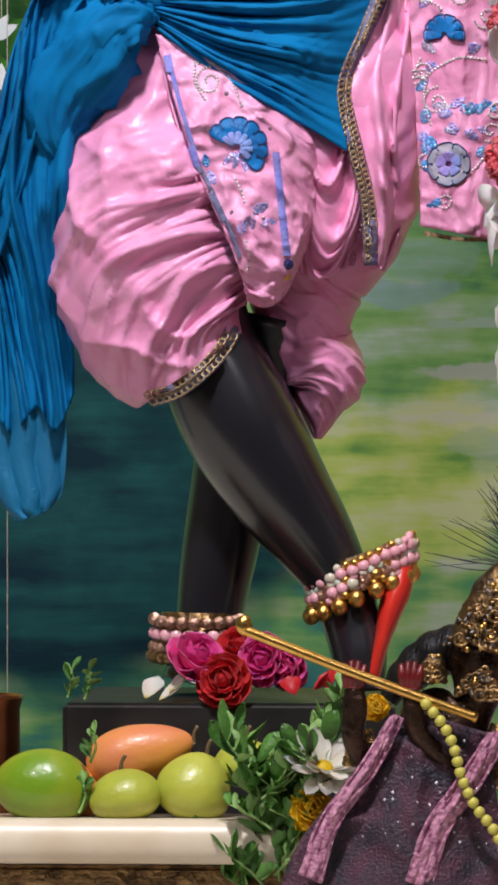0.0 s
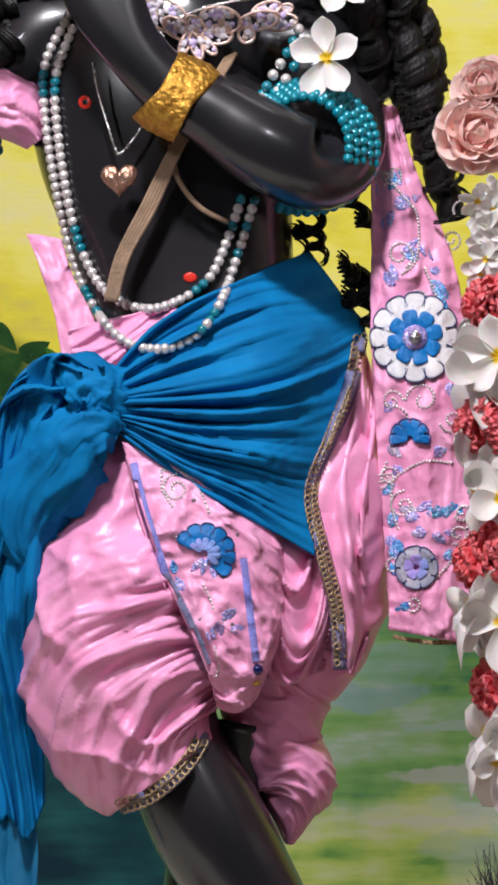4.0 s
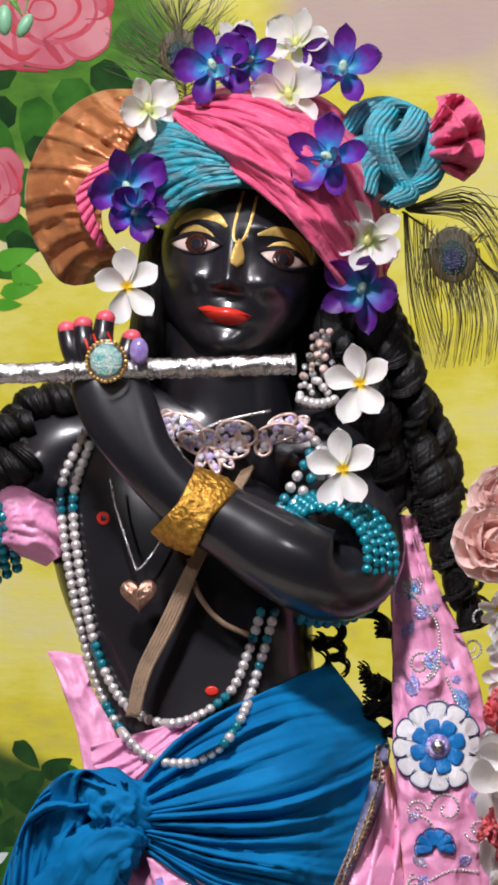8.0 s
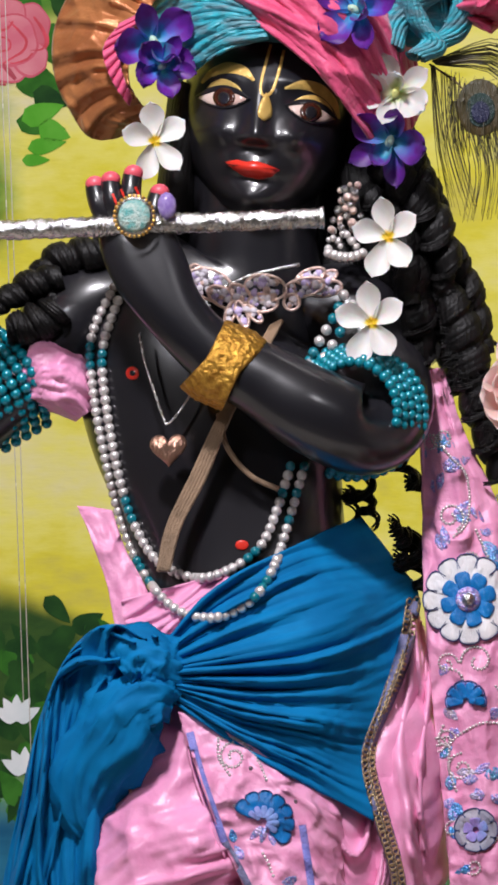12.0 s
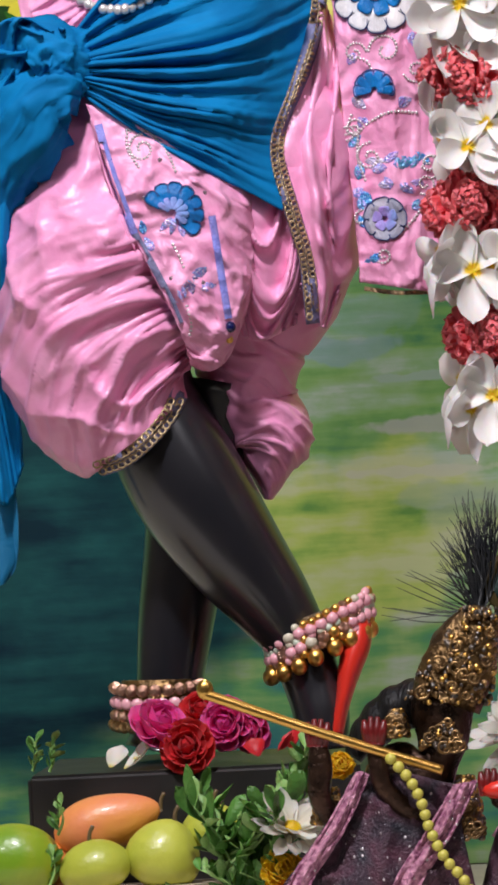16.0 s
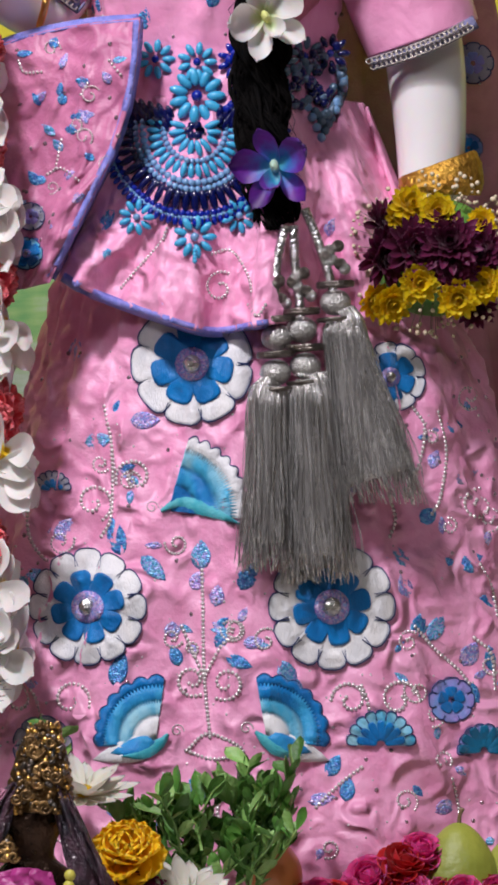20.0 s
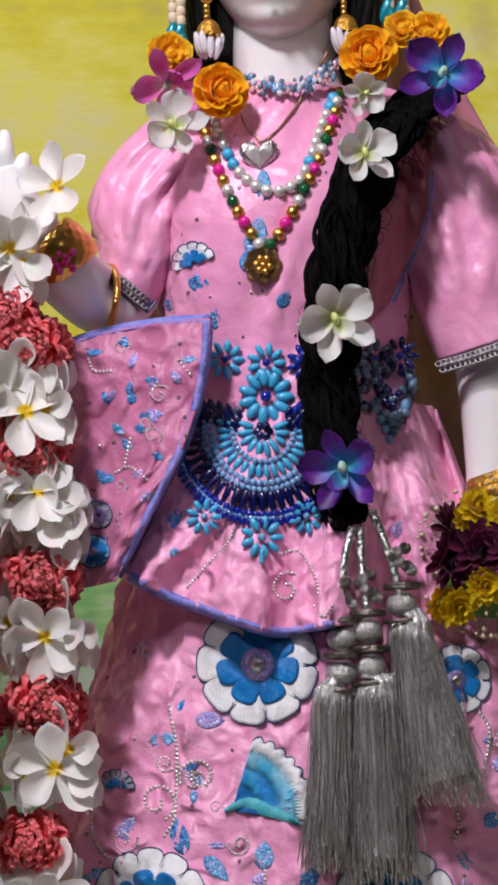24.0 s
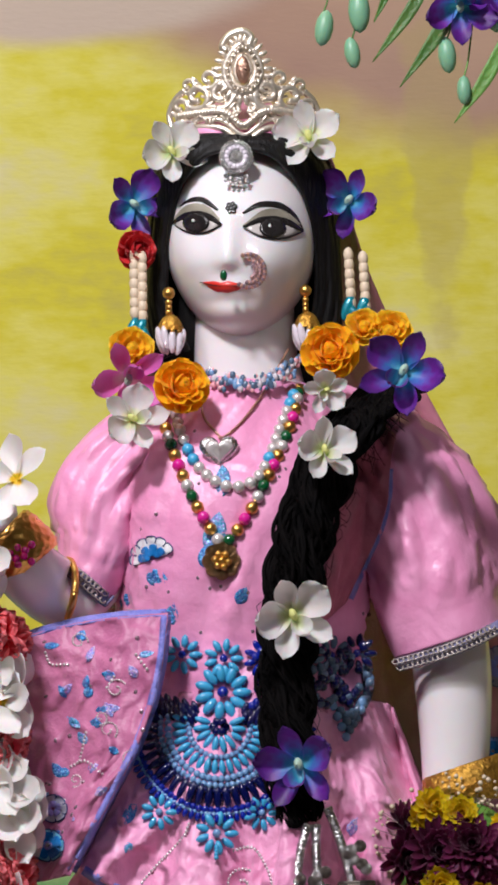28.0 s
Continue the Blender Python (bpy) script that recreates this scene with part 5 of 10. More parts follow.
# --- on the white statue
for a in ((235, 365, 60, 1.05, 50, 20, 0), (622, 358, 70, 1.05, -40, -30, 0), (715, 660, 290, 1.2, -30, -10, 0)):
    orchid.put(R, *a)
orchid.put(L, 492, 295, 345, 1.2, 8, -25, 10)
for a in ((303, 272, 120, 0.95, 35, 10, -10), (548, 245, 110, 1.0, 10, -10, -10), (235, 745, 195, 0.95, 60, 8, -12), (572, 800, 300, 0.92, 10, 20, -6), (517, 1090, 300, 1.15, 25, 10, 10), (575, 690, 240, 0.65, -60, 10, 20)):
    worchid.put(R, *a)
for a in ((321, 685, 190, 1.0, 0, 10, -10), (585, 625, 190, 1.05, 40, -10, -10)):
    orose.put(R, *a)

# --- at the feet of the black statue
mrose.put(Z, 345, 1172, 260, 1.15, 0, 35, -45)
crose.put(Z, 398, 1208, 290, 1.02, 40, -10, -15)
mrose.put(Z, 470, 1170, 230, 1.0, 80, -20, -10, "wilting magenta rose beside the foot")
mrose.put(Z, 512, 1180, 225, 0.9, 20, -30, 10, "wilting magenta rose beside the foot")
crose.put(Z, 425, 1150, 190, 0.9, 20, -10, -40, "dark crimson rose behind the others")

# --- bouquet in the white statue's hand
for a in ((735, 440, 290, 1.25, 0, 10, 0), (680, 455, 255, 1.2, 30, 30, 10), (795, 430, 300, 1.25, 60, 0, -10), (852, 445, 270, 1.15, 10, -20, 0), (800, 475, 290, 1.0, 50, 0, 15), (680, 400, 240, 1.0, 12, 35, -15), (840, 540, 230, 0.9, 30, -20, 30)):
    pmum.put(L, *a)
for a in ((725, 365, 265, 1.1, 0, 20, -20), (775, 375, 285, 1.0, 20, 0, -10), (740, 500, 300, 1.05, 40, 10, 10), (690, 535, 260, 1.1, 60, 20, 25), (660, 530, 235, 1.0, 0, 40, 20), (810, 525, 285, 1.1, 30, 0, 20), (860, 500, 275, 1.0, 80, -20, 10), (855, 392, 265, 0.8, 20, -20, 0), (700, 385, 265, 0.8, 0, 40, -10)):
    ymum.put(L, *a)


# ---- turban, hair, feathers and jewels of the black statue ----
BEADS = {}


def bead_mesh(name, mt, stretch=(1, 1, 1)):
    key = (name, mt.name, stretch)
    if key not in BEADS:
        bm = bmesh.new()
        ball(bm, (0, 0, 0), 1.0, 6, 10, stretch)
        BEADS[key] = meshed(name, bm, mt)
    return BEADS[key]


def bead(parent, place, r, mt, name="bead", stretch=(1, 1, 1), turn=0.0):
    return piece(name, bead_mesh(name, mt, stretch), parent, Matrix.Translation(Vector(place) - Vector(parent.location)) @ Matrix.Rotation(math.radians(turn), 4, "Y") @ Matrix.Scale(r, 4))


def string_of(parent, places, r, pick, name="bead", gap=1.86):
    """Beads of radius r side by side along world places; pick(s, i) gives the material."""
    c = spline([tuple(q) for q in places], 400)
    s = np.concatenate([[0], np.cumsum(np.linalg.norm(np.diff(c, axis=0), axis=1))])
    count = max(2, int(s[-1] / (gap * r)))
    for i in range(count):
        t = s[-1] * i / (count - 1)
        bead(parent, [np.interp(t, s, c[:, k]) for k in range(3)], r, pick(i / (count - 1), i), name)


def trees(*obs):
    bm = bmesh.new()
    for o in obs:
        bm.from_mesh(o.data)
    t = BVHTree.FromBMesh(bm)
    bm.free()
    return t


def turban():
    top = thing("turban", A.at(450, 330, 60), "turban of rose-pink cloth and streaked teal silk with a bronze fan", "turban")
    bm = bmesh.new()
    ball(bm, A.at(448, 305, 0), 0.1, 24, 40, (0.98, 0.80, 0.82))
    part("inner_cap", bm, TEAL_SILK, top)
    bm = bmesh.new()
    drape(bm, A, [[(306, 205, 150), (372, 272, 205), (448, 330, 215), (530, 405, 200), (604, 505, 130), (622, 545, 60)], [(312, 190, 140), (410, 225, 215), (500, 285, 228), (590, 375, 190), (640, 480, 110), (650, 530, 50)],
                  [(326, 176, 95), (440, 180, 185), (550, 230, 195), (632, 320, 140), (662, 440, 70), (668, 510, 20)], [(350, 166, 40), (460, 148, 90), (580, 180, 90), (655, 270, 50), (690, 380, 10), (695, 460, -10)]], 80, 80,
          lambda u, v: 11 * ridge(v * 5 + 1.2 * wave(u * 2.2, 2)) + 26 * crumple(u * 1.4 + v, v * 4.5 - u * 1.2, 4) + 9 * crumple(u * 3, v * 11, 8))
    part("pink_band", bm, ROSE_CLOTH, top, "rose-pink cotton band", solid=0.003)
    bm = bmesh.new()
    drape(bm, A, [[(252, 418, 70), (292, 388, 150), (352, 348, 198), (428, 326, 212)], [(238, 360, 90), (290, 330, 170), (350, 305, 202), (412, 300, 214)], [(222, 290, 80), (280, 265, 160), (330, 262, 190), (390, 275, 210)], [(222, 235, 50), (262, 215, 120), (302, 218, 158), (345, 240, 195)]], 70, 60,
          lambda u, v: 7 * ridge(v * 8 + 0.8 * wave(u * 2.5, 7)) + 12 * crumple(u * 1.5, v * 8, 3) + 3 * wrinkle(u * 3, v * 40, 3))
    part("teal_band", bm, TEAL_SILK, top, "streaked teal raw-silk band", solid=0.003)
    # twisted knot: thick ropes of many silk filaments
    for pts, r, back in (([(628, 330), (640, 270), (690, 245), (730, 260), (752, 310)], 30, 0), ([(612, 232), (650, 196), (705, 186), (748, 214), (762, 262)], 27, 10), ([(690, 190), (668, 240), (690, 300), (720, 340), (690, 362)], 29, 34), ([(742, 196), (724, 240), (690, 262), (655, 300), (650, 345)], 27, 40),
                         ([(766, 225), (772, 270), (756, 318), (716, 344)], 24, 14), ([(606, 250), (612, 300), (640, 345), (680, 362)], 22, 4)):
        bm = bmesh.new()
        mid = even([(x, y, 80 + back + 14 * math.sin(i_ * 1.7)) for i_, (x, y) in enumerate(pts)], 26)
        for f in range(13):
            a0 = TAU * f / 13
            line = []
            for i_, (x, y, d) in enumerate(mid):
                a = a0 + 2.4 * i_ / 25
                q = r * 0.72 * (0.55 + 0.45 * math.sin(math.pi * (0.12 + 0.76 * i_ / 25)))
                line.append(A.at(x + q * math.cos(a), y + 0.5 * q * math.cos(a + 0.6), d + q * math.sin(a)))
            tube(bm, line, [r * 0.13 * UNIT, r * 0.24 * UNIT, r * 0.22 * UNIT, r * 0.12 * UNIT], 40, 6)
        part("rope", bm, TEAL_SILK, top, "twisted teal silk rope of the knot")
    bm = bmesh.new()
    ball(bm, A.at(690, 270, 64), 0.034, 12, 16, (1.05, 0.55, 1.15))
    part("knot_core", bm, TEAL_SILK, top)
    # frayed pink end sticking out of the knot
    bm = bmesh.new()
    drape(bm, A, [[(748, 240, 90), (752, 255, 100), (750, 270, 100), (744, 285, 85)], [(775, 195, 90), (800, 235, 130), (800, 280, 130), (778, 300, 90)], [(772, 172, 60), (812, 166, 100), (845, 192, 120), (858, 240, 120), (852, 290, 110), (822, 322, 70)]], 40, 110,
          lambda u, v: v * (44 * math.sin(u * 21 + 1.5 * math.sin(v * 4)) + 40 * crumple(u * 4, v * 2, 61)) + (5 * wave(u * 60, 3) if v > 0.9 else 0))
    drape(bm, A, [[(750, 245, 95), (754, 262, 105), (748, 280, 95)], [(770, 215, 120), (790, 250, 160), (775, 285, 130)], [(790, 185, 130), (828, 235, 175), (800, 290, 140)]], 30, 60,
          lambda u, v: v * (40 * math.sin(u * 15 + 2) + 30 * crumple(u * 4, v * 3, 65)))
    part("frayed_end", bm, ROSE_CLOTH, top, "frayed rose-pink cloth end", solid=0.0015)
    # fan of bronze silk
    bm = bmesh.new()
    inner = [(262, 205, 110), (236, 245, 125), (205, 300, 135), (185, 350, 140), (180, 400, 140), (200, 440, 130), (230, 470, 110)]
    outer = [(240, 158, 40), (170, 166, 50), (100, 215, 60), (52, 300, 60), (48, 385, 60), (75, 450, 60), (118, 503, 50), (200, 492, 40)]
    mid = [(250, 180, 90), (190, 205, 105), (140, 262, 110), (112, 335, 112), (118, 400, 110), (145, 455, 100), (205, 482, 80)]
    drape(bm, A, [inner, mid, outer], 40, 120, lambda u, v: 30 * (abs((u * 11 + 0.7 * wave(u * 7, 3)) % 1 - 0.35) - 0.3) * (0.6 + 0.6 * v) + 14 * crumple(u * 6, v * 2, 4))
    fan = part("fan", bm, BRONZE_SILK, top, "pleated bronze silk fan", solid=0.002)
    bm = bmesh.new()
    tube(bm, [A.at(x, y, d + 6) for x, y, d in outer[:6]], 0.0028, 50, 8)
    part("fan_edge", bm, ROSE_CLOTH, fan, "pink bound edge")
    bm = bmesh.new()
    drape(bm, A, [[(215, 275, 140), (180, 320, 150), (165, 370, 150), (185, 430, 140)], [(165, 300, 150), (135, 345, 155), (150, 400, 150), (180, 445, 130)]], 20, 60, lambda u, v: 10 * ridge(u * 9))
    part("gathered_frill", bm, ROSE_CLOTH, top, solid=0.002)
    return top


turban()


def feather(name, cam_view, root, eye_at, barbs, label, eye_r, seed, width=0.0007, dark=False, stray=28):
    """A peacock feather: shaft, loose barbs and the ringed eye."""
    rng = random.Random(seed)
    top = thing(name, cam_view.at(*root), label, "feather", "peacock feathers")
    bm = bmesh.new()
    tube(bm, [cam_view.at(*root), cam_view.at((root[0] + eye_at[0]) / 2, (root[1] + eye_at[1]) / 2 - 8, (root[2] + eye_at[2]) / 2), cam_view.at(*eye_at)], [0.0012, 0.0009, 0.0005], 16, 6)
    part("shaft", bm, FEATHER_BROWN, top)
    bm = bmesh.new()
    for x0, x1, y0, y1, count, (sag, rise) in barbs:
        for k in range(count):
            f = (k + rng.random()) / count
            sx, sy = x0[0] + (x1[0] - x0[0]) * f, x0[1] + (x1[1] - x0[1]) * f
            ex, ey = y0[0] + (y1[0] - y0[0]) * f + rng.uniform(-1, 1) * stray, y0[1] + (y1[1] - y0[1]) * f + rng.uniform(-1.2, 1.2) * stray
            d = eye_at[2] + rng.uniform(-12, 8)
            tube(bm, [cam_view.at(sx, sy, d), cam_view.at((sx + ex) / 2 + rng.uniform(-14, 14) * stray / 28 + sag * 2, (sy + ey) / 2 - rise + rng.uniform(-12, 12) * stray / 28, d + rng.uniform(-8, 8)), cam_view.at(ex, ey, d + rng.uniform(-20, 10))], [width, width * 0.9, width * 0.4], 8, 4)
    part("vane", bm, FEATHER_DARK if dark else FEATHER_BARB, top, kind="stuff")
    for k, (q, mt, nm) in enumerate(((1.0, FEATHER_BRONZE, "eye_rim"), (0.60, FEATHER_TEAL, "eye_ring"), (0.38, FEATHER_BLUE, "eye_spot"))):
        bm = bmesh.new()
        ball(bm, cam_view.at(eye_at[0], eye_at[1] + 4 * k, eye_at[2] + 3 + 4 * k), eye_r * q * UNIT, 10, 22, (0.92, 0.06, 1.1))
        part(nm, bm, mt, top)
    return top


FEATHER_BROWN = surface("feather_shaft", (0.12, 0.08, 0.04), (0.20, 0.14, 0.07), 60, 0.4)
FEATHER_BARB = surface("feather_barb", (0.035, 0.035, 0.015), (0.08, 0.06, 0.025), 30, 0.4, sheen=0.2)
FEATHER_DARK = surface("dark_feather_barb", (0.008, 0.010, 0.014), (0.02, 0.02, 0.02), 30, 0.4)
FEATHER_BRONZE = surface("feather_bronze", (0.060, 0.038, 0.010), (0.030, 0.030, 0.008), 60, 0.4, 0.6, 500, stretch=(1, 1, 0.2))
FEATHER_TEAL = surface("feather_teal", (0.010, 0.024, 0.014), (0.004, 0.030, 0.028), 60, 0.35, 0.6, 500)
FEATHER_BLUE = surface("feather_blue", (0.006, 0.008, 0.040), (0.003, 0.010, 0.050), 60, 0.35, 0.6, 500)
feather("peacock_feather", A, (712, 375, 60), (802, 452, 60),
        [((716, 366), (720, 370), (940, 366), (960, 420), 4, (0, 22)), ((716, 370), (724, 376), (900, 400), (900, 520), 34, (10, 52)), ((714, 374), (722, 378), (742, 650), (768, 600), 11, (-4, 0)),
         ((730, 385), (760, 400), (765, 640), (800, 620), 12, (-6, 0)), ((765, 480), (850, 480), (772, 650), (868, 640), 34, (8, 0)), ((830, 430), (860, 470), (860, 640), (930, 560), 22, (14, 0)), ((745, 440), (850, 440), (740, 520), (860, 560), 60, (0, 0)), ((740, 440), (850, 430), (740, 390), (880, 420), 40, (0, 8))],
        "long peacock feather hanging beside the turban", 47, 3, 0.00055, stray=8)
feather("peacock_feather", A, (330, 175, 10), (318, 95, 20),
        [((330, 175), (322, 60), (205, 60), (260, -40), 40, (-6, 0)), ((330, 175), (322, 60), (420, 110), (400, -40), 40, (6, 0)), ((322, 70), (318, 40), (230, -60), (400, -60), 36, (0, 0)), ((330, 178), (328, 120), (210, 140), (200, 30), 26, (0, 0))],
        "peacock feather standing up behind the turban", 42, 4, 0.00045)


def lock(bm, cam_view, path, amp, turns, r, n=70):
    """A curled lock of hair."""
    p = even(path, n)
    pts = []
    for i in range(n):
        a = TAU * turns * i / n
        w = amp * min(1, i / 8)
        pts.append(cam_view.at(p[i, 0] + w * math.cos(a), p[i, 1] + 0.45 * w * math.sin(a), p[i, 2] + 0.8 * w * math.sin(a)))
    rg = random.Random(int(path[0][0] * 7 + path[0][1]))
    for _ in range(15):
        o = Vector((rg.uniform(-1, 1), rg.uniform(-1, 1), rg.uniform(-1.3, 1.3))) * r * 0.9
        tube(bm, [q + o * (1 - 0.5 * i / n) for i, q in enumerate(pts)], [r * 0.24, r * 0.28, r * 0.27, r * 0.22, r * 0.08], n, 4)


def curls():
    top = thing("hair", A.at(700, 850, 20), "black ringlets falling over the statue's shoulders", "hair")
    rng = random.Random(12)
    bm = bmesh.new()
    loft(bm, A, [(560, 430, -30, 90, 60), (610, 560, -10, 88, 70), (650, 680, 10, 74, 60), (700, 770, 0, 50, 44), (750, 860, 0, 36, 32)], 40, 24, lambda s, a: 0.08 * ridge(a * 2.2 + s * 9))
    # hair by the cheek, brought forward to block the backdrop's reflection
    loft(bm, A, [(316, 420, 0, 70, 90), (272, 520, 10, 36, 90), (260, 620, 10, 38, 80), (240, 700, -30, 50, 50)], 24, 20)
    loft(bm, A, [(428, 420, -70, 172, 90), (440, 560, -80, 182, 80), (490, 680, -80, 150, 70), (540, 780, -70, 110, 60)], 30, 28)
    part("hair_mass", bm, HAIR, top)
    coils = [([(650, 640), (672, 720), (688, 830), (694, 945)], 30, 5.0, 60), ([(724, 745), (768, 850), (796, 970), (838, 1115)], 33, 6.5, 30), ([(615, 540), (668, 590), (718, 660), (748, 740)], 34, 4.5, 70), ([(700, 660), (760, 740), (790, 820), (806, 890)], 27, 4.2, 20),
             ([(600, 600), (640, 650), (664, 720), (676, 800)], 28, 4.0, 85), ([(590, 500), (650, 520), (690, 570), (715, 640)], 28, 4.0, 40), ([(680, 700), (728, 800), (748, 880), (766, 960)], 28, 5.0, 15),
             ([(165, 690), (110, 705), (55, 715), (10, 745)], 27, 3.6, 40), ([(60, 745), (20, 755), (-20, 775), (-60, 800)], 25, 3.0, 50), ([(56, 800), (30, 822), (-4, 836), (-40, 840)], 34, 3.0, 80), ([(90, 690), (96, 668), (112, 650), (130, 640)], 10, 2.0, 20), ([(60, 730), (50, 760), (44, 785), (40, 810)], 15, 2.0, 40)]
    for k, (path, size, turns, d) in enumerate(coils):
        def coil(q, a, k=k, turns=turns):
            h = (a / TAU + turns * q) % 1
            return -0.20 * math.exp(-(min(h, 1 - h) / 0.13) ** 2) + 0.10 * math.sin(math.pi * h) + 0.07 * crest(h * 6, q * 2, k) + 0.05 * crest(h * 15, q * 4, k + 9) + 0.10 * wrinkle(q * 5, k, k)
        bm = bmesh.new()
        rings = [(x, y, d + 14 * math.sin(m * 1.3 + k), size * w, size * w * 1.05) for m, ((x, y), w) in enumerate(zip(path, (0.75, 1.0, 0.98, 0.62)))]
        loft(bm, A, rings, 150, 40, coil)
        part("ringlet", bm, HAIR, top)
    paths = []
    for x, y, x1, y1 in ((690, 560, 715, 690), (560, 1100, 640, 1060), (560, 1130, 600, 1190), (600, 1040, 680, 1120), (640, 1180, 690, 1290), (660, 1200, 640, 1290), (670, 1100, 720, 1200), (650, 1240, 700, 1330), (580, 1060, 560, 1180)):
        paths.append(([(x, y, 20), ((x + x1) / 2 + 20, (y + y1) / 2, 10), (x1, y1, 0)], 16, 2.2, 0.0048))
    for k in range(10):
        path, size, turns, d = coils[k % 7]
        paths.append(([(x + rng.uniform(-14, 14), y + rng.uniform(-10, 10), d + rng.uniform(-10, 20)) for x, y in path], size * rng.uniform(0.8, 1.1), turns, 0.0030))
    for path, amp, turns, r in paths:
        bm = bmesh.new()
        lock(bm, A, path, amp, turns, r)
        part("loose_curl", bm, HAIR, top, kind="stuff")
    bm = bmesh.new()
    for _ in range(160):
        f = rng.random()
        x, y = 650 + 150 * f, 700 + 330 * f + rng.uniform(-40, 40)
        a = rng.uniform(-0.6, 1.2)
        tube(bm, [A.at(x, y, 60), A.at(x + 35 * math.cos(a), y - 20 * math.sin(a), 66), A.at(x + 70 * math.cos(a + 0.4), y + 20, 60)], 0.0004, 7, 4)
    part("stray_hair", bm, HAIR, top, kind="stuff")
    return top


curls()


def flute():
    top = thing("flute", A.at(180, 655, 285), "chased silver flute held to the statue's mouth", "flute")
    bm = bmesh.new()
    a, b = Vector(A.at(-170, 668, 285)), Vector(A.at(523, 645, 285))
    way = b - a
    rows = []
    n, seg = 260, 24
    side, up = way.orthogonal().normalized(), None
    up = way.normalized().cross(side)
    for i in range(n):
        for_r = 0.0088 + 0.0004 * math.sin(i * 0.9)
        rows.append([a + way * (i / (n - 1)) + (side * math.cos(TAU * j / seg) + up * math.sin(TAU * j / seg)) * (for_r + 0.0005 * math.sin(3 * TAU * j / seg + i * 0.25) * (1 if (i // 40) % 3 else 0.2)) for j in range(seg)])
    skin(bm, rows, True, True)
    part("pipe", bm, SILVER, top)
    for x in (130, 268, 520):
        bm = bmesh.new()
        t = (x + 170) / 693
        c = a + way * t
        tube(bm, [c - way.normalized() * 0.002, c + way.normalized() * 0.002], 0.0098, 4, 24)
        part("ferrule", bm, SILVER, top)


flute()
TURQUOISE = surface("turquoise_enamel", (0.10, 0.42, 0.40), (0.55, 0.66, 0.60), 160, 0.35, 0.9, 500)
AMETHYST = surface("amethyst", (0.22, 0.14, 0.40), (0.34, 0.26, 0.52), 200, 0.08, coat=0.6)
CRYSTAL = surface("pale_crystal", (0.86, 0.82, 0.86), (0.70, 0.62, 0.72), 300, 0.10, 0.4, 300, coat=0.8)
PALE_ROSE_GOLD = surface("pale_rose_gold", (0.90, 0.68, 0.60), (0.70, 0.48, 0.42), 200, 0.3, 0.4, 300, metal=0.6)
LILAC_GEM = surface("lilac_crystal", (0.48, 0.36, 0.70), (0.66, 0.58, 0.80), 300, 0.1, coat=0.7)
ROSE_GOLD = surface("rose_gold", (0.60, 0.36, 0.26), (0.40, 0.22, 0.16), 80, 0.3, 0.5, 300, metal=0.9)
TAN_CORD = surface("tan_cord", (0.36, 0.24, 0.15), (0.24, 0.16, 0.10), 60, 0.7, 0.5, 500)
PINK_BEAD = surface("pink_bead", (0.82, 0.42, 0.46), (0.72, 0.32, 0.38), 40, 0.3, coat=0.3)


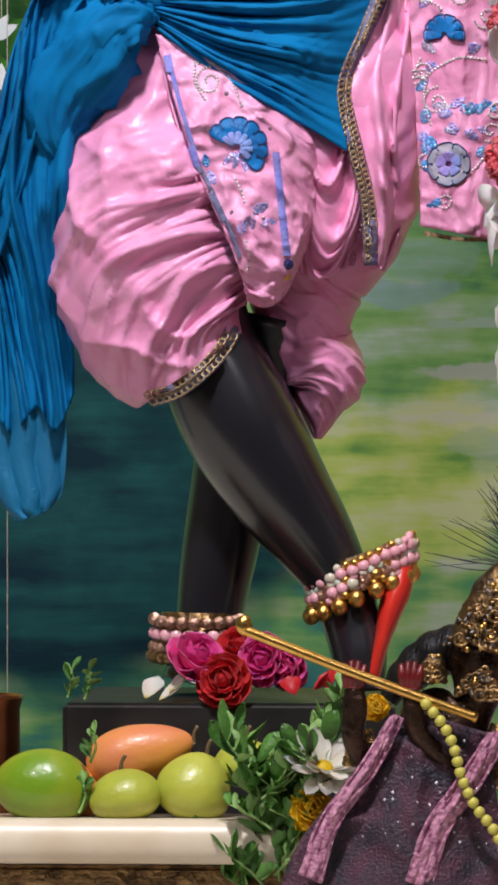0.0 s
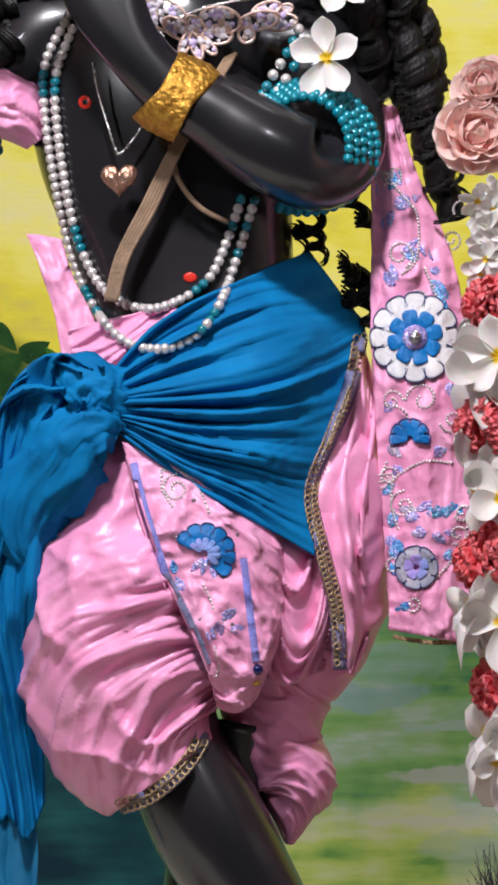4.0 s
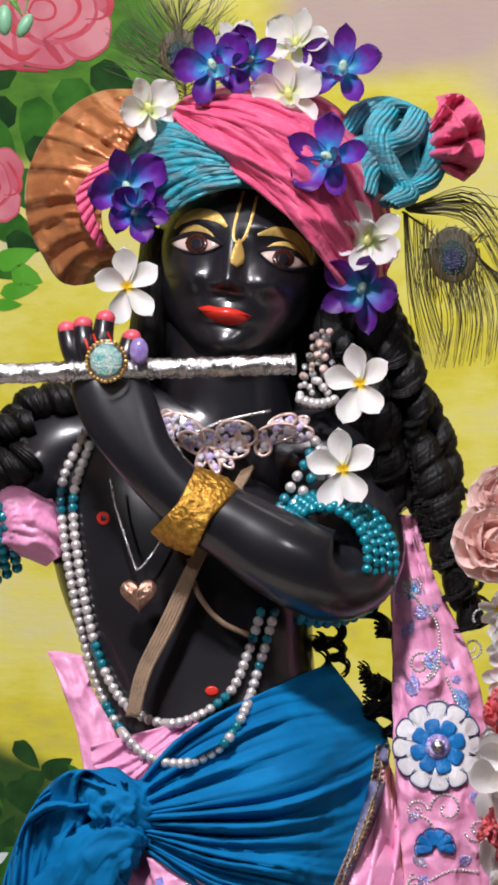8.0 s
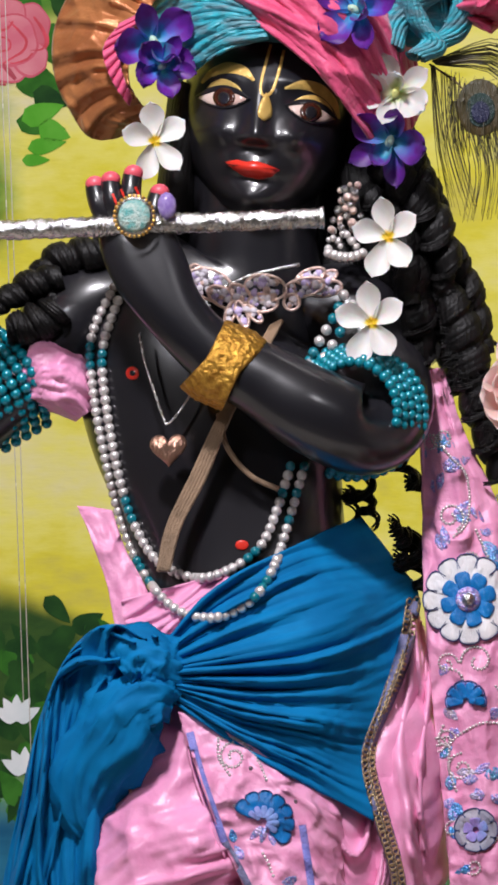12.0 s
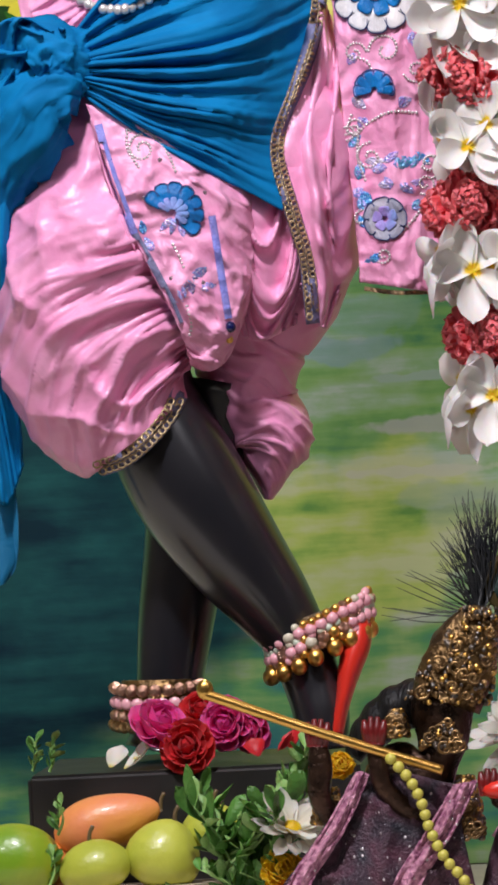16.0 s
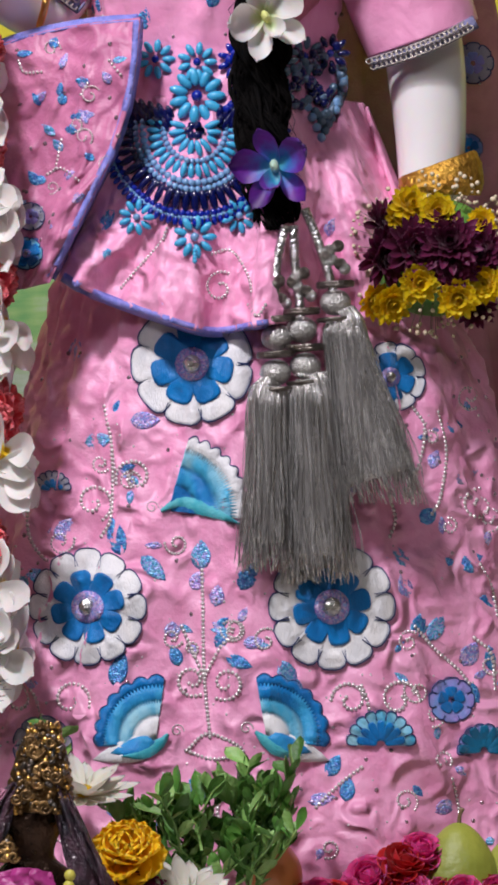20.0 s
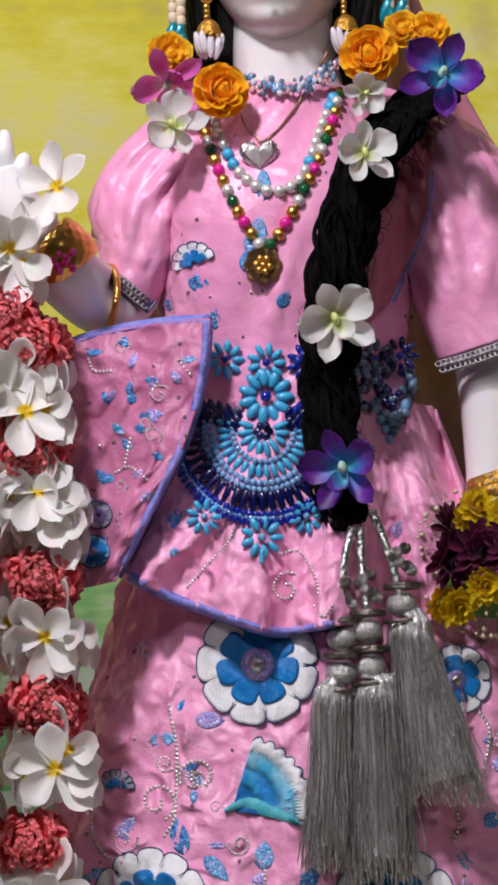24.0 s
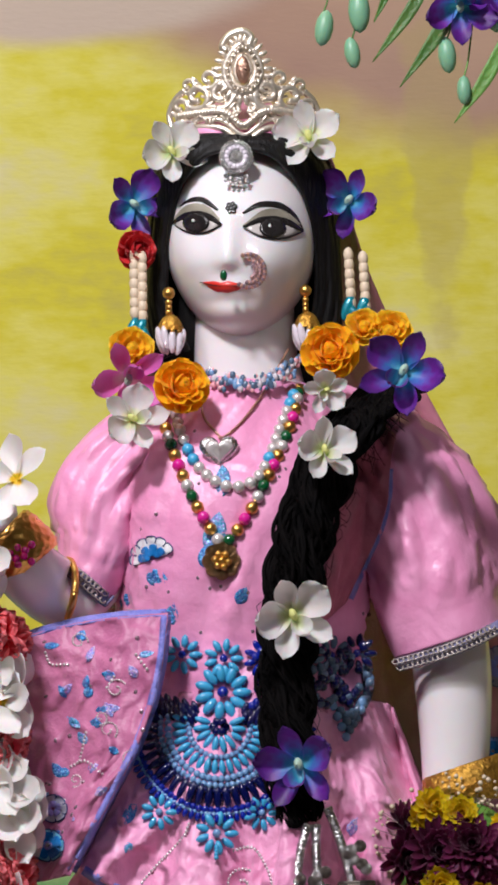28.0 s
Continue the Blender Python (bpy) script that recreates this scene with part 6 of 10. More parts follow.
def small_jewels():
    ring = thing("finger_ring", A.at(188, 640, 318), "large oval turquoise ring set in carved silver", "ring")
    bm = bmesh.new()
    ball(bm, A.at(188, 640, 312), 0.0195, 8, 28, (0.95, 0.35, 1.0))
    setting = part("setting", bm, SILVER, ring)
    bm = bmesh.new()
    ball(bm, A.at(188, 640, 322), 0.0150, 8, 24, (0.95, 0.40, 1.0))
    part("stone", bm, TURQUOISE, ring, "turquoise stone with raised figures")
    for k in range(28):
        a = TAU * k / 28
        bead(ring, A.at(188 + 35 * math.cos(a), 640 + 36 * math.sin(a), 328), 0.0017, GOLD, "grain")
    r2 = thing("amethyst_ring", A.at(246, 622, 310), "oval lilac amethyst ring", "ring")
    bm = bmesh.new()
    ball(bm, A.at(246, 622, 312), 0.0115, 6, 12, (0.75, 0.5, 1.05))
    part("stone", bm, AMETHYST, r2)
    cuff = thing("gold_cuff", A.at(345, 910, 255), "broad embossed gold cuff on the forearm", "bracelet")
    bm = bmesh.new()
    loft(bm, A, [(316, 892, 256, 68, 60), (320, 894, 256, 73, 66), (345, 905, 254, 74, 66), (369, 915, 252, 74, 66), (373, 917, 252, 69, 61)], 60, 90, lambda s, a: 0.012 * math.cos(s * 40) * math.cos(a * 26) + 0.03 * crumple(a * 5, s * 3, 3), cap=False)
    part("band", bm, CHASED_GOLD, cuff, solid=0.002)
    # pearl necklace
    neck = thing("pearl_necklace", A.at(300, 1340, 240), "double string of cream pearls with teal bead clusters", "necklace")
    t = trees(black_figure, sash_wrap, waist_tuck)
    for strand, path in enumerate(([(152, 765), (112, 850), (112, 940), (136, 1080), (168, 1200), (208, 1285), (262, 1340), (330, 1352), (392, 1322), (432, 1262), (462, 1170), (486, 1085)],
                                   [(158, 790), (130, 880), (138, 990), (160, 1110), (186, 1190), (226, 1252), (290, 1282), (352, 1268), (408, 1226), (438, 1160), (462, 1085)])):
        pick = lambda s, i: TEAL_BEAD if (0.085 < s < 0.145 and i % 5) or (0.40 < s < 0.47 and i % 4 != 1) or (0.735 + 0.03 * strand < s < 0.80 + 0.03 * strand and i % 3) or (s > 0.9 and i % 3 == 0) else PEARL
        c = even(path, 60)
        string_of(neck, [A.hit(t, x, y, 10, 150) for x, y in c], 0.0048, pick, "pearl", 1.7)
    for path in ([(558, 782), (540, 822), (512, 868), (494, 905)], [(574, 800), (556, 840), (528, 885), (508, 915)]):
        string_of(neck, [A.at(x, y, 165) for x, y in path], 0.0051, lambda s, i: TEAL_BEAD if i % 4 == 1 or 0.3 < s < 0.5 else PEARL, "pearl")
    # locket on a chain
    loc = thing("heart_locket", A.at(246, 1060, 190), "small rose-gold heart locket on a fine chain", "necklace")
    q = Vector(A.at(246, 1052, 196))
    bm = bmesh.new()
    rows = []
    for i in range(9):
        f = math.cos(math.pi * (i / 8 - 0.5))
        dd = 0.005 * math.sin(math.pi * (i / 8 - 0.5))
        rows.append([q + Vector((0.0165 * (math.sin(a) ** 3) * f, -dd, 0.0014 * (13 * math.cos(a) - 5 * math.cos(2 * a) - 2 * math.cos(3 * a) - math.cos(4 * a)) * f * 0.75)) for a in [TAU * k / 30 for k in range(30)]])
    skin(bm, rows, True, True)
    part("heart", bm, ROSE_GOLD, loc)
    bm = bmesh.new()
    for path in ([(196, 850), (206, 900), (226, 965), (242, 1010)], [(300, 925), (280, 965), (255, 1000), (242, 1010)]):
        for k, pnt in enumerate(even(path, 60)):
            ball(bm, A.at(pnt[0], pnt[1], 188), 0.0014, 4, 6)
    part("chain", bm, SILVER, loc, kind="stuff")
    cords = thing("sacred_cord", A.at(290, 1110, 190), "bundle of tan cotton cords across the chest", "cord")
    for k in range(5):
        bm = bmesh.new()
        o = k * 4.4 - 9
        tube(bm, [A.at(440 + o, 830 - o * 0.5, 190), A.at(352 + o, 985, 205), A.at(300 + o * 1.4, 1100, 195), A.at(255 + o * 1.2, 1190, 185), A.at(235 + o, 1270, 190)], 0.0022, 40, 6)
        part("cord", bm, TAN_CORD, cords)
    bm = bmesh.new()
    tube(bm, [A.at(335, 990, 190), A.at(350, 1050, 188), A.at(390, 1100, 180), A.at(440, 1125, 165)], 0.0026, 30, 6)
    part("cord", bm, TAN_CORD, cords)
    # crystal collar
    col = thing("crystal_collar", A.at(420, 770, 140), "collar of lilac and clear crystals in silver", "necklace")
    rng = random.Random(4)

    def set_ring(cx, cy, rx, ry, turn, d):
        """An oval of rose-gold wire filled with small stones."""
        c = oval(cx, cy, rx, ry, 20, turn)
        bm = bmesh.new()
        tube(bm, [A.at(x, y, d + 5) for x, y in c + c[:1]], 0.0016, 44, 6)
        part("wire_oval", bm, PALE_ROSE_GOLD, col)
        for k in range(int(rx * ry / 26)):
            a, q = rng.uniform(0, TAU), math.sqrt(rng.random()) * 0.86
            x, y = oval(cx, cy, rx * q, ry * q, 1, turn)[0] if q < 0.05 else (cx + rx * q * math.cos(a) * math.cos(math.radians(turn)) - ry * q * math.sin(a) * math.sin(math.radians(turn)), cy + rx * q * math.cos(a) * math.sin(math.radians(turn)) + ry * q * math.sin(a) * math.cos(math.radians(turn)))
            bead(col, A.at(x, y, d + rng.uniform(0, 7)), rng.uniform(0.0020, 0.0044), rng.choice((CRYSTAL, CRYSTAL, LILAC_GEM, LILAC_GEM, CRYSTAL, PALE_ROSE_GOLD)), "crystal", (1, 0.7, 0.8), rng.uniform(0, 180))

    for cx, cy, rx, ry, turn, d in ((322, 762, 42, 26, 25, 140), (300, 745, 20, 12, 60, 130), (345, 785, 30, 16, 30, 150), (420, 768, 36, 22, 10, 165), (415, 795, 26, 16, 0, 165), (466, 794, 14, 14, 0, 160), (488, 768, 36, 16, -12, 155), (525, 770, 30, 14, -8, 140), (500, 748, 26, 12, -20, 145), (530, 750, 18, 9, -30, 135), (375, 778, 22, 12, 40, 160), (378, 815, 9, 24, -20, 165), (358, 812, 8, 22, 20, 160), (398, 814, 8, 20, -45, 165)):
        set_ring(cx, cy, rx, ry, turn, d)
    bm = bmesh.new()
    tube(bm, [A.at(282, 728, 120), A.at(330, 768, 145), A.at(400, 745, 155), A.at(480, 728, 145)], 0.002, 30, 6)
    part("wire", bm, SILVER, col)
    ear = thing("earring", A.at(568, 650, 130), "silver filigree earring with pearl drops", "earring")
    for k in range(44):
        f = k / 44
        a = k * 2.4
        r = 18 if f < 0.45 else 30
        bead(ear, A.at(570 - 14 * f + r * math.cos(a) * (0.4 + 0.6 * rng.random()), 588 + 112 * f + 6 * math.sin(a), 120 + 14 * math.sin(a)), rng.uniform(0.0024, 0.0042), (SILVER if k % 2 else PALE_ROSE_GOLD) if f < 0.7 else PEARL, "crystal")
    for k in range(7):
        bead(ear, A.at(532 + k * 10, 708 + 8 * math.sin(k * 0.5), 135), 0.005, PEARL, "pearl")
    # bead armlets
    arm = thing("bead_armlet", A.at(640, 980, 160), "armlet of four rows of teal beads", "bracelet", "bead armlets")
    for row in range(5):
        rx, ry, cx, cy = 80 + 12 * row, 90 + 6 * row, 592, 990
        string_of(arm, [A.at(cx + rx * math.cos(a) - 20, cy + ry * math.sin(a), 225 - 14 * row - 60 * max(0, math.sin(a)) ** 2 - 40 * max(0, -math.cos(a))) for a in np.linspace(-2.2, 1.9, 16)], 0.0049, lambda s, i: TEAL_BEAD_LIGHT, "bead", 1.6)
    arm = thing("bead_armlet", M.at(80, 350, 90), "armlet of four rows of teal beads", "bracelet", "bead armlets")
    for row in range(5):
        ox = -18 * row
        string_of(arm, [M.at(40 + ox + 90 * f + 14 * math.sin(math.pi * f), 242 + 18 * row * 0.6 + 160 * f - 16 * math.sin(math.pi * f), 20 + 68 * math.sin(math.pi * f)) for f in np.linspace(-0.04, 1.04, 14)], 0.0052, lambda s, i: TEAL_BEAD_LIGHT, "bead", 1.65)
    sl = thing("arm_band", M.at(160, 330, 60), "twisted pink satin band tied round the upper arm", "cloth band")
    bm = bmesh.new()
    loft(bm, M, [(200, 395, 10, 20, 60), (165, 345, 30, 58, 74), (130, 310, 26, 60, 74), (95, 300, 20, 56, 70)], 70, 80, lambda s, a: 0.20 * crumple(a * 1.4 - s * 2.4, s * 1.0 + a * 0.4, 71) + 0.10 * crumple(a * 3 - s * 4, s * 2, 73), cap=False)
    part("band", bm, PINK, sl, solid=0.002)


NAVY_BEAD = surface("navy_bead", (0.003, 0.006, 0.08), (0.002, 0.004, 0.05), 40, 0.15, coat=0.6)
TEAL_BEAD_LIGHT = surface("bright_teal_bead", (0.0, 0.26, 0.34), (0.0, 0.19, 0.26), 40, 0.25, metal=0.2, coat=0.5)
small_jewels()


def anklets():
    up = thing("anklet", Z.at(630, 1030, 80), "anklet of pink, pale green and gold beads with bells", "anklet", "anklets")
    for row in range(6):
        f = row / 5
        count = (20, 15, 20, 15, 18, 9)[row]
        for k in range(count):
            a = math.pi * (k + (0.5 if row in (1, 3) else 0.0)) / (count - 0.5)
            x = 634 - 92 * math.cos(a) + 6 * (f - 0.5) + (rng_a.uniform(-2, 2))
            y = 989 + 39 * math.cos(a) + f * (62 if row < 5 else 74) + 4 * math.sin(a) - 6 + rng_a.uniform(-2, 2)
            d = 65 + 76 * math.sin(a)
            if row == 5:
                bead(up, Z.at(x + 4, y - 4, d), 0.0075, GOLD, "bell", (1, 1, 1.1))
                bead(up, Z.at(x + 2, y - 22, d), 0.0028, GOLD, "hook")
            else:
                bead(up, Z.at(x + 6, y + 4, d), 0.0058 if row in (1, 3) else 0.0040, (GOLD, PINK_BEAD, PALE_GREEN, PINK_BEAD, GOLD)[row] if rng_a.random() < 0.62 else rng_a.choice((GOLD, PALE_BEADS, PINK_BEAD, ROSE_GOLD)), "bead")
    bm = bmesh.new()
    loft(bm, Z, [(612, 990, 66, 60, 62), (622, 1020, 66, 58, 62), (630, 1050, 68, 56, 62)], 20, 40, cap=False)
    part("cuff", bm, GOLD_TRIM, up, solid=0.002)
    lo = thing("anklet", Z.at(350, 1120, 0), "dull brass anklet plates above the standing foot", "anklet", "anklets")
    bm = bmesh.new()
    loft(bm, Z, [(352, 1086, -40, 62, 70), (351, 1120, -36, 66, 76), (348, 1152, -30, 70, 84)], 30, 60, lambda s_, a: 0.04 * ridge(a * 11 / math.pi) + 0.03 * crumple(a * 6, s_ * 6, 2), cap=False)
    part("cuff", bm, BRASS, lo, solid=0.002)
    for row in range(3):
        for k in range(11):
            a = math.pi * (k + 0.5 * (row % 2)) / 10.5
            bm = bmesh.new()
            ball(bm, Z.at(350 - 76 * math.cos(a), 1096 + row * 24 + 9 * math.sin(a), -32 + 92 * math.sin(a)), 0.0070, 5, 8, (0.9, 0.35, 0.8))
            part("plate", bm, ROSE_GOLD if row != 1 else PINK_BEAD, lo)
    for k in range(14):
        a = math.pi * k / 13
        bead(lo, Z.at(342 - 74 * math.cos(a), 1160 + 12 * math.sin(a), -20 + 96 * math.sin(a)), 0.0052, BRASS, "bell")


rng_a = random.Random(31)
PALE_BEADS = surface("cream_bead", (0.66, 0.60, 0.46), (0.54, 0.48, 0.36), 40, 0.3, coat=0.3)
PALE_GREEN = surface("pale_green_bead", (0.60, 0.64, 0.52), (0.48, 0.54, 0.42), 40, 0.3, coat=0.3)
anklets()


# ---- sewn flowers, butterflies and bead vines ----
def thread(name, a, b):
    """Satin-stitch thread: soft sheen, fine ribs."""
    return surface(name, a, b, 60, 0.42, 0.35, 700, sheen=0.25, stretch=(1, 1, 0.35), spec=0.4)


EMB_BLUE = thread("bright_blue_thread", (0.0, 0.20, 0.56), (0.0, 0.13, 0.40))
EMB_DEEP = thread("deep_teal_thread", (0.0, 0.09, 0.20), (0.0, 0.14, 0.28))
EMB_CYAN = thread("sky_blue_thread", (0.05, 0.38, 0.62), (0.30, 0.58, 0.70))
EMB_WHITE = thread("white_thread", (0.84, 0.82, 0.82), (0.72, 0.72, 0.75))
EMB_LILAC = thread("lilac_sequins", (0.36, 0.24, 0.62), (0.20, 0.32, 0.68))
EMB_GREY = thread("silver_grey_thread", (0.40, 0.38, 0.44), (0.28, 0.30, 0.40))
EMB_LINE = thread("navy_outline_thread", (0.02, 0.04, 0.16), (0.03, 0.06, 0.20))
SEQUIN = surface("dark_crystal_stud", (0.30, 0.15, 0.22), (0.66, 0.50, 0.58), 400, 0.1, metal=0.7, coat=0.5)


def scallop(x, y, angle, r0, r1, width, n=16):
    """A blunt round-ended petal from r0 to r1 round x, y."""
    a = math.radians(angle)
    out = []
    for i in range(n):
        t = TAU * i / n
        u, w = math.cos(t), math.sin(t)
        r = (r0 + r1) / 2 + (r1 - r0) / 2 * (abs(u) ** 0.6) * (1 if u > 0 else -1)
        ww = width / 2 * (abs(w) ** 0.75) * (1 if w > 0 else -1) * (0.55 + 0.45 * (r - r0) / (r1 - r0 + 1e-6))
        out.append((x + math.cos(a) * r - math.sin(a) * ww, y - math.sin(a) * r - math.cos(a) * ww))
    return out


def sewn_flower(parent, cam_view, tree, x, y, r, inner, colours, outer_n=12, inner_n=8, start=0, sweep=360, heart=True, d=0.0):
    outer_mt, inner_mt = colours
    full = sweep >= 360
    for k in range(outer_n):
        a = start + sweep * (k + (0 if full else 0.5)) / outer_n
        o = scallop(x, y, a, inner * 0.55, r, TAU * r / 360 * sweep / outer_n * 1.02)
        bm = bmesh.new()
        decal(bm, cam_view, tree, o, 8, 1, 0, 6, d)
        part("petal", bm, outer_mt, parent)
        bm = bmesh.new()
        stroke(bm, cam_view, tree, o[len(o) * 3 // 4:] + o[:len(o) // 4 + 1], 3.0, 10.5, n=12, d=d)
        part("outline", bm, EMB_LINE, parent)
    for k in range(inner_n):
        a = start + sweep * (k + (0.3 if full else 0.5)) / inner_n
        bm = bmesh.new()
        decal(bm, cam_view, tree, scallop(x, y, a, r * 0.12, inner, TAU * inner / 360 * sweep / inner_n * 0.85), 11, 1.2, 0, 5, d)
        part("petal", bm, inner_mt, parent)
    if heart:
        bm = bmesh.new()
        decal(bm, cam_view, tree, oval(x, y, r * 0.28, r * 0.28), 14, 2, 0, 3, d)
        part("heart", bm, SEQ_LILAC, parent)
        bm = bmesh.new()
        ball(bm, cam_view.hit(tree, x, y, 19, d), r * 0.15 * UNIT, 5, 8, (1, 0.6, 1))
        part("stone", bm, SILVER, parent, "faceted clear stone")


def braid_chain(parent, cam_view, tree, pts, width, mt, base, name="chain_braid", label="", d=0.0):
    """A flat braid of looped cord on a darker ribbon."""
    bm = bmesh.new()
    stroke(bm, cam_view, tree, pts, width, 4, n=60, d=d)
    part("ribbon", bm, base, parent, solid=0.002)
    bm = bmesh.new()
    p = even(pts, 200)
    s = np.concatenate([[0], np.cumsum(np.linalg.norm(np.diff(p, axis=0), axis=1))])
    g = np.gradient(p, axis=0)
    step = width * 0.38
    for k in range(int(s[-1] / step)):
        i = min(199, int(np.searchsorted(s, k * step)))
        t = g[i] / max(1e-6, np.linalg.norm(g[i]))
        n = np.array((-t[1], t[0]))
        for side in (-0.27, 0.23):
            c = p[i] + n * width * side
            q = [cam_view.hit(tree, *(c + t * width * 0.24 * math.cos(a) + n * width * 0.19 * math.sin(a) + t * side * width * 0.4), 9 + 3 * math.sin(a), d) for a in np.linspace(0, TAU, 9)]
            tube(bm, q, width * 0.065 * UNIT, 12, 5)
    part(name, bm, mt, parent, label, kind="stuff")


def sequins(name, tones, cell=0.0017):
    """Overlapping small sequins, each with its own tone and tilt."""
    mt = bpy.data.materials.new(name)
    mt.use_nodes = True
    nt = mt.node_tree
    nd, ln = nt.nodes, nt.links
    b = nd["Principled BSDF"]
    b.inputs["Roughness"].default_value, b.inputs["Metallic"].default_value = 0.32, 0.35
    tc = nd.new("ShaderNodeTexCoord")
    vo = nd.new("ShaderNodeTexVoronoi")
    vo.inputs["Scale"].default_value = 1 / cell
    ln.new(tc.outputs["Object"], vo.inputs["Vector"])
    sp = nd.new("ShaderNodeSeparateColor")
    ln.new(vo.outputs["Color"], sp.inputs[0])
    rp = nd.new("ShaderNodeValToRGB")
    rp.color_ramp.interpolation = "CONSTANT"
    el = rp.color_ramp.elements
    el[0].position, el[0].color = 0.0, (*tones[0], 1)
    el[1].position, el[1].color = 1 - 1 / len(tones), (*tones[-1], 1)
    for k, c in enumerate(tones[1:-1]):
        el.new((k + 1) / len(tones)).color = (*c, 1)
    ln.new(sp.outputs[0], rp.inputs[0])
    ln.new(rp.outputs[0], b.inputs["Base Color"])
    bp = nd.new("ShaderNodeBump")
    bp.invert = True
    bp.inputs["Strength"].default_value, bp.inputs["Distance"].default_value = 0.8, 0.0012
    ln.new(vo.outputs["Distance"], bp.inputs["Height"])
    ln.new(bp.outputs[0], b.inputs["Normal"])
    return mt


SEQ_LILAC = sequins("lilac_sequins_sewn", ((0.34, 0.22, 0.62), (0.52, 0.36, 0.70), (0.24, 0.28, 0.66), (0.62, 0.50, 0.72), (0.30, 0.40, 0.74)))
SEQ_BLUE = sequins("blue_sequins_sewn", ((0.02, 0.16, 0.46), (0.05, 0.30, 0.62), (0.10, 0.20, 0.56), (0.16, 0.42, 0.70)))
SEQ_AQUA = sequins("sky_sequins_sewn", ((0.08, 0.36, 0.60), (0.24, 0.50, 0.72), (0.34, 0.34, 0.72), (0.10, 0.26, 0.58)))
SEQ_GREY = sequins("silver_sequins_sewn", ((0.40, 0.36, 0.50), (0.56, 0.50, 0.58), (0.34, 0.34, 0.56)))


def leaf_patch(parent, cam_view, tree, x, y, a, ln, w, mt, d=0.0):
    line = leafline(x, y, a, ln, w, 16, 0.8)
    if any(tree.ray_cast(Vector(EYE), cam_view.way(*q))[0] is None for q in line):
        return
    mt = {EMB_BLUE: SEQ_BLUE, EMB_CYAN: SEQ_AQUA, EMB_LILAC: SEQ_LILAC, EMB_DEEP: SEQ_BLUE, EMB_GREY: SEQ_GREY}.get(mt, mt)
    bm = bmesh.new()
    decal(bm, cam_view, tree, line, 3.5, 1.0, 0, 4, d)
    part("leaf", bm, mt, parent)


def vine(parent, cam_view, tree, path, r=4.0, d=0.0):
    """A line of tiny silver beads."""
    c = np.array(path, float)
    ln = np.sum(np.linalg.norm(np.diff(spline(path, 60), axis=0), axis=1))
    bm = bmesh.new()
    for x, y in even(path, max(3, int(ln / (r * 1.8)))):
        ball(bm, cam_view.hit(tree, x, y, 3.5, d), r * UNIT, 4, 6)
    part("bead_vine", bm, SILVER_BEAD, parent, kind="stuff")


SILVER_BEAD = surface("silver_seed_bead", (0.80, 0.74, 0.74), (0.60, 0.54, 0.56), 100, 0.25, metal=0.4, coat=0.4)


def spiral(x, y, r, start, turns, hand=1):
    return [(x + r * (1 - t * 0.75) * math.cos(math.radians(start) + hand * t * turns * TAU), y - r * (1 - t * 0.75) * math.sin(math.radians(start) + hand * t * turns * TAU)) for t in np.linspace(0, 1, 16)]


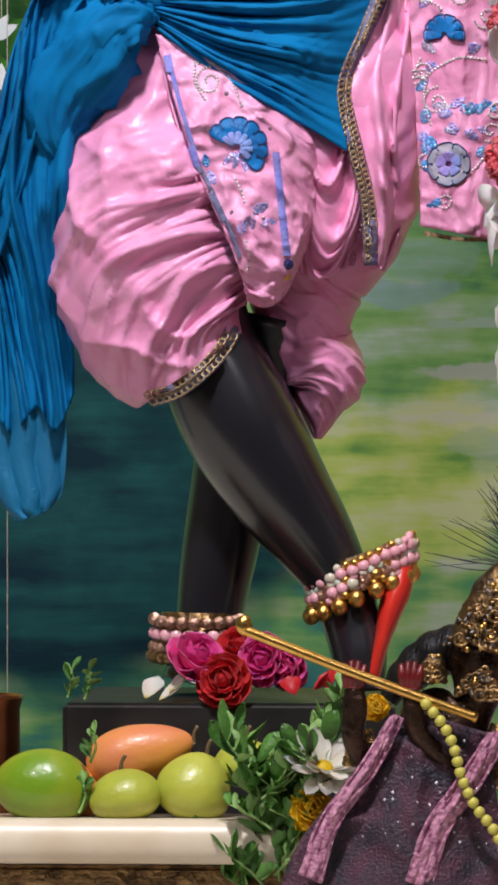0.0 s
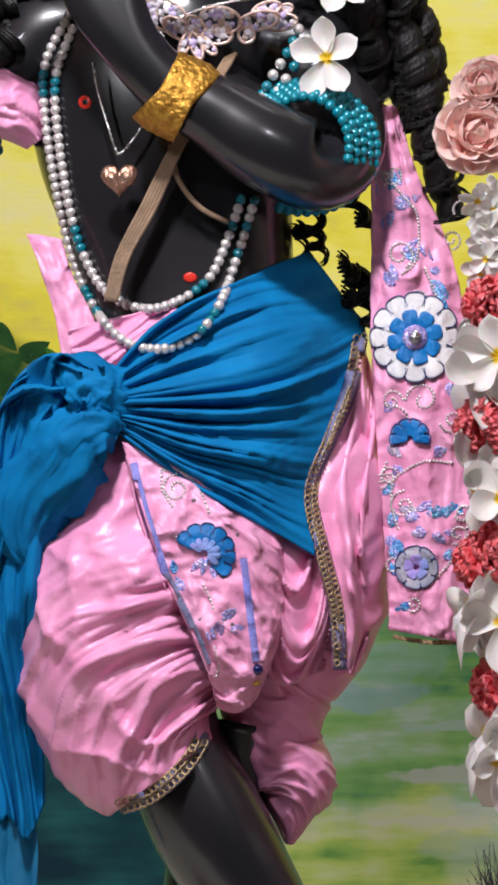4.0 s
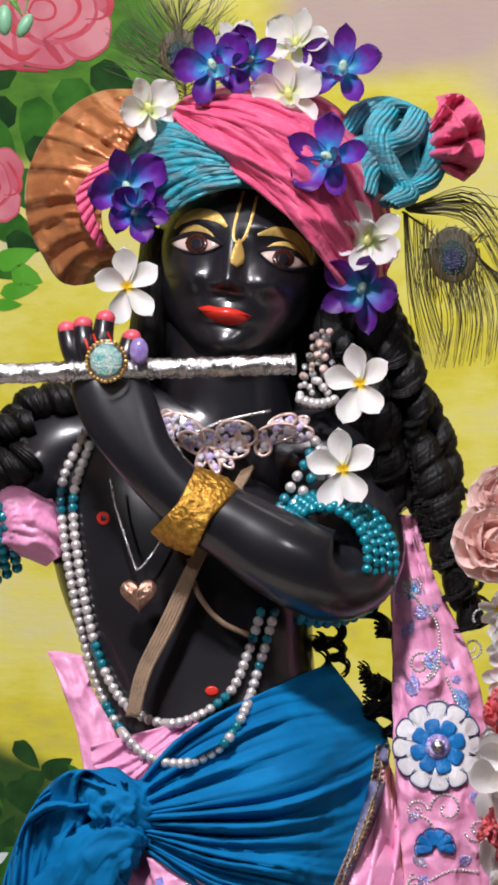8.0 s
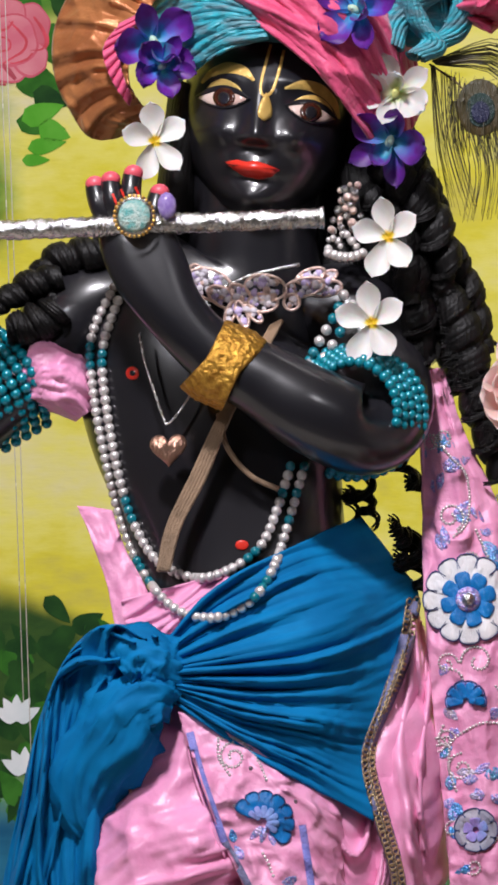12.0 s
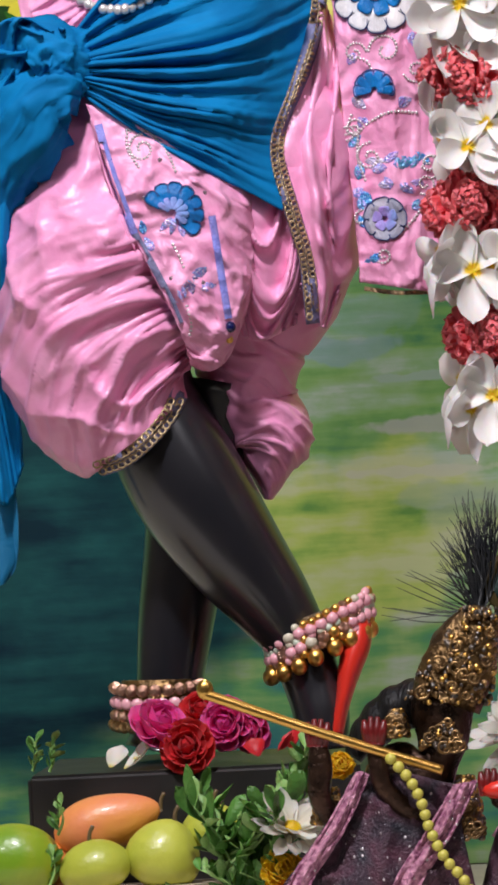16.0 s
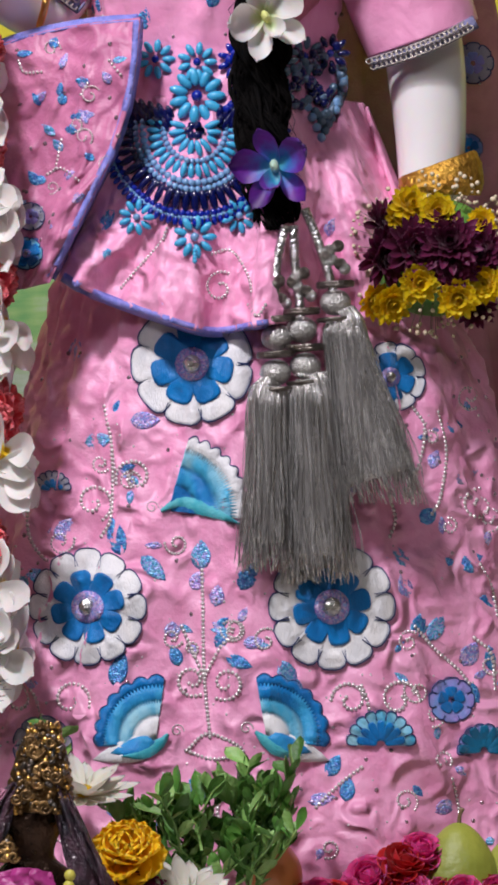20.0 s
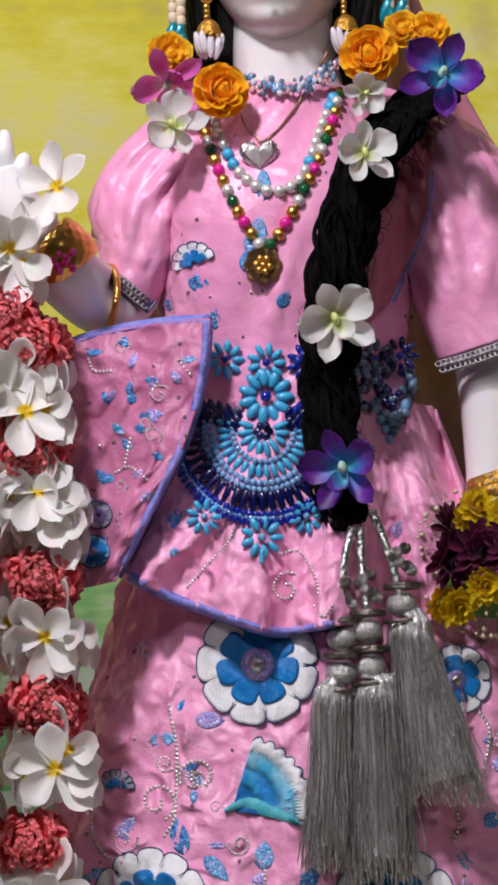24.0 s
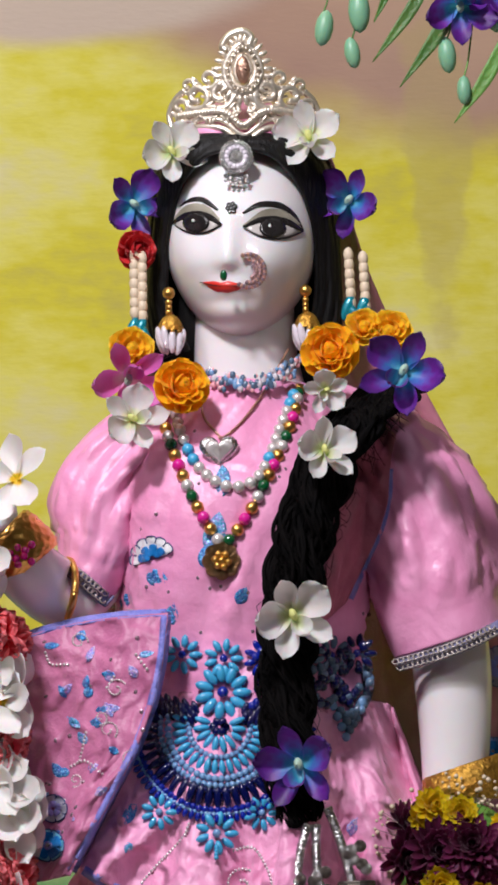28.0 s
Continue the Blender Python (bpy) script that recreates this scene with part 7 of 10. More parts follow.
def butterfly(parent, cam_view, tree, root, angles, reach, body, tips=EMB_WHITE):
    """A wing of silk-thread rays from the root, paler at the tips, over a curved body."""
    top = tips is EMB_WHITE
    fine = np.linspace(0, 1, 8 * len(angles))
    ang = np.radians(np.interp(fine, np.linspace(0, 1, len(angles)), angles))
    length = reach[0] + (reach[1] - reach[0]) * fine

    lobes = [0.93 + 0.07 * abs(math.sin(f * math.pi * len(angles))) for f in fine]

    def spot_at(k, q):
        return root[0] + length[k] * q * math.cos(ang[k]), root[1] - length[k] * q * math.sin(ang[k])

    def band(q0, q1, t0, t1, mt, name):
        """Stitches between two parts of the reach, with toothed edges t0 and t1."""
        rows = []
        for k in range(len(ang)):
            a, b = q0 * (1 - t0 * (k % 2)), (q1 if q1 < 1 else lobes[k]) * (1 - t1 * (k % 2))
            rows.append([cam_view.hit(tree, *spot_at(k, a + (b - a) * f), 5 + 3 * math.sin(math.pi * f)) for f in (0, 0.33, 0.67, 1)])
        bm = bmesh.new()
        skin(bm, rows)
        part(name, bm, mt, parent, solid=0.001)

    if top:
        band(0.03, 0.36, 0, 0.12, EMB_BLUE, "wing_mark")
        band(0.36, 0.62, 0.12, 0.14, EMB_WING, "wing_ray")
        band(0.62, 0.84, 0.14, 0.12, EMB_CYAN, "wing_ray")
        band(0.84, 1.0, 0.12, 0, EMB_WHITE, "wing_tip")
    else:
        band(0.03, 0.40, 0, 0.16, EMB_WHITE, "wing_mark")
        band(0.40, 0.62, 0.16, 0.12, EMB_CYAN, "wing_ray")
        band(0.62, 0.86, 0.12, 0.08, EMB_WING, "wing_ray")
        band(0.86, 1.0, 0.08, 0, EMB_BLUE, "wing_tip")
    bm = bmesh.new()
    stroke(bm, cam_view, tree, [spot_at(k, lobes[k]) for k in range(len(ang))], 3, 8, n=120)
    part("outline", bm, EMB_LINE, parent)
    if not top:
        tail = leafline(root[0], root[1] + 6, angles[-1] + (8 if angles[-1] > 90 else -8), reach[1] * 1.05, 46, 14)
        bm = bmesh.new()
        decal(bm, cam_view, tree, tail, 7, 3)
        part("tail", bm, EMB_WHITE, parent)
        bm = bmesh.new()
        decal(bm, cam_view, tree, [(root[0] + (x - root[0]) * 0.72, root[1] + (y - root[1]) * 0.72 - 2) for x, y in tail], 10, 2)
        part("tail_ray", bm, EMB_WING, parent)
    bm = bmesh.new()
    stroke(bm, cam_view, tree, body, [6, 20, 26, 16, 3], 15, n=20)
    part("body", bm, EMB_AQUA, parent)
    x, y = body[0]
    vine(parent, cam_view, tree, spiral(x - 16 if body[-1][0] > x else x + 16, y - 6, 12, 0, 1.2), 1.8)


EMB_AQUA = thread("aqua_thread", (0.02, 0.36, 0.46), (0.10, 0.46, 0.52))
EMB_WING = thread("shaded_blue_thread", (0.0, 0.20, 0.56), (0.04, 0.36, 0.66))


GOLD_CORD = surface("tarnished_gold_cord", (0.52, 0.38, 0.20), (0.30, 0.22, 0.14), 200, 0.4, 0.3, 500, metal=0.5)
SILVER_CORD = surface("tarnished_silver_cord", (0.55, 0.48, 0.44), (0.34, 0.30, 0.28), 200, 0.4, 0.3, 500, metal=0.5)
LILAC_DARK = surface("dull_lilac_ribbon", (0.20, 0.20, 0.36), (0.12, 0.12, 0.22), 120, 0.6, 0.4, 500)


def sew_skirt():
    t = trees(skirt_cloth)
    P = skirt
    sewn_flower(P, L, t, 155, 1075, 104, 66, (EMB_WHITE, EMB_BLUE))
    sewn_flower(P, L, t, 588, 1075, 112, 70, (EMB_WHITE, EMB_BLUE))
    sewn_flower(P, L, t, 340, 645, 108, 74, (EMB_WHITE, EMB_BLUE), 9, 7, 180)
    sewn_flower(P, L, t, 692, 668, 62, 44, (EMB_WHITE, EMB_BLUE), 9, 6, 20)
    sewn_flower(P, L, t, 675, 1320, 62, 44, (EMB_CYAN, EMB_BLUE), 9, 7, 0, 180, False)
    sewn_flower(P, L, t, 858, 1330, 48, 46, (EMB_LILAC, EMB_DEEP), 8, 7, -10, 200, False)
    sewn_flower(P, L, t, 75, 1320, 52, 32, (EMB_GREY, EMB_BLUE), 9, 6, 0, 360, False)
    sewn_flower(P, L, t, 92, 868, 34, 20, (EMB_GREY, EMB_BLUE), 8, 5, 0, 180, False)
    sewn_flower(P, L, t, 800, 1240, 40, 24, (EMB_LILAC, EMB_BLUE), 8, 5, 0, 360, False)
    butterfly(P, L, t, (298, 905), (74, 64, 53, 42, 31, 19, 7, -6), (140, 148), [(285, 905), (320, 890), (370, 905), (425, 928)])
    butterfly(P, L, t, (276, 1312), (82, 100, 118, 136, 154, 170, 186), (118, 110), [(298, 1300), (282, 1318), (250, 1335), (215, 1340)], EMB_BLUE)
    butterfly(P, L, t, (472, 1305), (100, 82, 64, 46, 28, 8, -10), (112, 112), [(452, 1296), (470, 1312), (500, 1332), (535, 1338)], EMB_BLUE)
    for p in (spiral(165, 890, 36, -60, 1.2), spiral(238, 845, 34, 200, 1.2, -1), [(198, 790), (200, 860), (196, 920), (180, 950)], [(50, 900), (52, 950), (80, 990), (110, 990)], [(185, 720), (195, 770), (203, 830)],
              [(358, 1010), (360, 1100), (362, 1200), (372, 1305)], spiral(400, 1210, 32, 240, 1.2), spiral(340, 1205, 30, -60, 1.2, -1), [(360, 1195), (335, 1140), (322, 1110)], [(364, 1195), (392, 1145), (410, 1130)], [(330, 1330), (370, 1300), (430, 1330), (380, 1345), (330, 1330)],
              spiral(125, 1240, 36, -20, 1.1), spiral(30, 1240, 34, 200, 1.1, -1), [(82, 1290), (60, 1230), (40, 1215)], spiral(620, 1240, 34, 180, 1.1, -1), spiral(705, 1240, 38, 0, 1.1), [(660, 1290), (650, 1240), (640, 1215)],
              [(730, 720), (752, 760), (740, 830), (725, 850)], [(775, 730), (790, 800), (780, 880), (765, 910)], spiral(848, 895, 30, 90, 1.2), [(735, 1110), (770, 1150), (810, 1185), (830, 1210)], [(560, 1430), (600, 1390), (640, 1360)], spiral(410, 1440, 34, 30, 1.2), [(690, 950), (700, 920), (690, 880)],
              [(850, 1000), (870, 1040), (880, 1090)], [(800, 1380), (812, 1440), (800, 1500)], [(840, 1130), (870, 1160), (876, 1220)], spiral(-10, 1090, 30, 0, 1.2), [(0, 1000), (-10, 1060), (-30, 1120)]):
        vine(P, L, t, p)
    for x, y, a, ln, w, m in ((150, 785, 10, 50, 30, 1), (230, 745, 0, 55, 32, 2), (95, 960, 50, 55, 36, 2), (215, 985, 105, 72, 34, 0), (250, 985, -45, 62, 30, 1), (35, 1035, 35, 46, 30, 1), (355, 1010, 88, 55, 36, 1), (340, 1045, 60, 40, 28, 2), (380, 1075, 80, 40, 30, 2),
                             (425, 1045, 60, 58, 34, 0), (200, 1215, 70, 62, 34, 0), (305, 1130, 90, 30, 30, 2), (318, 1180, 110, 40, 24, 0), (385, 1150, 70, 40, 24, 0), (400, 1165, -20, 50, 24, 0), (430, 1140, 5, 40, 24, 2), (500, 1170, -70, 60, 34, 1), (530, 1240, 110, 50, 28, 1), (680, 970, -35, 60, 30, 1),
                             (725, 1060, 110, 46, 26, 2), (735, 1130, 70, 50, 30, 0), (760, 1135, 60, 55, 30, 1), (785, 1000, 20, 20, 20, 0), (820, 1010, 40, 45, 36, 0), (850, 1055, -40, 45, 26, 0), (745, 925, 40, 36, 30, 0), (780, 755, 0, 40, 30, 0), (580, 1375, 60, 44, 28, 0), (612, 1420, 80, 44, 28, 0), (335, 1380, -45, 50, 28, 1), (460, 1440, 80, 40, 24, 0),
                             (470, 1465, 0, 60, 30, 2), (545, 1420, 10, 50, 24, 2), (820, 1180, 60, 50, 34, 2), (820, 1210, -50, 46, 30, 0), (875, 1190, 100, 50, 26, 0), (770, 1440, 30, 50, 26, 2), (-20, 1180, 60, 50, 30, 1), (800, 850, 20, 50, 30, 2), (760, 830, 60, 40, 24, 2), (130, 640, 80, 44, 22, 2)):
        leaf_patch(P, L, t, x, y, a, ln, w, (EMB_BLUE, EMB_CYAN, EMB_LILAC)[m])
    r = random.Random(2)
    for k in range(70):
        x, y = r.uniform(-20, 900), r.uniform(640, 1540)
        a0 = r.uniform(0, 360)
        if min(math.hypot(x - q[0], y - q[1]) for q in ((155, 1075), (588, 1075), (340, 650), (370, 850), (240, 1275), (500, 1275))) < 135:
            continue
        leaf_patch(P, L, t, x, y, a0, r.uniform(20, 34), r.uniform(11, 16), r.choice((EMB_LILAC, EMB_LILAC, EMB_CYAN, EMB_BLUE)))
        if k % 2:
            vine(P, L, t, spiral(x + r.uniform(-30, 30), y + r.uniform(-30, 30), r.uniform(14, 26), a0, 1.2, r.choice((-1, 1))), 3.0)
    bm = bmesh.new()
    for k in range(260):
        ball(bm, L.hit(t, r.uniform(0, 890), r.uniform(600, 1540), 2), r.uniform(0.0009, 0.0016), 4, 6)
    part("tiny_sequins", bm, SILVER_BEAD, P, kind="stuff")
    for k in range(90):
        x, y = r.uniform(20, 880), r.uniform(600, 1500)
        bead(P, L.hit(t, x, y, 2), 0.0022, SEQUIN, "stud", (1, 0.6, 1))


sew_skirt()


def sew_shawls():
    t = trees(shawl_right_panel)
    P = shawl_right
    sewn_flower(P, T, t, 712, 352, 80, 50, (EMB_WHITE, EMB_BLUE), 12, 8)
    sewn_flower(P, T, t, 702, 532, 36, 34, (EMB_LILAC, EMB_BLUE), 6, 6, -20, 220, False)
    sewn_flower(P, T, t, 712, 760, 38, 22, (EMB_GREY, EMB_LILAC), 7, 5, 0, 360, False)
    for p in (spiral(685, 205, 26, -60, 1.3), [(660, 60), (690, 100), (715, 130), (720, 180), (712, 220), (690, 240)], spiral(725, 462, 30, 180, 1.1, -1), [(660, 470), (690, 480), (700, 500)], [(668, 610), (690, 590), (730, 572), (775, 575)], spiral(690, 650, 26, 90, 1.2), [(672, 600), (668, 650), (680, 690)], [(730, 230), (750, 280), (760, 300)], [(660, 575), (650, 600), (664, 610)], [(745, 780), (765, 760), (780, 740)]):
        vine(P, T, t, p, 3.2)
    for x, y, a, ln, w, m in ((655, 90, 45, 50, 28, 0), (672, 120, 20, 55, 28, 2), (740, 250, -50, 60, 26, 1), (755, 280, -60, 40, 26, 0), (670, 265, 90, 46, 28, 2), (655, 560, 120, 26, 20, 1), (740, 560, 20, 30, 22, 2), (668, 690, 80, 34, 20, 1), (730, 665, 10, 40, 24, 1), (690, 670, 0, 30, 22, 2), (760, 745, 30, 34, 20, 1), (672, 745, 90, 30, 18, 1), (740, 700, -30, 34, 18, 2), (655, 160, 60, 40, 22, 2), (765, 180, 60, 40, 22, 2), (770, 460, 80, 30, 20, 2), (648, 510, 100, 30, 18, 1)):
        leaf_patch(P, T, t, x, y, a, ln, w, (EMB_BLUE, EMB_CYAN, EMB_LILAC)[m])
    r = random.Random(14)
    for k in range(46):
        x, y = r.uniform(648, 800), r.uniform(-20, 860)
        leaf_patch(P, T, t, x, y, r.uniform(0, 360), r.uniform(22, 40), r.uniform(14, 22), r.choice((EMB_LILAC, EMB_LILAC, EMB_GREY, EMB_CYAN, EMB_BLUE)))
        if k % 3 == 0:
            vine(P, T, t, spiral(x, y, r.uniform(14, 24), r.uniform(0, 360), 1.2), 2.8)
    bm = bmesh.new()
    stroke(bm, T, t, [(670, 882), (730, 892), (800, 893)], 8, 4, n=20)
    part("hem_braid", bm, GOLD_TRIM, P)
    t = trees(shawl_left_panel)
    for x, y, a, ln, w, m in ((10, 960, 80, 40, 22, 2), (15, 1040, 60, 40, 22, 0), (10, 1200, 70, 36, 22, 2), (25, 900, 100, 36, 20, 2)):
        leaf_patch(shawl_left, M, t, x, y, a, ln, w, (EMB_DEEP, EMB_CYAN, EMB_LILAC)[m])
    # front panel of the dhoti
    t = trees(dhoti_panel)
    P = dhoti
    sewn_flower(P, T, t, 336, 735, 56, 30, (EMB_BLUE, EMB_LILAC), 7, 7, -50, 205, False)
    for x, y, a in ((342, 742, 250), (348, 748, 285), (352, 752, 310), (336, 742, 225)):
        leaf_patch(P, T, t, x, y, a, 34, 13, SEQ_LILAC)
    for p in (spiral(288, 618, 26, 90, 1.3), [(262, 585), (300, 590), (330, 625), (345, 660)], [(262, 590), (262, 620), (280, 650)], [(335, 790), (345, 810), (352, 830)], [(355, 900), (362, 930), (358, 950)]):
        vine(P, T, t, p, 3.2)
    for x, y, a, ln, w, m in ((350, 885, 60, 40, 24, 2), (340, 900, 90, 30, 20, 2), (365, 850, 30, 36, 18, 2), (300, 800, 120, 30, 16, 2), (285, 770, 100, 26, 14, 0), (380, 870, 10, 30, 18, 2)):
        leaf_patch(P, T, t, x, y, a, ln, w, (SEQ_BLUE, SEQ_AQUA, SEQ_LILAC)[m])
    for x, y in ((288, 705), (318, 640), (365, 690), (330, 850), (395, 700), (385, 860), (310, 690)):
        bead(P, T.hit(t, x, y, 2), 0.0024, SEQUIN, "stud", (1, 0.6, 1))
    for pts, w, mt in (([(212, 572), (228, 640), (246, 700), (268, 768)], 14, LILAC_TRIM), ([(268, 768), (300, 830), (325, 885), (342, 930)], 13, LILAC_DARK), ([(200, 560), (216, 640), (234, 700), (256, 768), (296, 850), (334, 940)], 5, PINK), ([(406, 742), (413, 800), (420, 860), (428, 925)], 13, LILAC_TRIM)):
        bm = bmesh.new()
        stroke(bm, T, t, pts, w, 10, n=60)
        part("border", bm, mt, P, "lilac-blue woven border" if mt is LILAC_TRIM else "")
    bead(P, T.hit(t, 430, 940, 6), 0.005, NAVY_BEAD, "tip_bead")
    bead(P, T.hit(t, 428, 962, 6), 0.0036, GOLD, "tip_bead")
    t = trees(dhoti_leg)
    braid_chain(P, Z, t, [(268, 706), (312, 692), (356, 660), (393, 620), (416, 578)], 30, GOLD_CORD, LILAC_DARK, "knee_braid", "tarnished gold braid at the knee", 150)
    # scarf of the white statue
    t = trees(scarf_cloth)
    P = side_scarf
    bm = bmesh.new()
    stroke(bm, W, t, [(-40, 535), (60, 488), (160, 452), (260, 432), (352, 424)], 12, 5, n=60)
    stroke(bm, W, t, [(352, 424), (344, 520), (318, 630), (268, 738), (196, 885)], 16, 5, n=60)
    part("edge_braid", bm, LILAC_TRIM, P, "lilac-blue braided edge", solid=0.002)
    for p in ([(300, 500), (320, 525)], [(190, 700), (215, 690), (245, 712)], [(205, 690), (215, 640)], [(140, 500), (150, 520), (180, 520)], [(250, 560), (262, 540)], [(160, 790), (180, 760)]):
        vine(P, W, t, p, 3.2)
    sewn_flower(P, W, t, 152, 840, 28, 24, (EMB_CYAN, EMB_BLUE), 7, 5, 0, 360, True)
    sewn_flower(P, W, t, 160, 775, 24, 14, (EMB_GREY, EMB_LILAC), 7, 5, 0, 360, False)
    r = random.Random(6)
    for k in range(46):
        x, y = r.uniform(20, 320), r.uniform(465, 860)
        leaf_patch(P, W, t, x, y, r.uniform(0, 180), r.uniform(20, 34), r.uniform(12, 19), r.choice((EMB_BLUE, EMB_LILAC, EMB_LILAC, EMB_CYAN, EMB_DEEP)))
        if k % 4 == 0:
            vine(P, W, t, spiral(x + 10, y + 12, r.uniform(12, 20), r.uniform(0, 360), 1.1), 2.2)
    for k in range(26):
        bead(P, W.hit(t, r.uniform(60, 320), r.uniform(470, 850), 2), 0.0022, SEQUIN, "stud", (1, 0.6, 1))
    # tunic
    t = trees(tunic_body)
    P = tunic
    sewn_flower(P, R, t, 270, 990, 40, 26, (EMB_WHITE, EMB_BLUE), 6, 4, 20, 180, False)
    for x, y, a, ln, w, m in ((258, 1020, -10, 40, 30, 0), (262, 1000, 130, 30, 24, 1), (375, 985, 80, 80, 44, 1), (370, 1010, 90, 50, 40, 0), (420, 1070, 60, 34, 24, 3), (215, 1085, 70, 40, 20, 0), (300, 1110, 80, 44, 24, 0), (395, 880, 90, 60, 30, 1)):
        leaf_patch(P, R, t, x, y, a, ln, w, (EMB_BLUE, EMB_CYAN, EMB_LILAC, EMB_DEEP)[m])
    for k in range(40):
        bead(P, R.hit(t, r.uniform(190, 680), r.uniform(760, 1130), 2), 0.0020, SEQUIN, "stud", (1, 0.6, 1))
    vine(P, R, t, [(200, 1075), (250, 1085), (290, 1095)], 2.4)
    t = trees(tunic_hem)
    bm = bmesh.new()
    stroke(bm, L, t, [(112, 490), (160, 518), (268, 558), (372, 588), (475, 574)], 16, 4, n=60)
    part("hem_braid", bm, LILAC_TRIM, P, "lilac-blue braided hem", solid=0.002)
    for p in ([(295, 405), (285, 430), (240, 480), (215, 510)], [(375, 450), (410, 445), (440, 490), (450, 550)], spiral(390, 510, 30, 60, 1.1), [(440, 540), (455, 560), (470, 540)]):
        vine(P, L, t, p, 3.4)
    for x, y, a, ln, w, m in ((165, 405, 40, 50, 34, 3), (185, 440, -60, 34, 20, 1), (575, 420, 60, 40, 20, 2), (270, 540, 0, 20, 14, 2)):
        leaf_patch(P, L, t, x, y, a, ln, w, (EMB_BLUE, EMB_CYAN, EMB_LILAC, EMB_DEEP)[m])
    for sl, pts in ((sleeve_r, [(705, 1178), (770, 1160), (830, 1138), (890, 1108)]), (sleeve_l, [(112, 1000), (150, 1030), (176, 1052), (195, 1066)])):
        braid_chain(P, R, trees(sl), pts, 24, SILVER_CORD, LILAC_DARK, "cuff_braid", "silver and lilac cuff braid", 140)
    bm = bmesh.new()
    stroke(bm, R, trees(sleeve_r, tunic_body), [(690, 830), (686, 890), (668, 950), (640, 1010), (618, 1060)], 14, 4, n=40)
    part("seam_braid", bm, LILAC_TRIM, P, "lilac seam braid", solid=0.002)


sew_shawls()
braid_chain(jacket_flap, T, trees(jacket_side, sash_wrap), [(614, 352), (596, 440), (562, 530), (526, 628), (548, 740), (570, 830), (578, 940)], 26, GOLD_CORD, LILAC_DARK, "gold_braid", "tarnished gold looped braid", 150)


# ---- crown, strings, belt, tassels and bouquet of the white statue ----
SILVER_GOLD = surface("pale_gilt_silver", (0.92, 0.84, 0.72), (0.74, 0.64, 0.52), 90, 0.34, 0.1, 300, metal=0.75)
BLUE_BEAD = surface("royal_blue_bead", (0.004, 0.02, 0.36), (0.002, 0.012, 0.22), 40, 0.15, coat=0.6)
SKY_BEAD = surface("turquoise_blue_bead", (0.025, 0.32, 0.60), (0.07, 0.42, 0.66), 40, 0.35, coat=0.4)
PALE_BEAD = surface("powder_blue_bead", (0.20, 0.36, 0.60), (0.12, 0.27, 0.50), 40, 0.25, coat=0.4)
SLATE_BEAD = surface("slate_blue_bead", (0.10, 0.17, 0.26), (0.07, 0.12, 0.20), 40, 0.25, coat=0.4)
PINK_GEM = surface("hot_pink_bead", (0.72, 0.02, 0.30), (0.60, 0.01, 0.24), 40, 0.15, coat=0.5)
GREEN_GEM = surface("bottle_green_bead", (0.004, 0.10, 0.03), (0.003, 0.06, 0.02), 40, 0.12, coat=0.6)
SILVER_THREAD = surface("silver_grey_thread_fringe", (0.84, 0.82, 0.80), (0.46, 0.44, 0.43), 300, 0.26, 0.9, 500, stretch=(1, 1, 0.06), metal=0.75)
BUD_CREAM = surface("cream_bud", (0.74, 0.62, 0.46), (0.66, 0.52, 0.36), 60, 0.5)


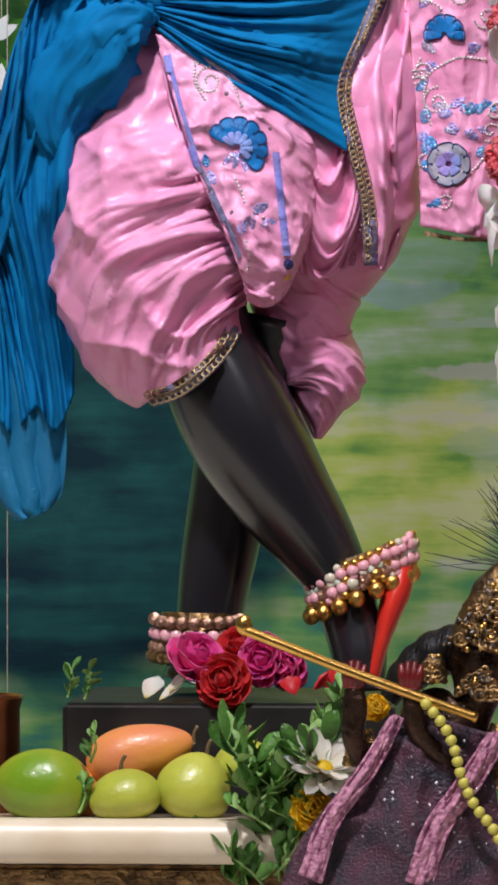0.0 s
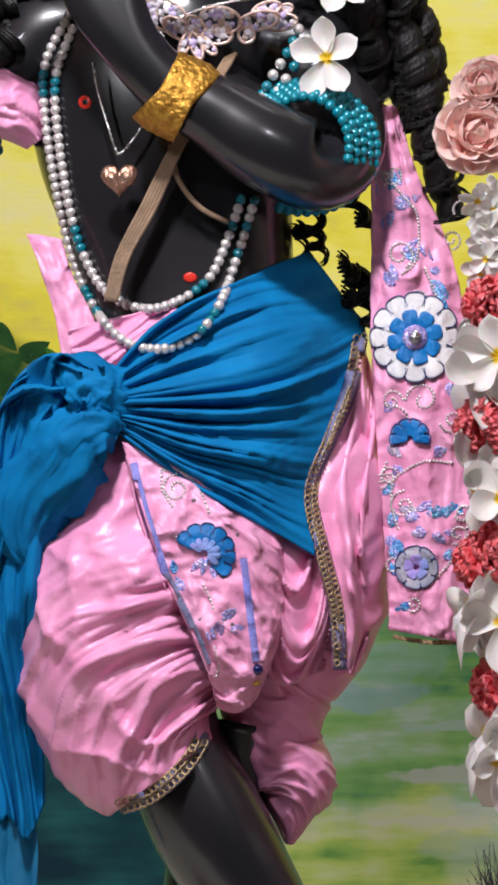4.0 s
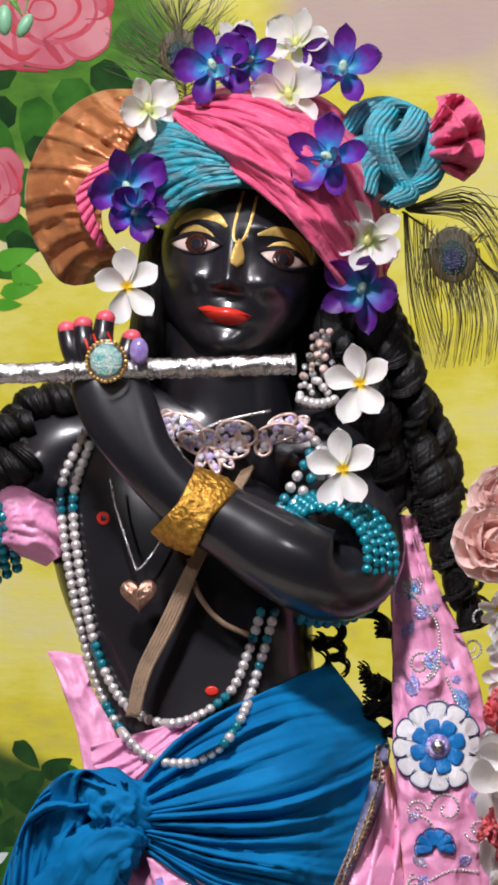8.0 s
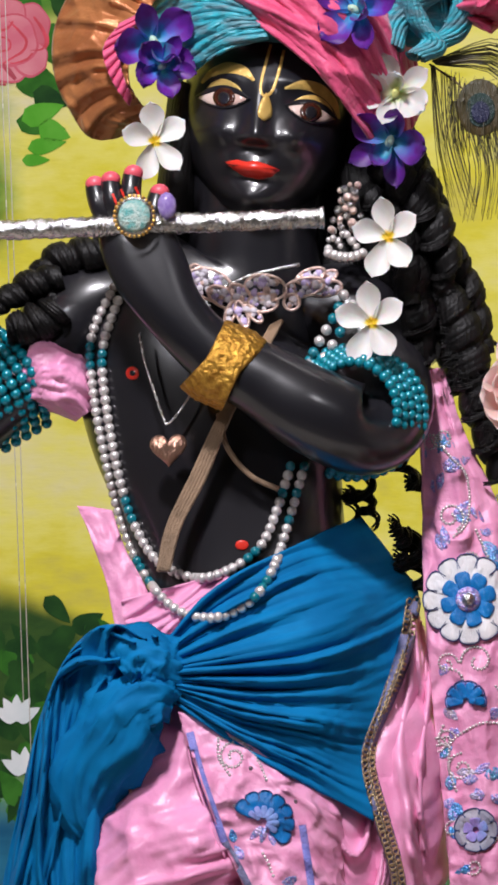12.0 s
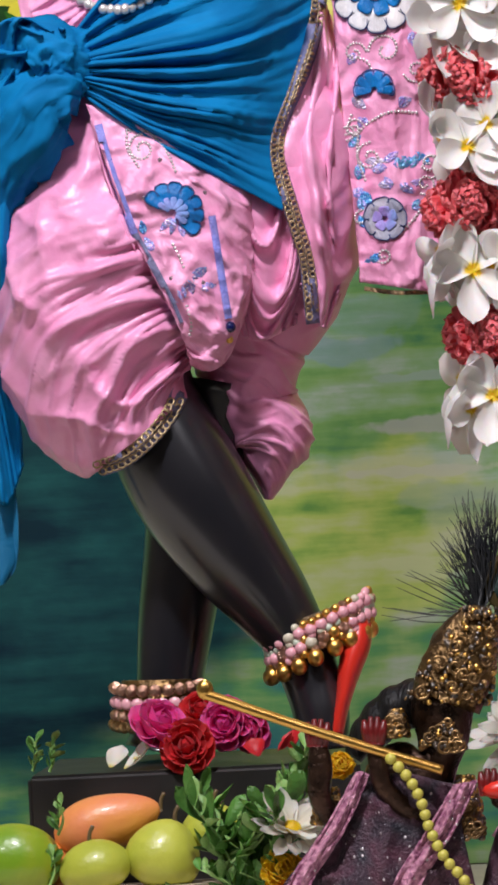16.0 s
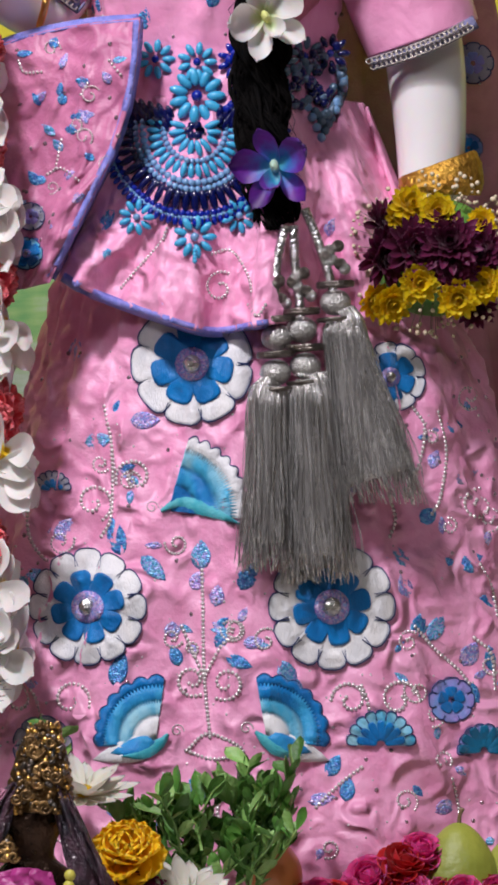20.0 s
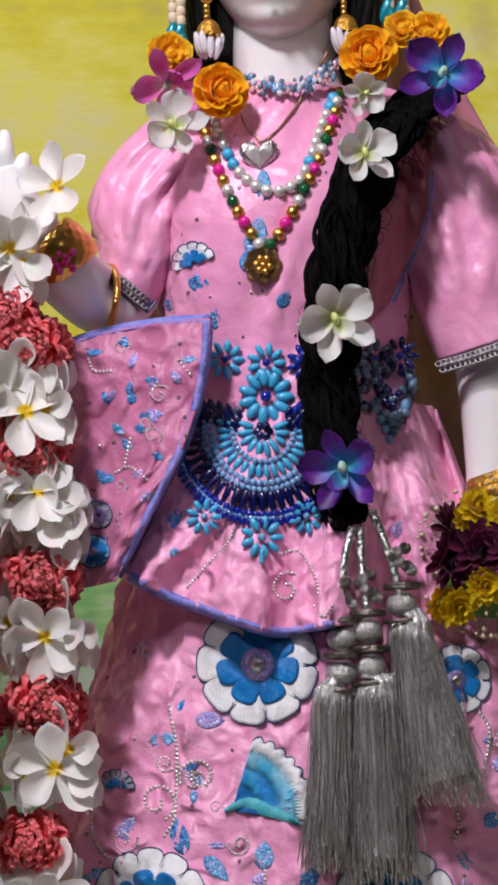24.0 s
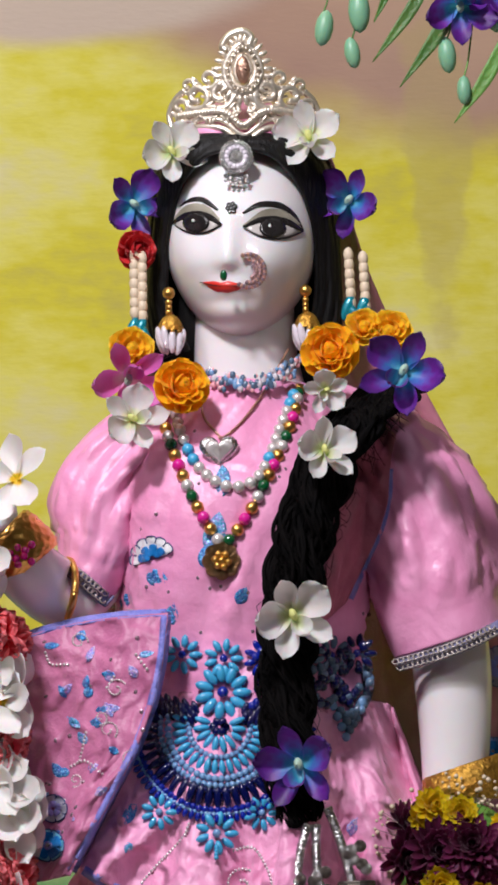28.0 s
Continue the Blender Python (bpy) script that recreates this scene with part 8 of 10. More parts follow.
def crown():
    top = thing("crown", R.at(428, 235, 90), "tall filigree crown of pale gilt silver", "crown")

    def deep(x):
        return 118 - ((x - 432) / 130) ** 2 * 66

    def wire(pts, r, lift=0.0, name="scroll"):
        bm = bmesh.new()
        tube(bm, [R.at(x, y, deep(x) + lift) for x, y in pts], r, 30, 7)
        part(name, bm, SILVER_GOLD, top)

    # three base bands that dip to the middle, the middle one beaded
    for k, (y0, dip, r) in enumerate(((240, 12, 0.0030), (226, 14, 0.0024), (206, 20, 0.0028))):
        wire([(312 + 3 * k, y0), (350, y0 - 14), (395, y0 - 12), (432, y0 + dip), (470, y0 - 12), (520, y0 - 14), (560 - 3 * k, y0)], r, 2 * k, "band")
    for k in range(46):
        f = k / 45
        x = 318 + 236 * f
        bead(top, R.at(x, 206 - 12 * math.sin(f * math.pi) + 28 * math.exp(-((f - 0.48) / 0.10) ** 2), deep(x) + 8), 0.0034, SILVER_GOLD, "grain")
    # mirrored acanthus scrolls, each a curl with leaf lobes on its back
    for sd in (-1, 1):
        for cx, cy, rad, start, turns, r in ((40, 168, 26, 250, 1.15, 0.0034), (82, 172, 24, 230, 1.2, 0.0032), (112, 190, 18, 220, 1.2, 0.0028), (62, 140, 17, 260, 1.1, 0.0026), (98, 152, 14, 250, 1.1, 0.0024), (26, 196, 13, 200, 1.1, 0.0022), (60, 200, 12, 180, 1.1, 0.0022), (94, 208, 11, 180, 1.1, 0.0020)):
            pts = [(432 + sd * (cx - rad * (1 - t_ * 0.72) * math.cos(math.radians(start) + t_ * turns * TAU)), cy - rad * (1 - t_ * 0.72) * math.sin(math.radians(start) + t_ * turns * TAU)) for t_ in np.linspace(0, 1, 14)]
            wire(pts, r, 4)
            for k in range(5):
                x, y = pts[1 + k]
                ex, ey = x - (432 + sd * cx), y - cy
                ln = max(1.0, math.hypot(ex, ey))
                bead(top, R.at(x + ex / ln * 5, y + ey / ln * 5, deep(x) + 6), 0.0040 * (rad / 24) ** 0.5, SILVER_GOLD, "leaf", (0.55, 0.5, 1.35), -math.degrees(math.atan2(ex, -ey)))
        for k in range(8):
            f = k / 7
            wire([(432 + sd * 8, 198), (432 + sd * (14 + 26 * f), 180 - 26 * (1 - f)), (432 + sd * (24 + 52 * f), 152 - 10 * math.sin(f * 3) + 20 * f)], 0.0016, 1, "vein")
        wire([(432 + sd * 126, 232), (432 + sd * 132, 205), (432 + sd * 122, 178), (432 + sd * 104, 160)], 0.0030, 0)
    # tall middle drop with rays and a jewel, curled over at the tip
    for rx, ry, r in ((33, 44, 0.0030), (23, 33, 0.0024), (14, 23, 0.0022)):
        wire([(430 + rx * math.sin(a) * (1 - 0.28 * max(0, math.cos(a))), 122 - ry * math.cos(a)) for a in np.linspace(0, TAU, 22)], r, 14 - rx * 0.2, "drop_wire")
    for k in range(26):
        a = TAU * (k + 0.5) / 26
        x, y = 430 + 41 * math.sin(a) * (1 - 0.28 * max(0, math.cos(a))), 122 - 53 * math.cos(a)
        bead(top, R.at(x, y, deep(x) + 6), 0.0052, SILVER_GOLD, "leaf", (0.5, 0.5, 1.3), math.degrees(a))
    for k in range(20):
        a = TAU * k / 20
        bead(top, R.at(430 + 28 * math.sin(a) * (1 - 0.28 * max(0, math.cos(a))), 122 - 38 * math.cos(a), 134), 0.0019, SILVER_GOLD, "grain")
    bm = bmesh.new()
    ball(bm, R.at(430, 124, 136), 0.0085, 8, 14, (0.75, 0.5, 1.5))
    part("jewel", bm, ROSE_GOLD, top)
    wire([(440, 82), (444, 66), (430, 56), (412, 60), (400, 70), (394, 84), (402, 90)], 0.0036, 8)
    bm = bmesh.new()
    drape(bm, R, [[(312, 240, 40), (350, 222, 92), (430, 212, 104), (512, 222, 92), (556, 240, 40)], [(308, 252, 50), (360, 240, 106), (430, 258, 114), (500, 240, 106), (558, 252, 50)]], 14, 40)
    part("lining", bm, PINK_DUPION, top, solid=0.002)
    tik = thing("forehead_pendant", R.at(418, 280, 150), "round silver crystal pendant on the forehead", "jewel")
    for r, cnt, sz in ((0, 1, 0.005), (9, 7, 0.0026), (17, 14, 0.0026), (26, 22, 0.0026)):
        for k in range(cnt):
            bead(tik, R.at(418 + r * math.cos(TAU * k / cnt), 278 + r * math.sin(TAU * k / cnt), 172), sz, SILVER if r != 17 else CRYSTAL, "crystal")
    for k in range(5):
        bead(tik, R.at(400 + 9 * k, 312 + 5 * math.sin(k / 4 * math.pi), 172), 0.0022, SILVER, "crystal")
        bead(tik, R.at(400 + 9 * k, 320 + 5 * math.sin(k / 4 * math.pi), 172), 0.0017, PEARL, "pearl")
    bm = bmesh.new()
    ball(bm, R.at(418, 278, 162), 0.0145, 6, 20, (1, 0.3, 1))
    part("setting", bm, SILVER, tik)


crown()


def strings():
    # ear strings of cream buds with blue tips
    for xs in ((238, 252), (620, 646)):
        st = thing("bud_string", R.at(xs[0], 470, 90), "hanging strings of cream flower buds with teal tips", "bud string", "bud strings")
        for j, x in enumerate(xs):
            for k in range(7):
                bead(st, R.at(x + (k - 3) * (0.3 if xs[0] < 400 else 1.0), 452 + k * 17 + 6 * j, 95), 0.0062, BUD_CREAM, "bud", (0.75, 0.75, 1.15))
            for k in range(2):
                bead(st, R.at(x + (-4 + 8 * k), 585 + 10 * k - (40 if xs[0] > 400 else 0), 98), 0.0085, TEAL_BEAD_LIGHT, "tip", (0.6, 0.5, 1.5), 20 - 40 * k)
    # earrings
    for x, y in ((302, 570), (544, 565)):
        ear = thing("earring", R.at(x, y, 90), "gilt earring with silver leaf drops", "earring", "earrings")
        bead(ear, R.at(x - 3, y - 50, 112), 0.0056, GOLD, "stud")
        for k in range(3):
            bead(ear, R.at(x - 3, y - 34 + 9 * k, 112), 0.0030, GOLD, "link")
        bm = bmesh.new()
        loft(bm, R, [(x, y - 12, 112, 4, 4), (x, y - 5, 112, 13, 13), (x, y + 6, 112, 19, 19), (x, y + 14, 112, 21, 21)], 16, 24, lambda s_, a_: 0.05 * math.cos(a_ * 10), cap=False)
        part("bell", bm, CHASED_GOLD, ear, solid=0.001)
        for k in range(9):
            a_ = TAU * k / 9
            bead(ear, R.at(x + 20 * math.cos(a_), y + 17, 112 + 20 * math.sin(a_)), 0.0022, GOLD, "grain")
            bead(ear, R.at(x + 19 * math.cos(a_), y + 33 + 6 * math.sin(a_ * 2), 114 + 18 * math.sin(a_)), 0.0072, CRYSTAL, "drop", (0.5, 0.4, 1.5), 16 * math.cos(a_))
    nose = thing("nose_ring", R.at(450, 480, 190), "crescent nose ring set with dark crystals", "jewel")
    for k in range(26):
        a = math.radians(110 - 235 * k / 25)
        w = math.sin(math.pi * k / 25)
        for j in range(1 + int(2 * w + 0.5)):
            r = 29 - 8 * j
            bead(nose, R.at(440 + r * math.cos(a), 480 - r * math.sin(a), 192 + 2 * j), 0.0022, SEQUIN if (k + j) % 2 else ROSE_GOLD, "crystal")
    stud = thing("nose_drop", R.at(396, 488, 200), "small green nose drop", "jewel")
    bead(stud, R.at(396, 488, 214), 0.0042, GREEN_GEM, "stone", (0.8, 0.7, 1.2))
    # necklaces on the tunic
    t = trees(tunic_body)
    a = thing("pearl_necklace", R.at(418, 860, 200), "short pearl necklace with blue and teal beads", "necklace")
    string_of(a, [R.hit(t, x, y, 8, 150) for x, y in even([(310, 735), (330, 790), (352, 828), (385, 855), (418, 863), (452, 850), (475, 815), (495, 760), (520, 700)], 40)], 0.0056, lambda s, i: SKY_BEAD if 0.13 < s < 0.32 and i % 3 or 0.62 < s < 0.70 or s > 0.92 else PEARL, "pearl")
    b = thing("bead_necklace", R.at(390, 950, 200), "long necklace of pink, green and gold beads with a gilt flower", "necklace")
    string_of(b, [R.hit(t, x, y, 8, 150) for x, y in even([(288, 740), (302, 785), (322, 838), (348, 895), (378, 945), (396, 962), (416, 945), (446, 900), (472, 850), (500, 790), (520, 735), (530, 690)], 40)], 0.0058, lambda s, i: (PINK_GEM, GOLD, PEARL, GREEN_GEM, GOLD)[i % 5], "bead")
    q = R.hit(t, 392, 994, 12, 150)
    for k in range(8):
        bead(b, Vector(q) + Vector((0.0105 * math.cos(TAU * k / 8), -0.002, 0.0105 * math.sin(TAU * k / 8))), 0.0068, BRASS, "gilt_petal", (1, 0.6, 1))
    for k in range(7):
        bead(b, Vector(q) + Vector((0.006 * math.cos(k) if k else 0, -0.007, 0.006 * math.sin(k) if k else 0)), 0.0034, GOLD, "grain")
    h = thing("heart_pendant", R.at(388, 800, 210), "silver heart pendant on a fine rose-gold chain", "necklace")
    q = Vector(R.hit(t, 388, 798, 14, 150))
    for scale, mt, nm, fwd in ((1.0, SILVER, "frame", 0), (0.72, PEARL, "heart", 0.004)):
        bm = bmesh.new()
        rows = []
        for i in range(7):
            f = math.cos(math.pi * (i / 6 - 0.5)) ** 0.5
            rows.append([q + Vector((0.0175 * scale * (math.sin(a_) ** 3) * f, -fwd - 0.004 * math.sin(math.pi * (i / 6 - 0.5)), 0.00125 * scale * (13 * math.cos(a_) - 5 * math.cos(2 * a_) - 2 * math.cos(3 * a_) - math.cos(4 * a_)) * f * 0.85)) for a_ in [TAU * k / 28 for k in range(28)]])
        skin(bm, rows, True, True)
        part(nm, bm, mt, h)
    bm = bmesh.new()
    for path in ([(355, 700), (362, 740), (388, 772)], [(510, 620), (470, 690), (430, 745), (400, 772), (388, 775)]):
        for x, y in even(path, 60):
            ball(bm, R.hit(t, x, y, 8, 140), 0.0013, 4, 6)
    part("chain", bm, ROSE_GOLD, h, kind="stuff")
    ch = thing("bead_choker", R.at(440, 665, 120), "choker of blue crystals and coral flowers", "necklace")
    r = random.Random(9)
    for k in range(130):
        f = k / 129
        x = 352 + 180 * f
        bead(ch, R.at(x, 657 + 34 * math.sin(f * math.pi) * 0.8 + r.uniform(-12, 18) - 14 * f, 95 + 52 * math.sin(f * math.pi)), r.uniform(0.0018, 0.0038), r.choice((SLATE_BEAD, SLATE_BEAD, PALE_BEAD, CRYSTAL, PINK_BEAD)), "crystal", (0.8, 0.6, 1))
    # bangles
    for pts, rr, mt, lab in (([(-20, 925), (68, 1000)], 60, GOLD, "broad carved gold bangle set with red stones"), ([(112, 1105), (140, 1010)], 0, GOLD, "slim plain gold bangle")):
        g = thing("bangle", R.at(pts[0][0], pts[0][1], 150), lab, "bangle", "gold bangles")
        bm = bmesh.new()
        if rr:
            loft(bm, R, [(54, 1004, 156, 60, 62), (42, 990, 164, 67, 66), (12, 958, 180, 65, 62), (0, 946, 186, 58, 57)], 40, 60, lambda s, a: 0.03 * math.cos(s * 30) * math.cos(a * 18) + 0.02 * wrinkle(a * 9, s * 12, 2), cap=False)
            part("band", bm, GOLD, g, solid=0.002)
            for k in range(8):
                bead(g, R.at(48 - 22 * (k % 2) + 8 * math.cos(k), 965 + 5 * k, 236), 0.0036, PINK_GEM, "stone")
        else:
            c = np.array([(112 + 20 * math.cos(a_) + 8 * math.sin(a_), 1050 - 58 * math.sin(a_), 92 + 68 * math.cos(a_)) for a_ in np.linspace(0, TAU, 26)])
            tube(bm, [R.at(*q_) for q_ in c], 0.0034, 60, 8)
            part("band", bm, GOLD, g)
    g = thing("bangle", L.at(785, 310, 140), "chased gold bangle above the bouquet", "bangle", "gold bangles")
    bm = bmesh.new()
    loft(bm, L, [(775, 290, 90, 66, 66), (780, 305, 95, 72, 70), (782, 330, 100, 72, 70), (782, 345, 100, 66, 66)], 24, 60, lambda s, a: 0.02 * math.cos(s * 20) * math.cos(a * 22) + 0.03 * crumple(a * 6, s * 3, 5), cap=False)
    part("band", bm, CHASED_GOLD, g, solid=0.002)


strings()


def belt():
    top = thing("bead_belt", L.at(345, 300, 280), "broad belt and fan pendant of blue glass beads", "belt")
    t = trees(tunic_hem, tunic_body)

    def rosette(x, y, r, n, petal_mt, heart_mt, drop=1.5):
        for k in range(n):
            a = TAU * k / n
            bead(top, L.hit(t, x + r * math.cos(a), y - r * math.sin(a), 12, 220), r * 0.33 * UNIT, petal_mt, "drop", (0.8, 0.7, drop), 90 - math.degrees(a))
        bead(top, L.hit(t, x, y, 16, 220), r * 0.30 * UNIT, heart_mt)

    for x, y in ((275, 105), (349, 110), (420, 108), (540, 100), (585, 95)):
        rosette(x, y, 24, 9, SKY_BEAD if x < 400 else BLUE_BEAD if x == 420 else NAVY_BEAD if x == 585 else SLATE_BEAD, BLUE_BEAD)
    rosette(349, 170, 34, 11, SKY_BEAD, BLUE_BEAD)
    rosette(345, 420, 26, 9, SKY_BEAD, PALE_BEAD)
    rosette(242, 385, 22, 9, SKY_BEAD, PALE_BEAD)
    rosette(424, 382, 22, 9, SKY_BEAD, PALE_BEAD)
    for k in range(4):
        bead(top, L.hit(t, 345, 445 + 6 * k, 12, 220), 0.0022, SKY_BEAD)
    for r, mt, size, lo, hi, st in ((10, NAVY_BEAD, 8, 0, 360, 1), (32, SKY_BEAD, 8, 160, 380, 1.9), (54, PALE_BEAD, 5.5, 165, 375, 1), (72, SKY_BEAD, 8, 168, 372, 1.7), (92, PALE_BEAD, 6.5, 170, 370, 1), (104, PALE_BEAD, 6, 172, 368, 1), (114, NAVY_BEAD, 5.5, 162, 378, 1), (126, NAVY_BEAD, 9.5, 160, 380, 2.3), (148, BLUE_BEAD, 6.5, 172, 368, 1), (155, PALE_BEAD, 4, 176, 364, 1), (163, BLUE_BEAD, 7, 180, 360, 1.2)):
        n = max(6, int(math.radians(hi - lo) * r / (size * 1.66)))
        for k in range(n + 1):
            a = math.radians(lo + (hi - lo) * k / n)
            bead(top, L.hit(t, 345 + r * math.cos(a), 232 - r * math.sin(a) * 1.0, 10, 220), size * UNIT, mt if not (r == 106 and k % 3 == 0) else BLUE_BEAD, "bead" if st == 1 else "drop", (0.75 if st > 1 else 1, 0.8, st), 90 - math.degrees(a))
    for side in (-1, 1):
        for k in range(24):
            bead(top, L.hit(t, 345 + side * (44 + 8 * (k % 12)), 200 - 2 * (k % 12) + 16 * (k // 12) + 8 * (k % 2), 12, 220), 0.0040, NAVY_BEAD, "drop", (0.8, 0.7, 1.8), 20 * side)
    for j in range(4):
        string_of(top, [L.hit(t, x, y, 12, 200) for x, y in even([(545 + 8 * j, 190 + 18 * j), (580 + 8 * j, 205 - 10 * j), (600 + 3 * j, 160 - 6 * j), (604, 110)], 12)], 0.0042, lambda s, i: SLATE_BEAD if i % 4 else PALE_BEAD)
    for k in range(70):
        r = random.Random(k)
        bead(top, L.hit(t, r.uniform(500, 600), r.uniform(80, 190), 12, 200), 0.0042, r.choice((SLATE_BEAD, NAVY_BEAD, NAVY_BEAD)))
    for k in range(30):
        r = random.Random(k + 90)
        bead(top, L.hit(t, r.uniform(400, 480), r.uniform(85, 210), 12, 200), 0.0044, r.choice((NAVY_BEAD, NAVY_BEAD, BLUE_BEAD)))


belt()


def tassels():
    r = random.Random(7)
    for cord, beads_, skirt_, lean in ((((505, 400), (490, 470), (488, 540)), ((490, 598), (488, 660)), (476, 690, 36, 1005, 46), -4), (((520, 400), (522, 460), (530, 530)), ((534, 584), (541, 648)), (548, 678, 38, 1025, 60), 20), (((540, 370), (560, 420), (580, 480)), ((594, 536),), (604, 570, 36, 885, 74), 70)):
        top = thing("tassel", L.at(skirt_[0], skirt_[1], 340), "silver-grey thread tassel with bead caps on a cord", "tassel", "silver tassels")
        bm = bmesh.new()
        tube(bm, [L.at(x, y, 340 + 4 * i) for i, (x, y) in enumerate(cord)] + [L.at(beads_[0][0], beads_[0][1], 350)], 0.0042, 30, 8)
        part("cord", bm, SILVER, top)
        for k, (x, y) in enumerate(beads_):
            bm = bmesh.new()
            ball(bm, L.at(x, y, 352), 0.0135, 10, 16, (1, 1, 0.85))
            part("bead", bm, SATIN_SILVER, top)
            for o in (-34, -30, 30):
                bm = bmesh.new()
                c = L.at(x, y + o, 352)
                tube(bm, [c + Vector((0.0145 * math.cos(a), 0.0145 * math.sin(a), 0)) for a in np.linspace(0, TAU, 18)], 0.0022, 40, 6)
                part("ring", bm, BRASS_DARK, top)
        for k in range(6):
            bead(top, L.at(beads_[0][0] + 16 * math.cos(k), beads_[0][1] - 60 - 8 * k, 350), 0.0055, BRASS_DARK if k % 2 else SILVER, "spacer")
        x, y0, w0, y1, w1 = skirt_
        bm = bmesh.new()
        loft(bm, L, [(x, y0 - 8, 350, w0 * 0.6, w0 * 0.6), (x + lean * 0.1, y0 + 10, 350, w0, w0 * 0.9), (x + lean * 0.5, (y0 + y1) / 2, 348, (w0 + w1) / 2 * 0.85, w0), (x + lean, y1 - 40, 345, w1 * 0.75, w0)], 40, 40, lambda s, a: 0.10 * crest(a * 3 + s, s * 1.2, 3) + 0.05 * crest(a * 8, s * 2, 5) - 0.06)
        part("core", bm, SILVER_THREAD, top)
        bm = bmesh.new()
        for k in range(330):
            a = r.uniform(0, TAU)
            rr = r.uniform(0.75, 1.06)
            c, s_ = math.cos(a) * rr, math.sin(a) * rr
            j1, j2 = r.gauss(0, 5), r.gauss(0, 9)
            e = y1 + r.uniform(-50, 12)
            ph, amp = 3 * math.sin(a * 2.5) + r.gauss(0, 0.4), r.uniform(2, 7)
            pts = []
            for f in (0, 0.08, 0.25, 0.45, 0.65, 0.85, 1.0):
                w = w0 * (0.55 + 0.45 * min(1, f / 0.08)) + (w1 - w0) * max(0, f - 0.1) / 0.9
                sway = amp * math.sin(f * 9 + ph) * f + j1 * f + (j2 + r.gauss(0, 6)) * max(0, f - 0.7) * 2
                pts.append(L.at(x + lean * f + w * c + sway, y0 - 6 + (e - y0 + 6) * f, 350 - 4 * f + w0 * s_ * (0.6 + 0.45 * min(1, f / 0.08)) + 0.5 * sway))
            tube(bm, pts, 0.00042, 20, 4)
        part("fringe", bm, SILVER_THREAD, top, kind="stuff")


SATIN_SILVER = surface("satin_thread_bead", (0.60, 0.59, 0.57), (0.42, 0.41, 0.40), 300, 0.3, 0.6, 500, metal=0.7)
BRASS_DARK = surface("dark_antique_metal", (0.20, 0.17, 0.15), (0.10, 0.09, 0.08), 80, 0.3, 0.5, 300, metal=0.9)
tassels()


def baby_breath():
    top = thing("filler_blossom", L.at(760, 470, 220), "sprays of tiny cream filler blossom in the bouquet", "flower")
    r = random.Random(3)
    bm, bs = bmesh.new(), bmesh.new()
    for k in range(260):
        a, q = r.uniform(0, TAU), r.uniform(90, 150)
        x, y, d = 768 + q * math.cos(a) * 1.05, 450 - q * math.sin(a), 225 + r.uniform(-50, 30)
        if y < 330 and x < 740:
            continue
        ball(bm, L.at(x, y, d), r.uniform(0.0012, 0.0024), 4, 6)
        if k % 2:
            tube(bs, [L.at(768 + 70 * math.cos(a), 450 - 70 * math.sin(a), d - 20), L.at(x, y, d)], 0.0003, 4, 4)
    part("blossom", bm, BUD_CREAM, top, kind="stuff")
    part("stalks", bs, FEATHER_BROWN, top, kind="stuff")
    bm = bmesh.new()
    ball(bm, L.at(768, 455, 170), 0.058, 12, 18, (1, 0.8, 0.9))
    part("leaf_ball", bm, LEAF, top)


LEAF = surface("dark_green_leaf", (0.06, 0.19, 0.025), (0.12, 0.29, 0.05), 30, 0.45, 0.4, 200, vary=0.4, sub=0.1)
LEAF_PALE = surface("pale_green_leaf", (0.21, 0.42, 0.09), (0.32, 0.50, 0.17), 30, 0.45, 0.4, 200, vary=0.4, sub=0.1)
baby_breath()
# cluster of petals by the ears
MARI = radial("marigold_petal", [(0.0, (0.98, 0.46, 0.0)), (0.4, (1.0, 0.58, 0.0)), (1.0, (1.0, 0.68, 0.01))], 0.03, vary=0.1, thin=0.25)
mari = Kind("marigold", build_carnation(MARI, 46, 0.024, 0.06, 0.9), "full golden-yellow marigold head", "flower", "marigolds")
PINK_ORCHID = radial("magenta_orchid_petal", [(0.0, (0.80, 0.50, 0.60)), (0.4, (0.70, 0.10, 0.45)), (1.0, (0.66, 0.16, 0.52))], 0.034)
porchid = Kind("magenta_orchid", build_orchid(PINK_ORCHID, PINK_ORCHID), "magenta-pink orchid bloom hanging beside the ear", "flower", "magenta orchids")
YELLOW_ROSE = radial("golden_rose_petal", [(0.0, (0.92, 0.34, 0.0)), (0.5, (1.0, 0.56, 0.01)), (1.0, (1.0, 0.62, 0.02))], 0.026, sub=0.3, vary=0.08, thin=0.25)
yrose = Kind("golden_rose", build_rose(YELLOW_ROSE, ((3, 0.012, 60, 1.0), (5, 0.018, 40, 1.1), (6, 0.024, 22, 1.1), (6, 0.028, 6, 1.0))), "loose golden-yellow rose with orange heart", "flower", "golden roses")
porchid.put(R, 225, 668, 140, 1.1, 170, 10, 20)
for a in ((232, 620, 130, 0.8, 0, 10, -10), (690, 590, 150, 0.8, 30, -10, -10), (645, 582, 150, 0.7, 60, 0, -20)):
    yrose.put(R, *a)
crose.put(R, 240, 445, 80, 0.75, 0, 20, 0, "small dark crimson rose above the bud string")


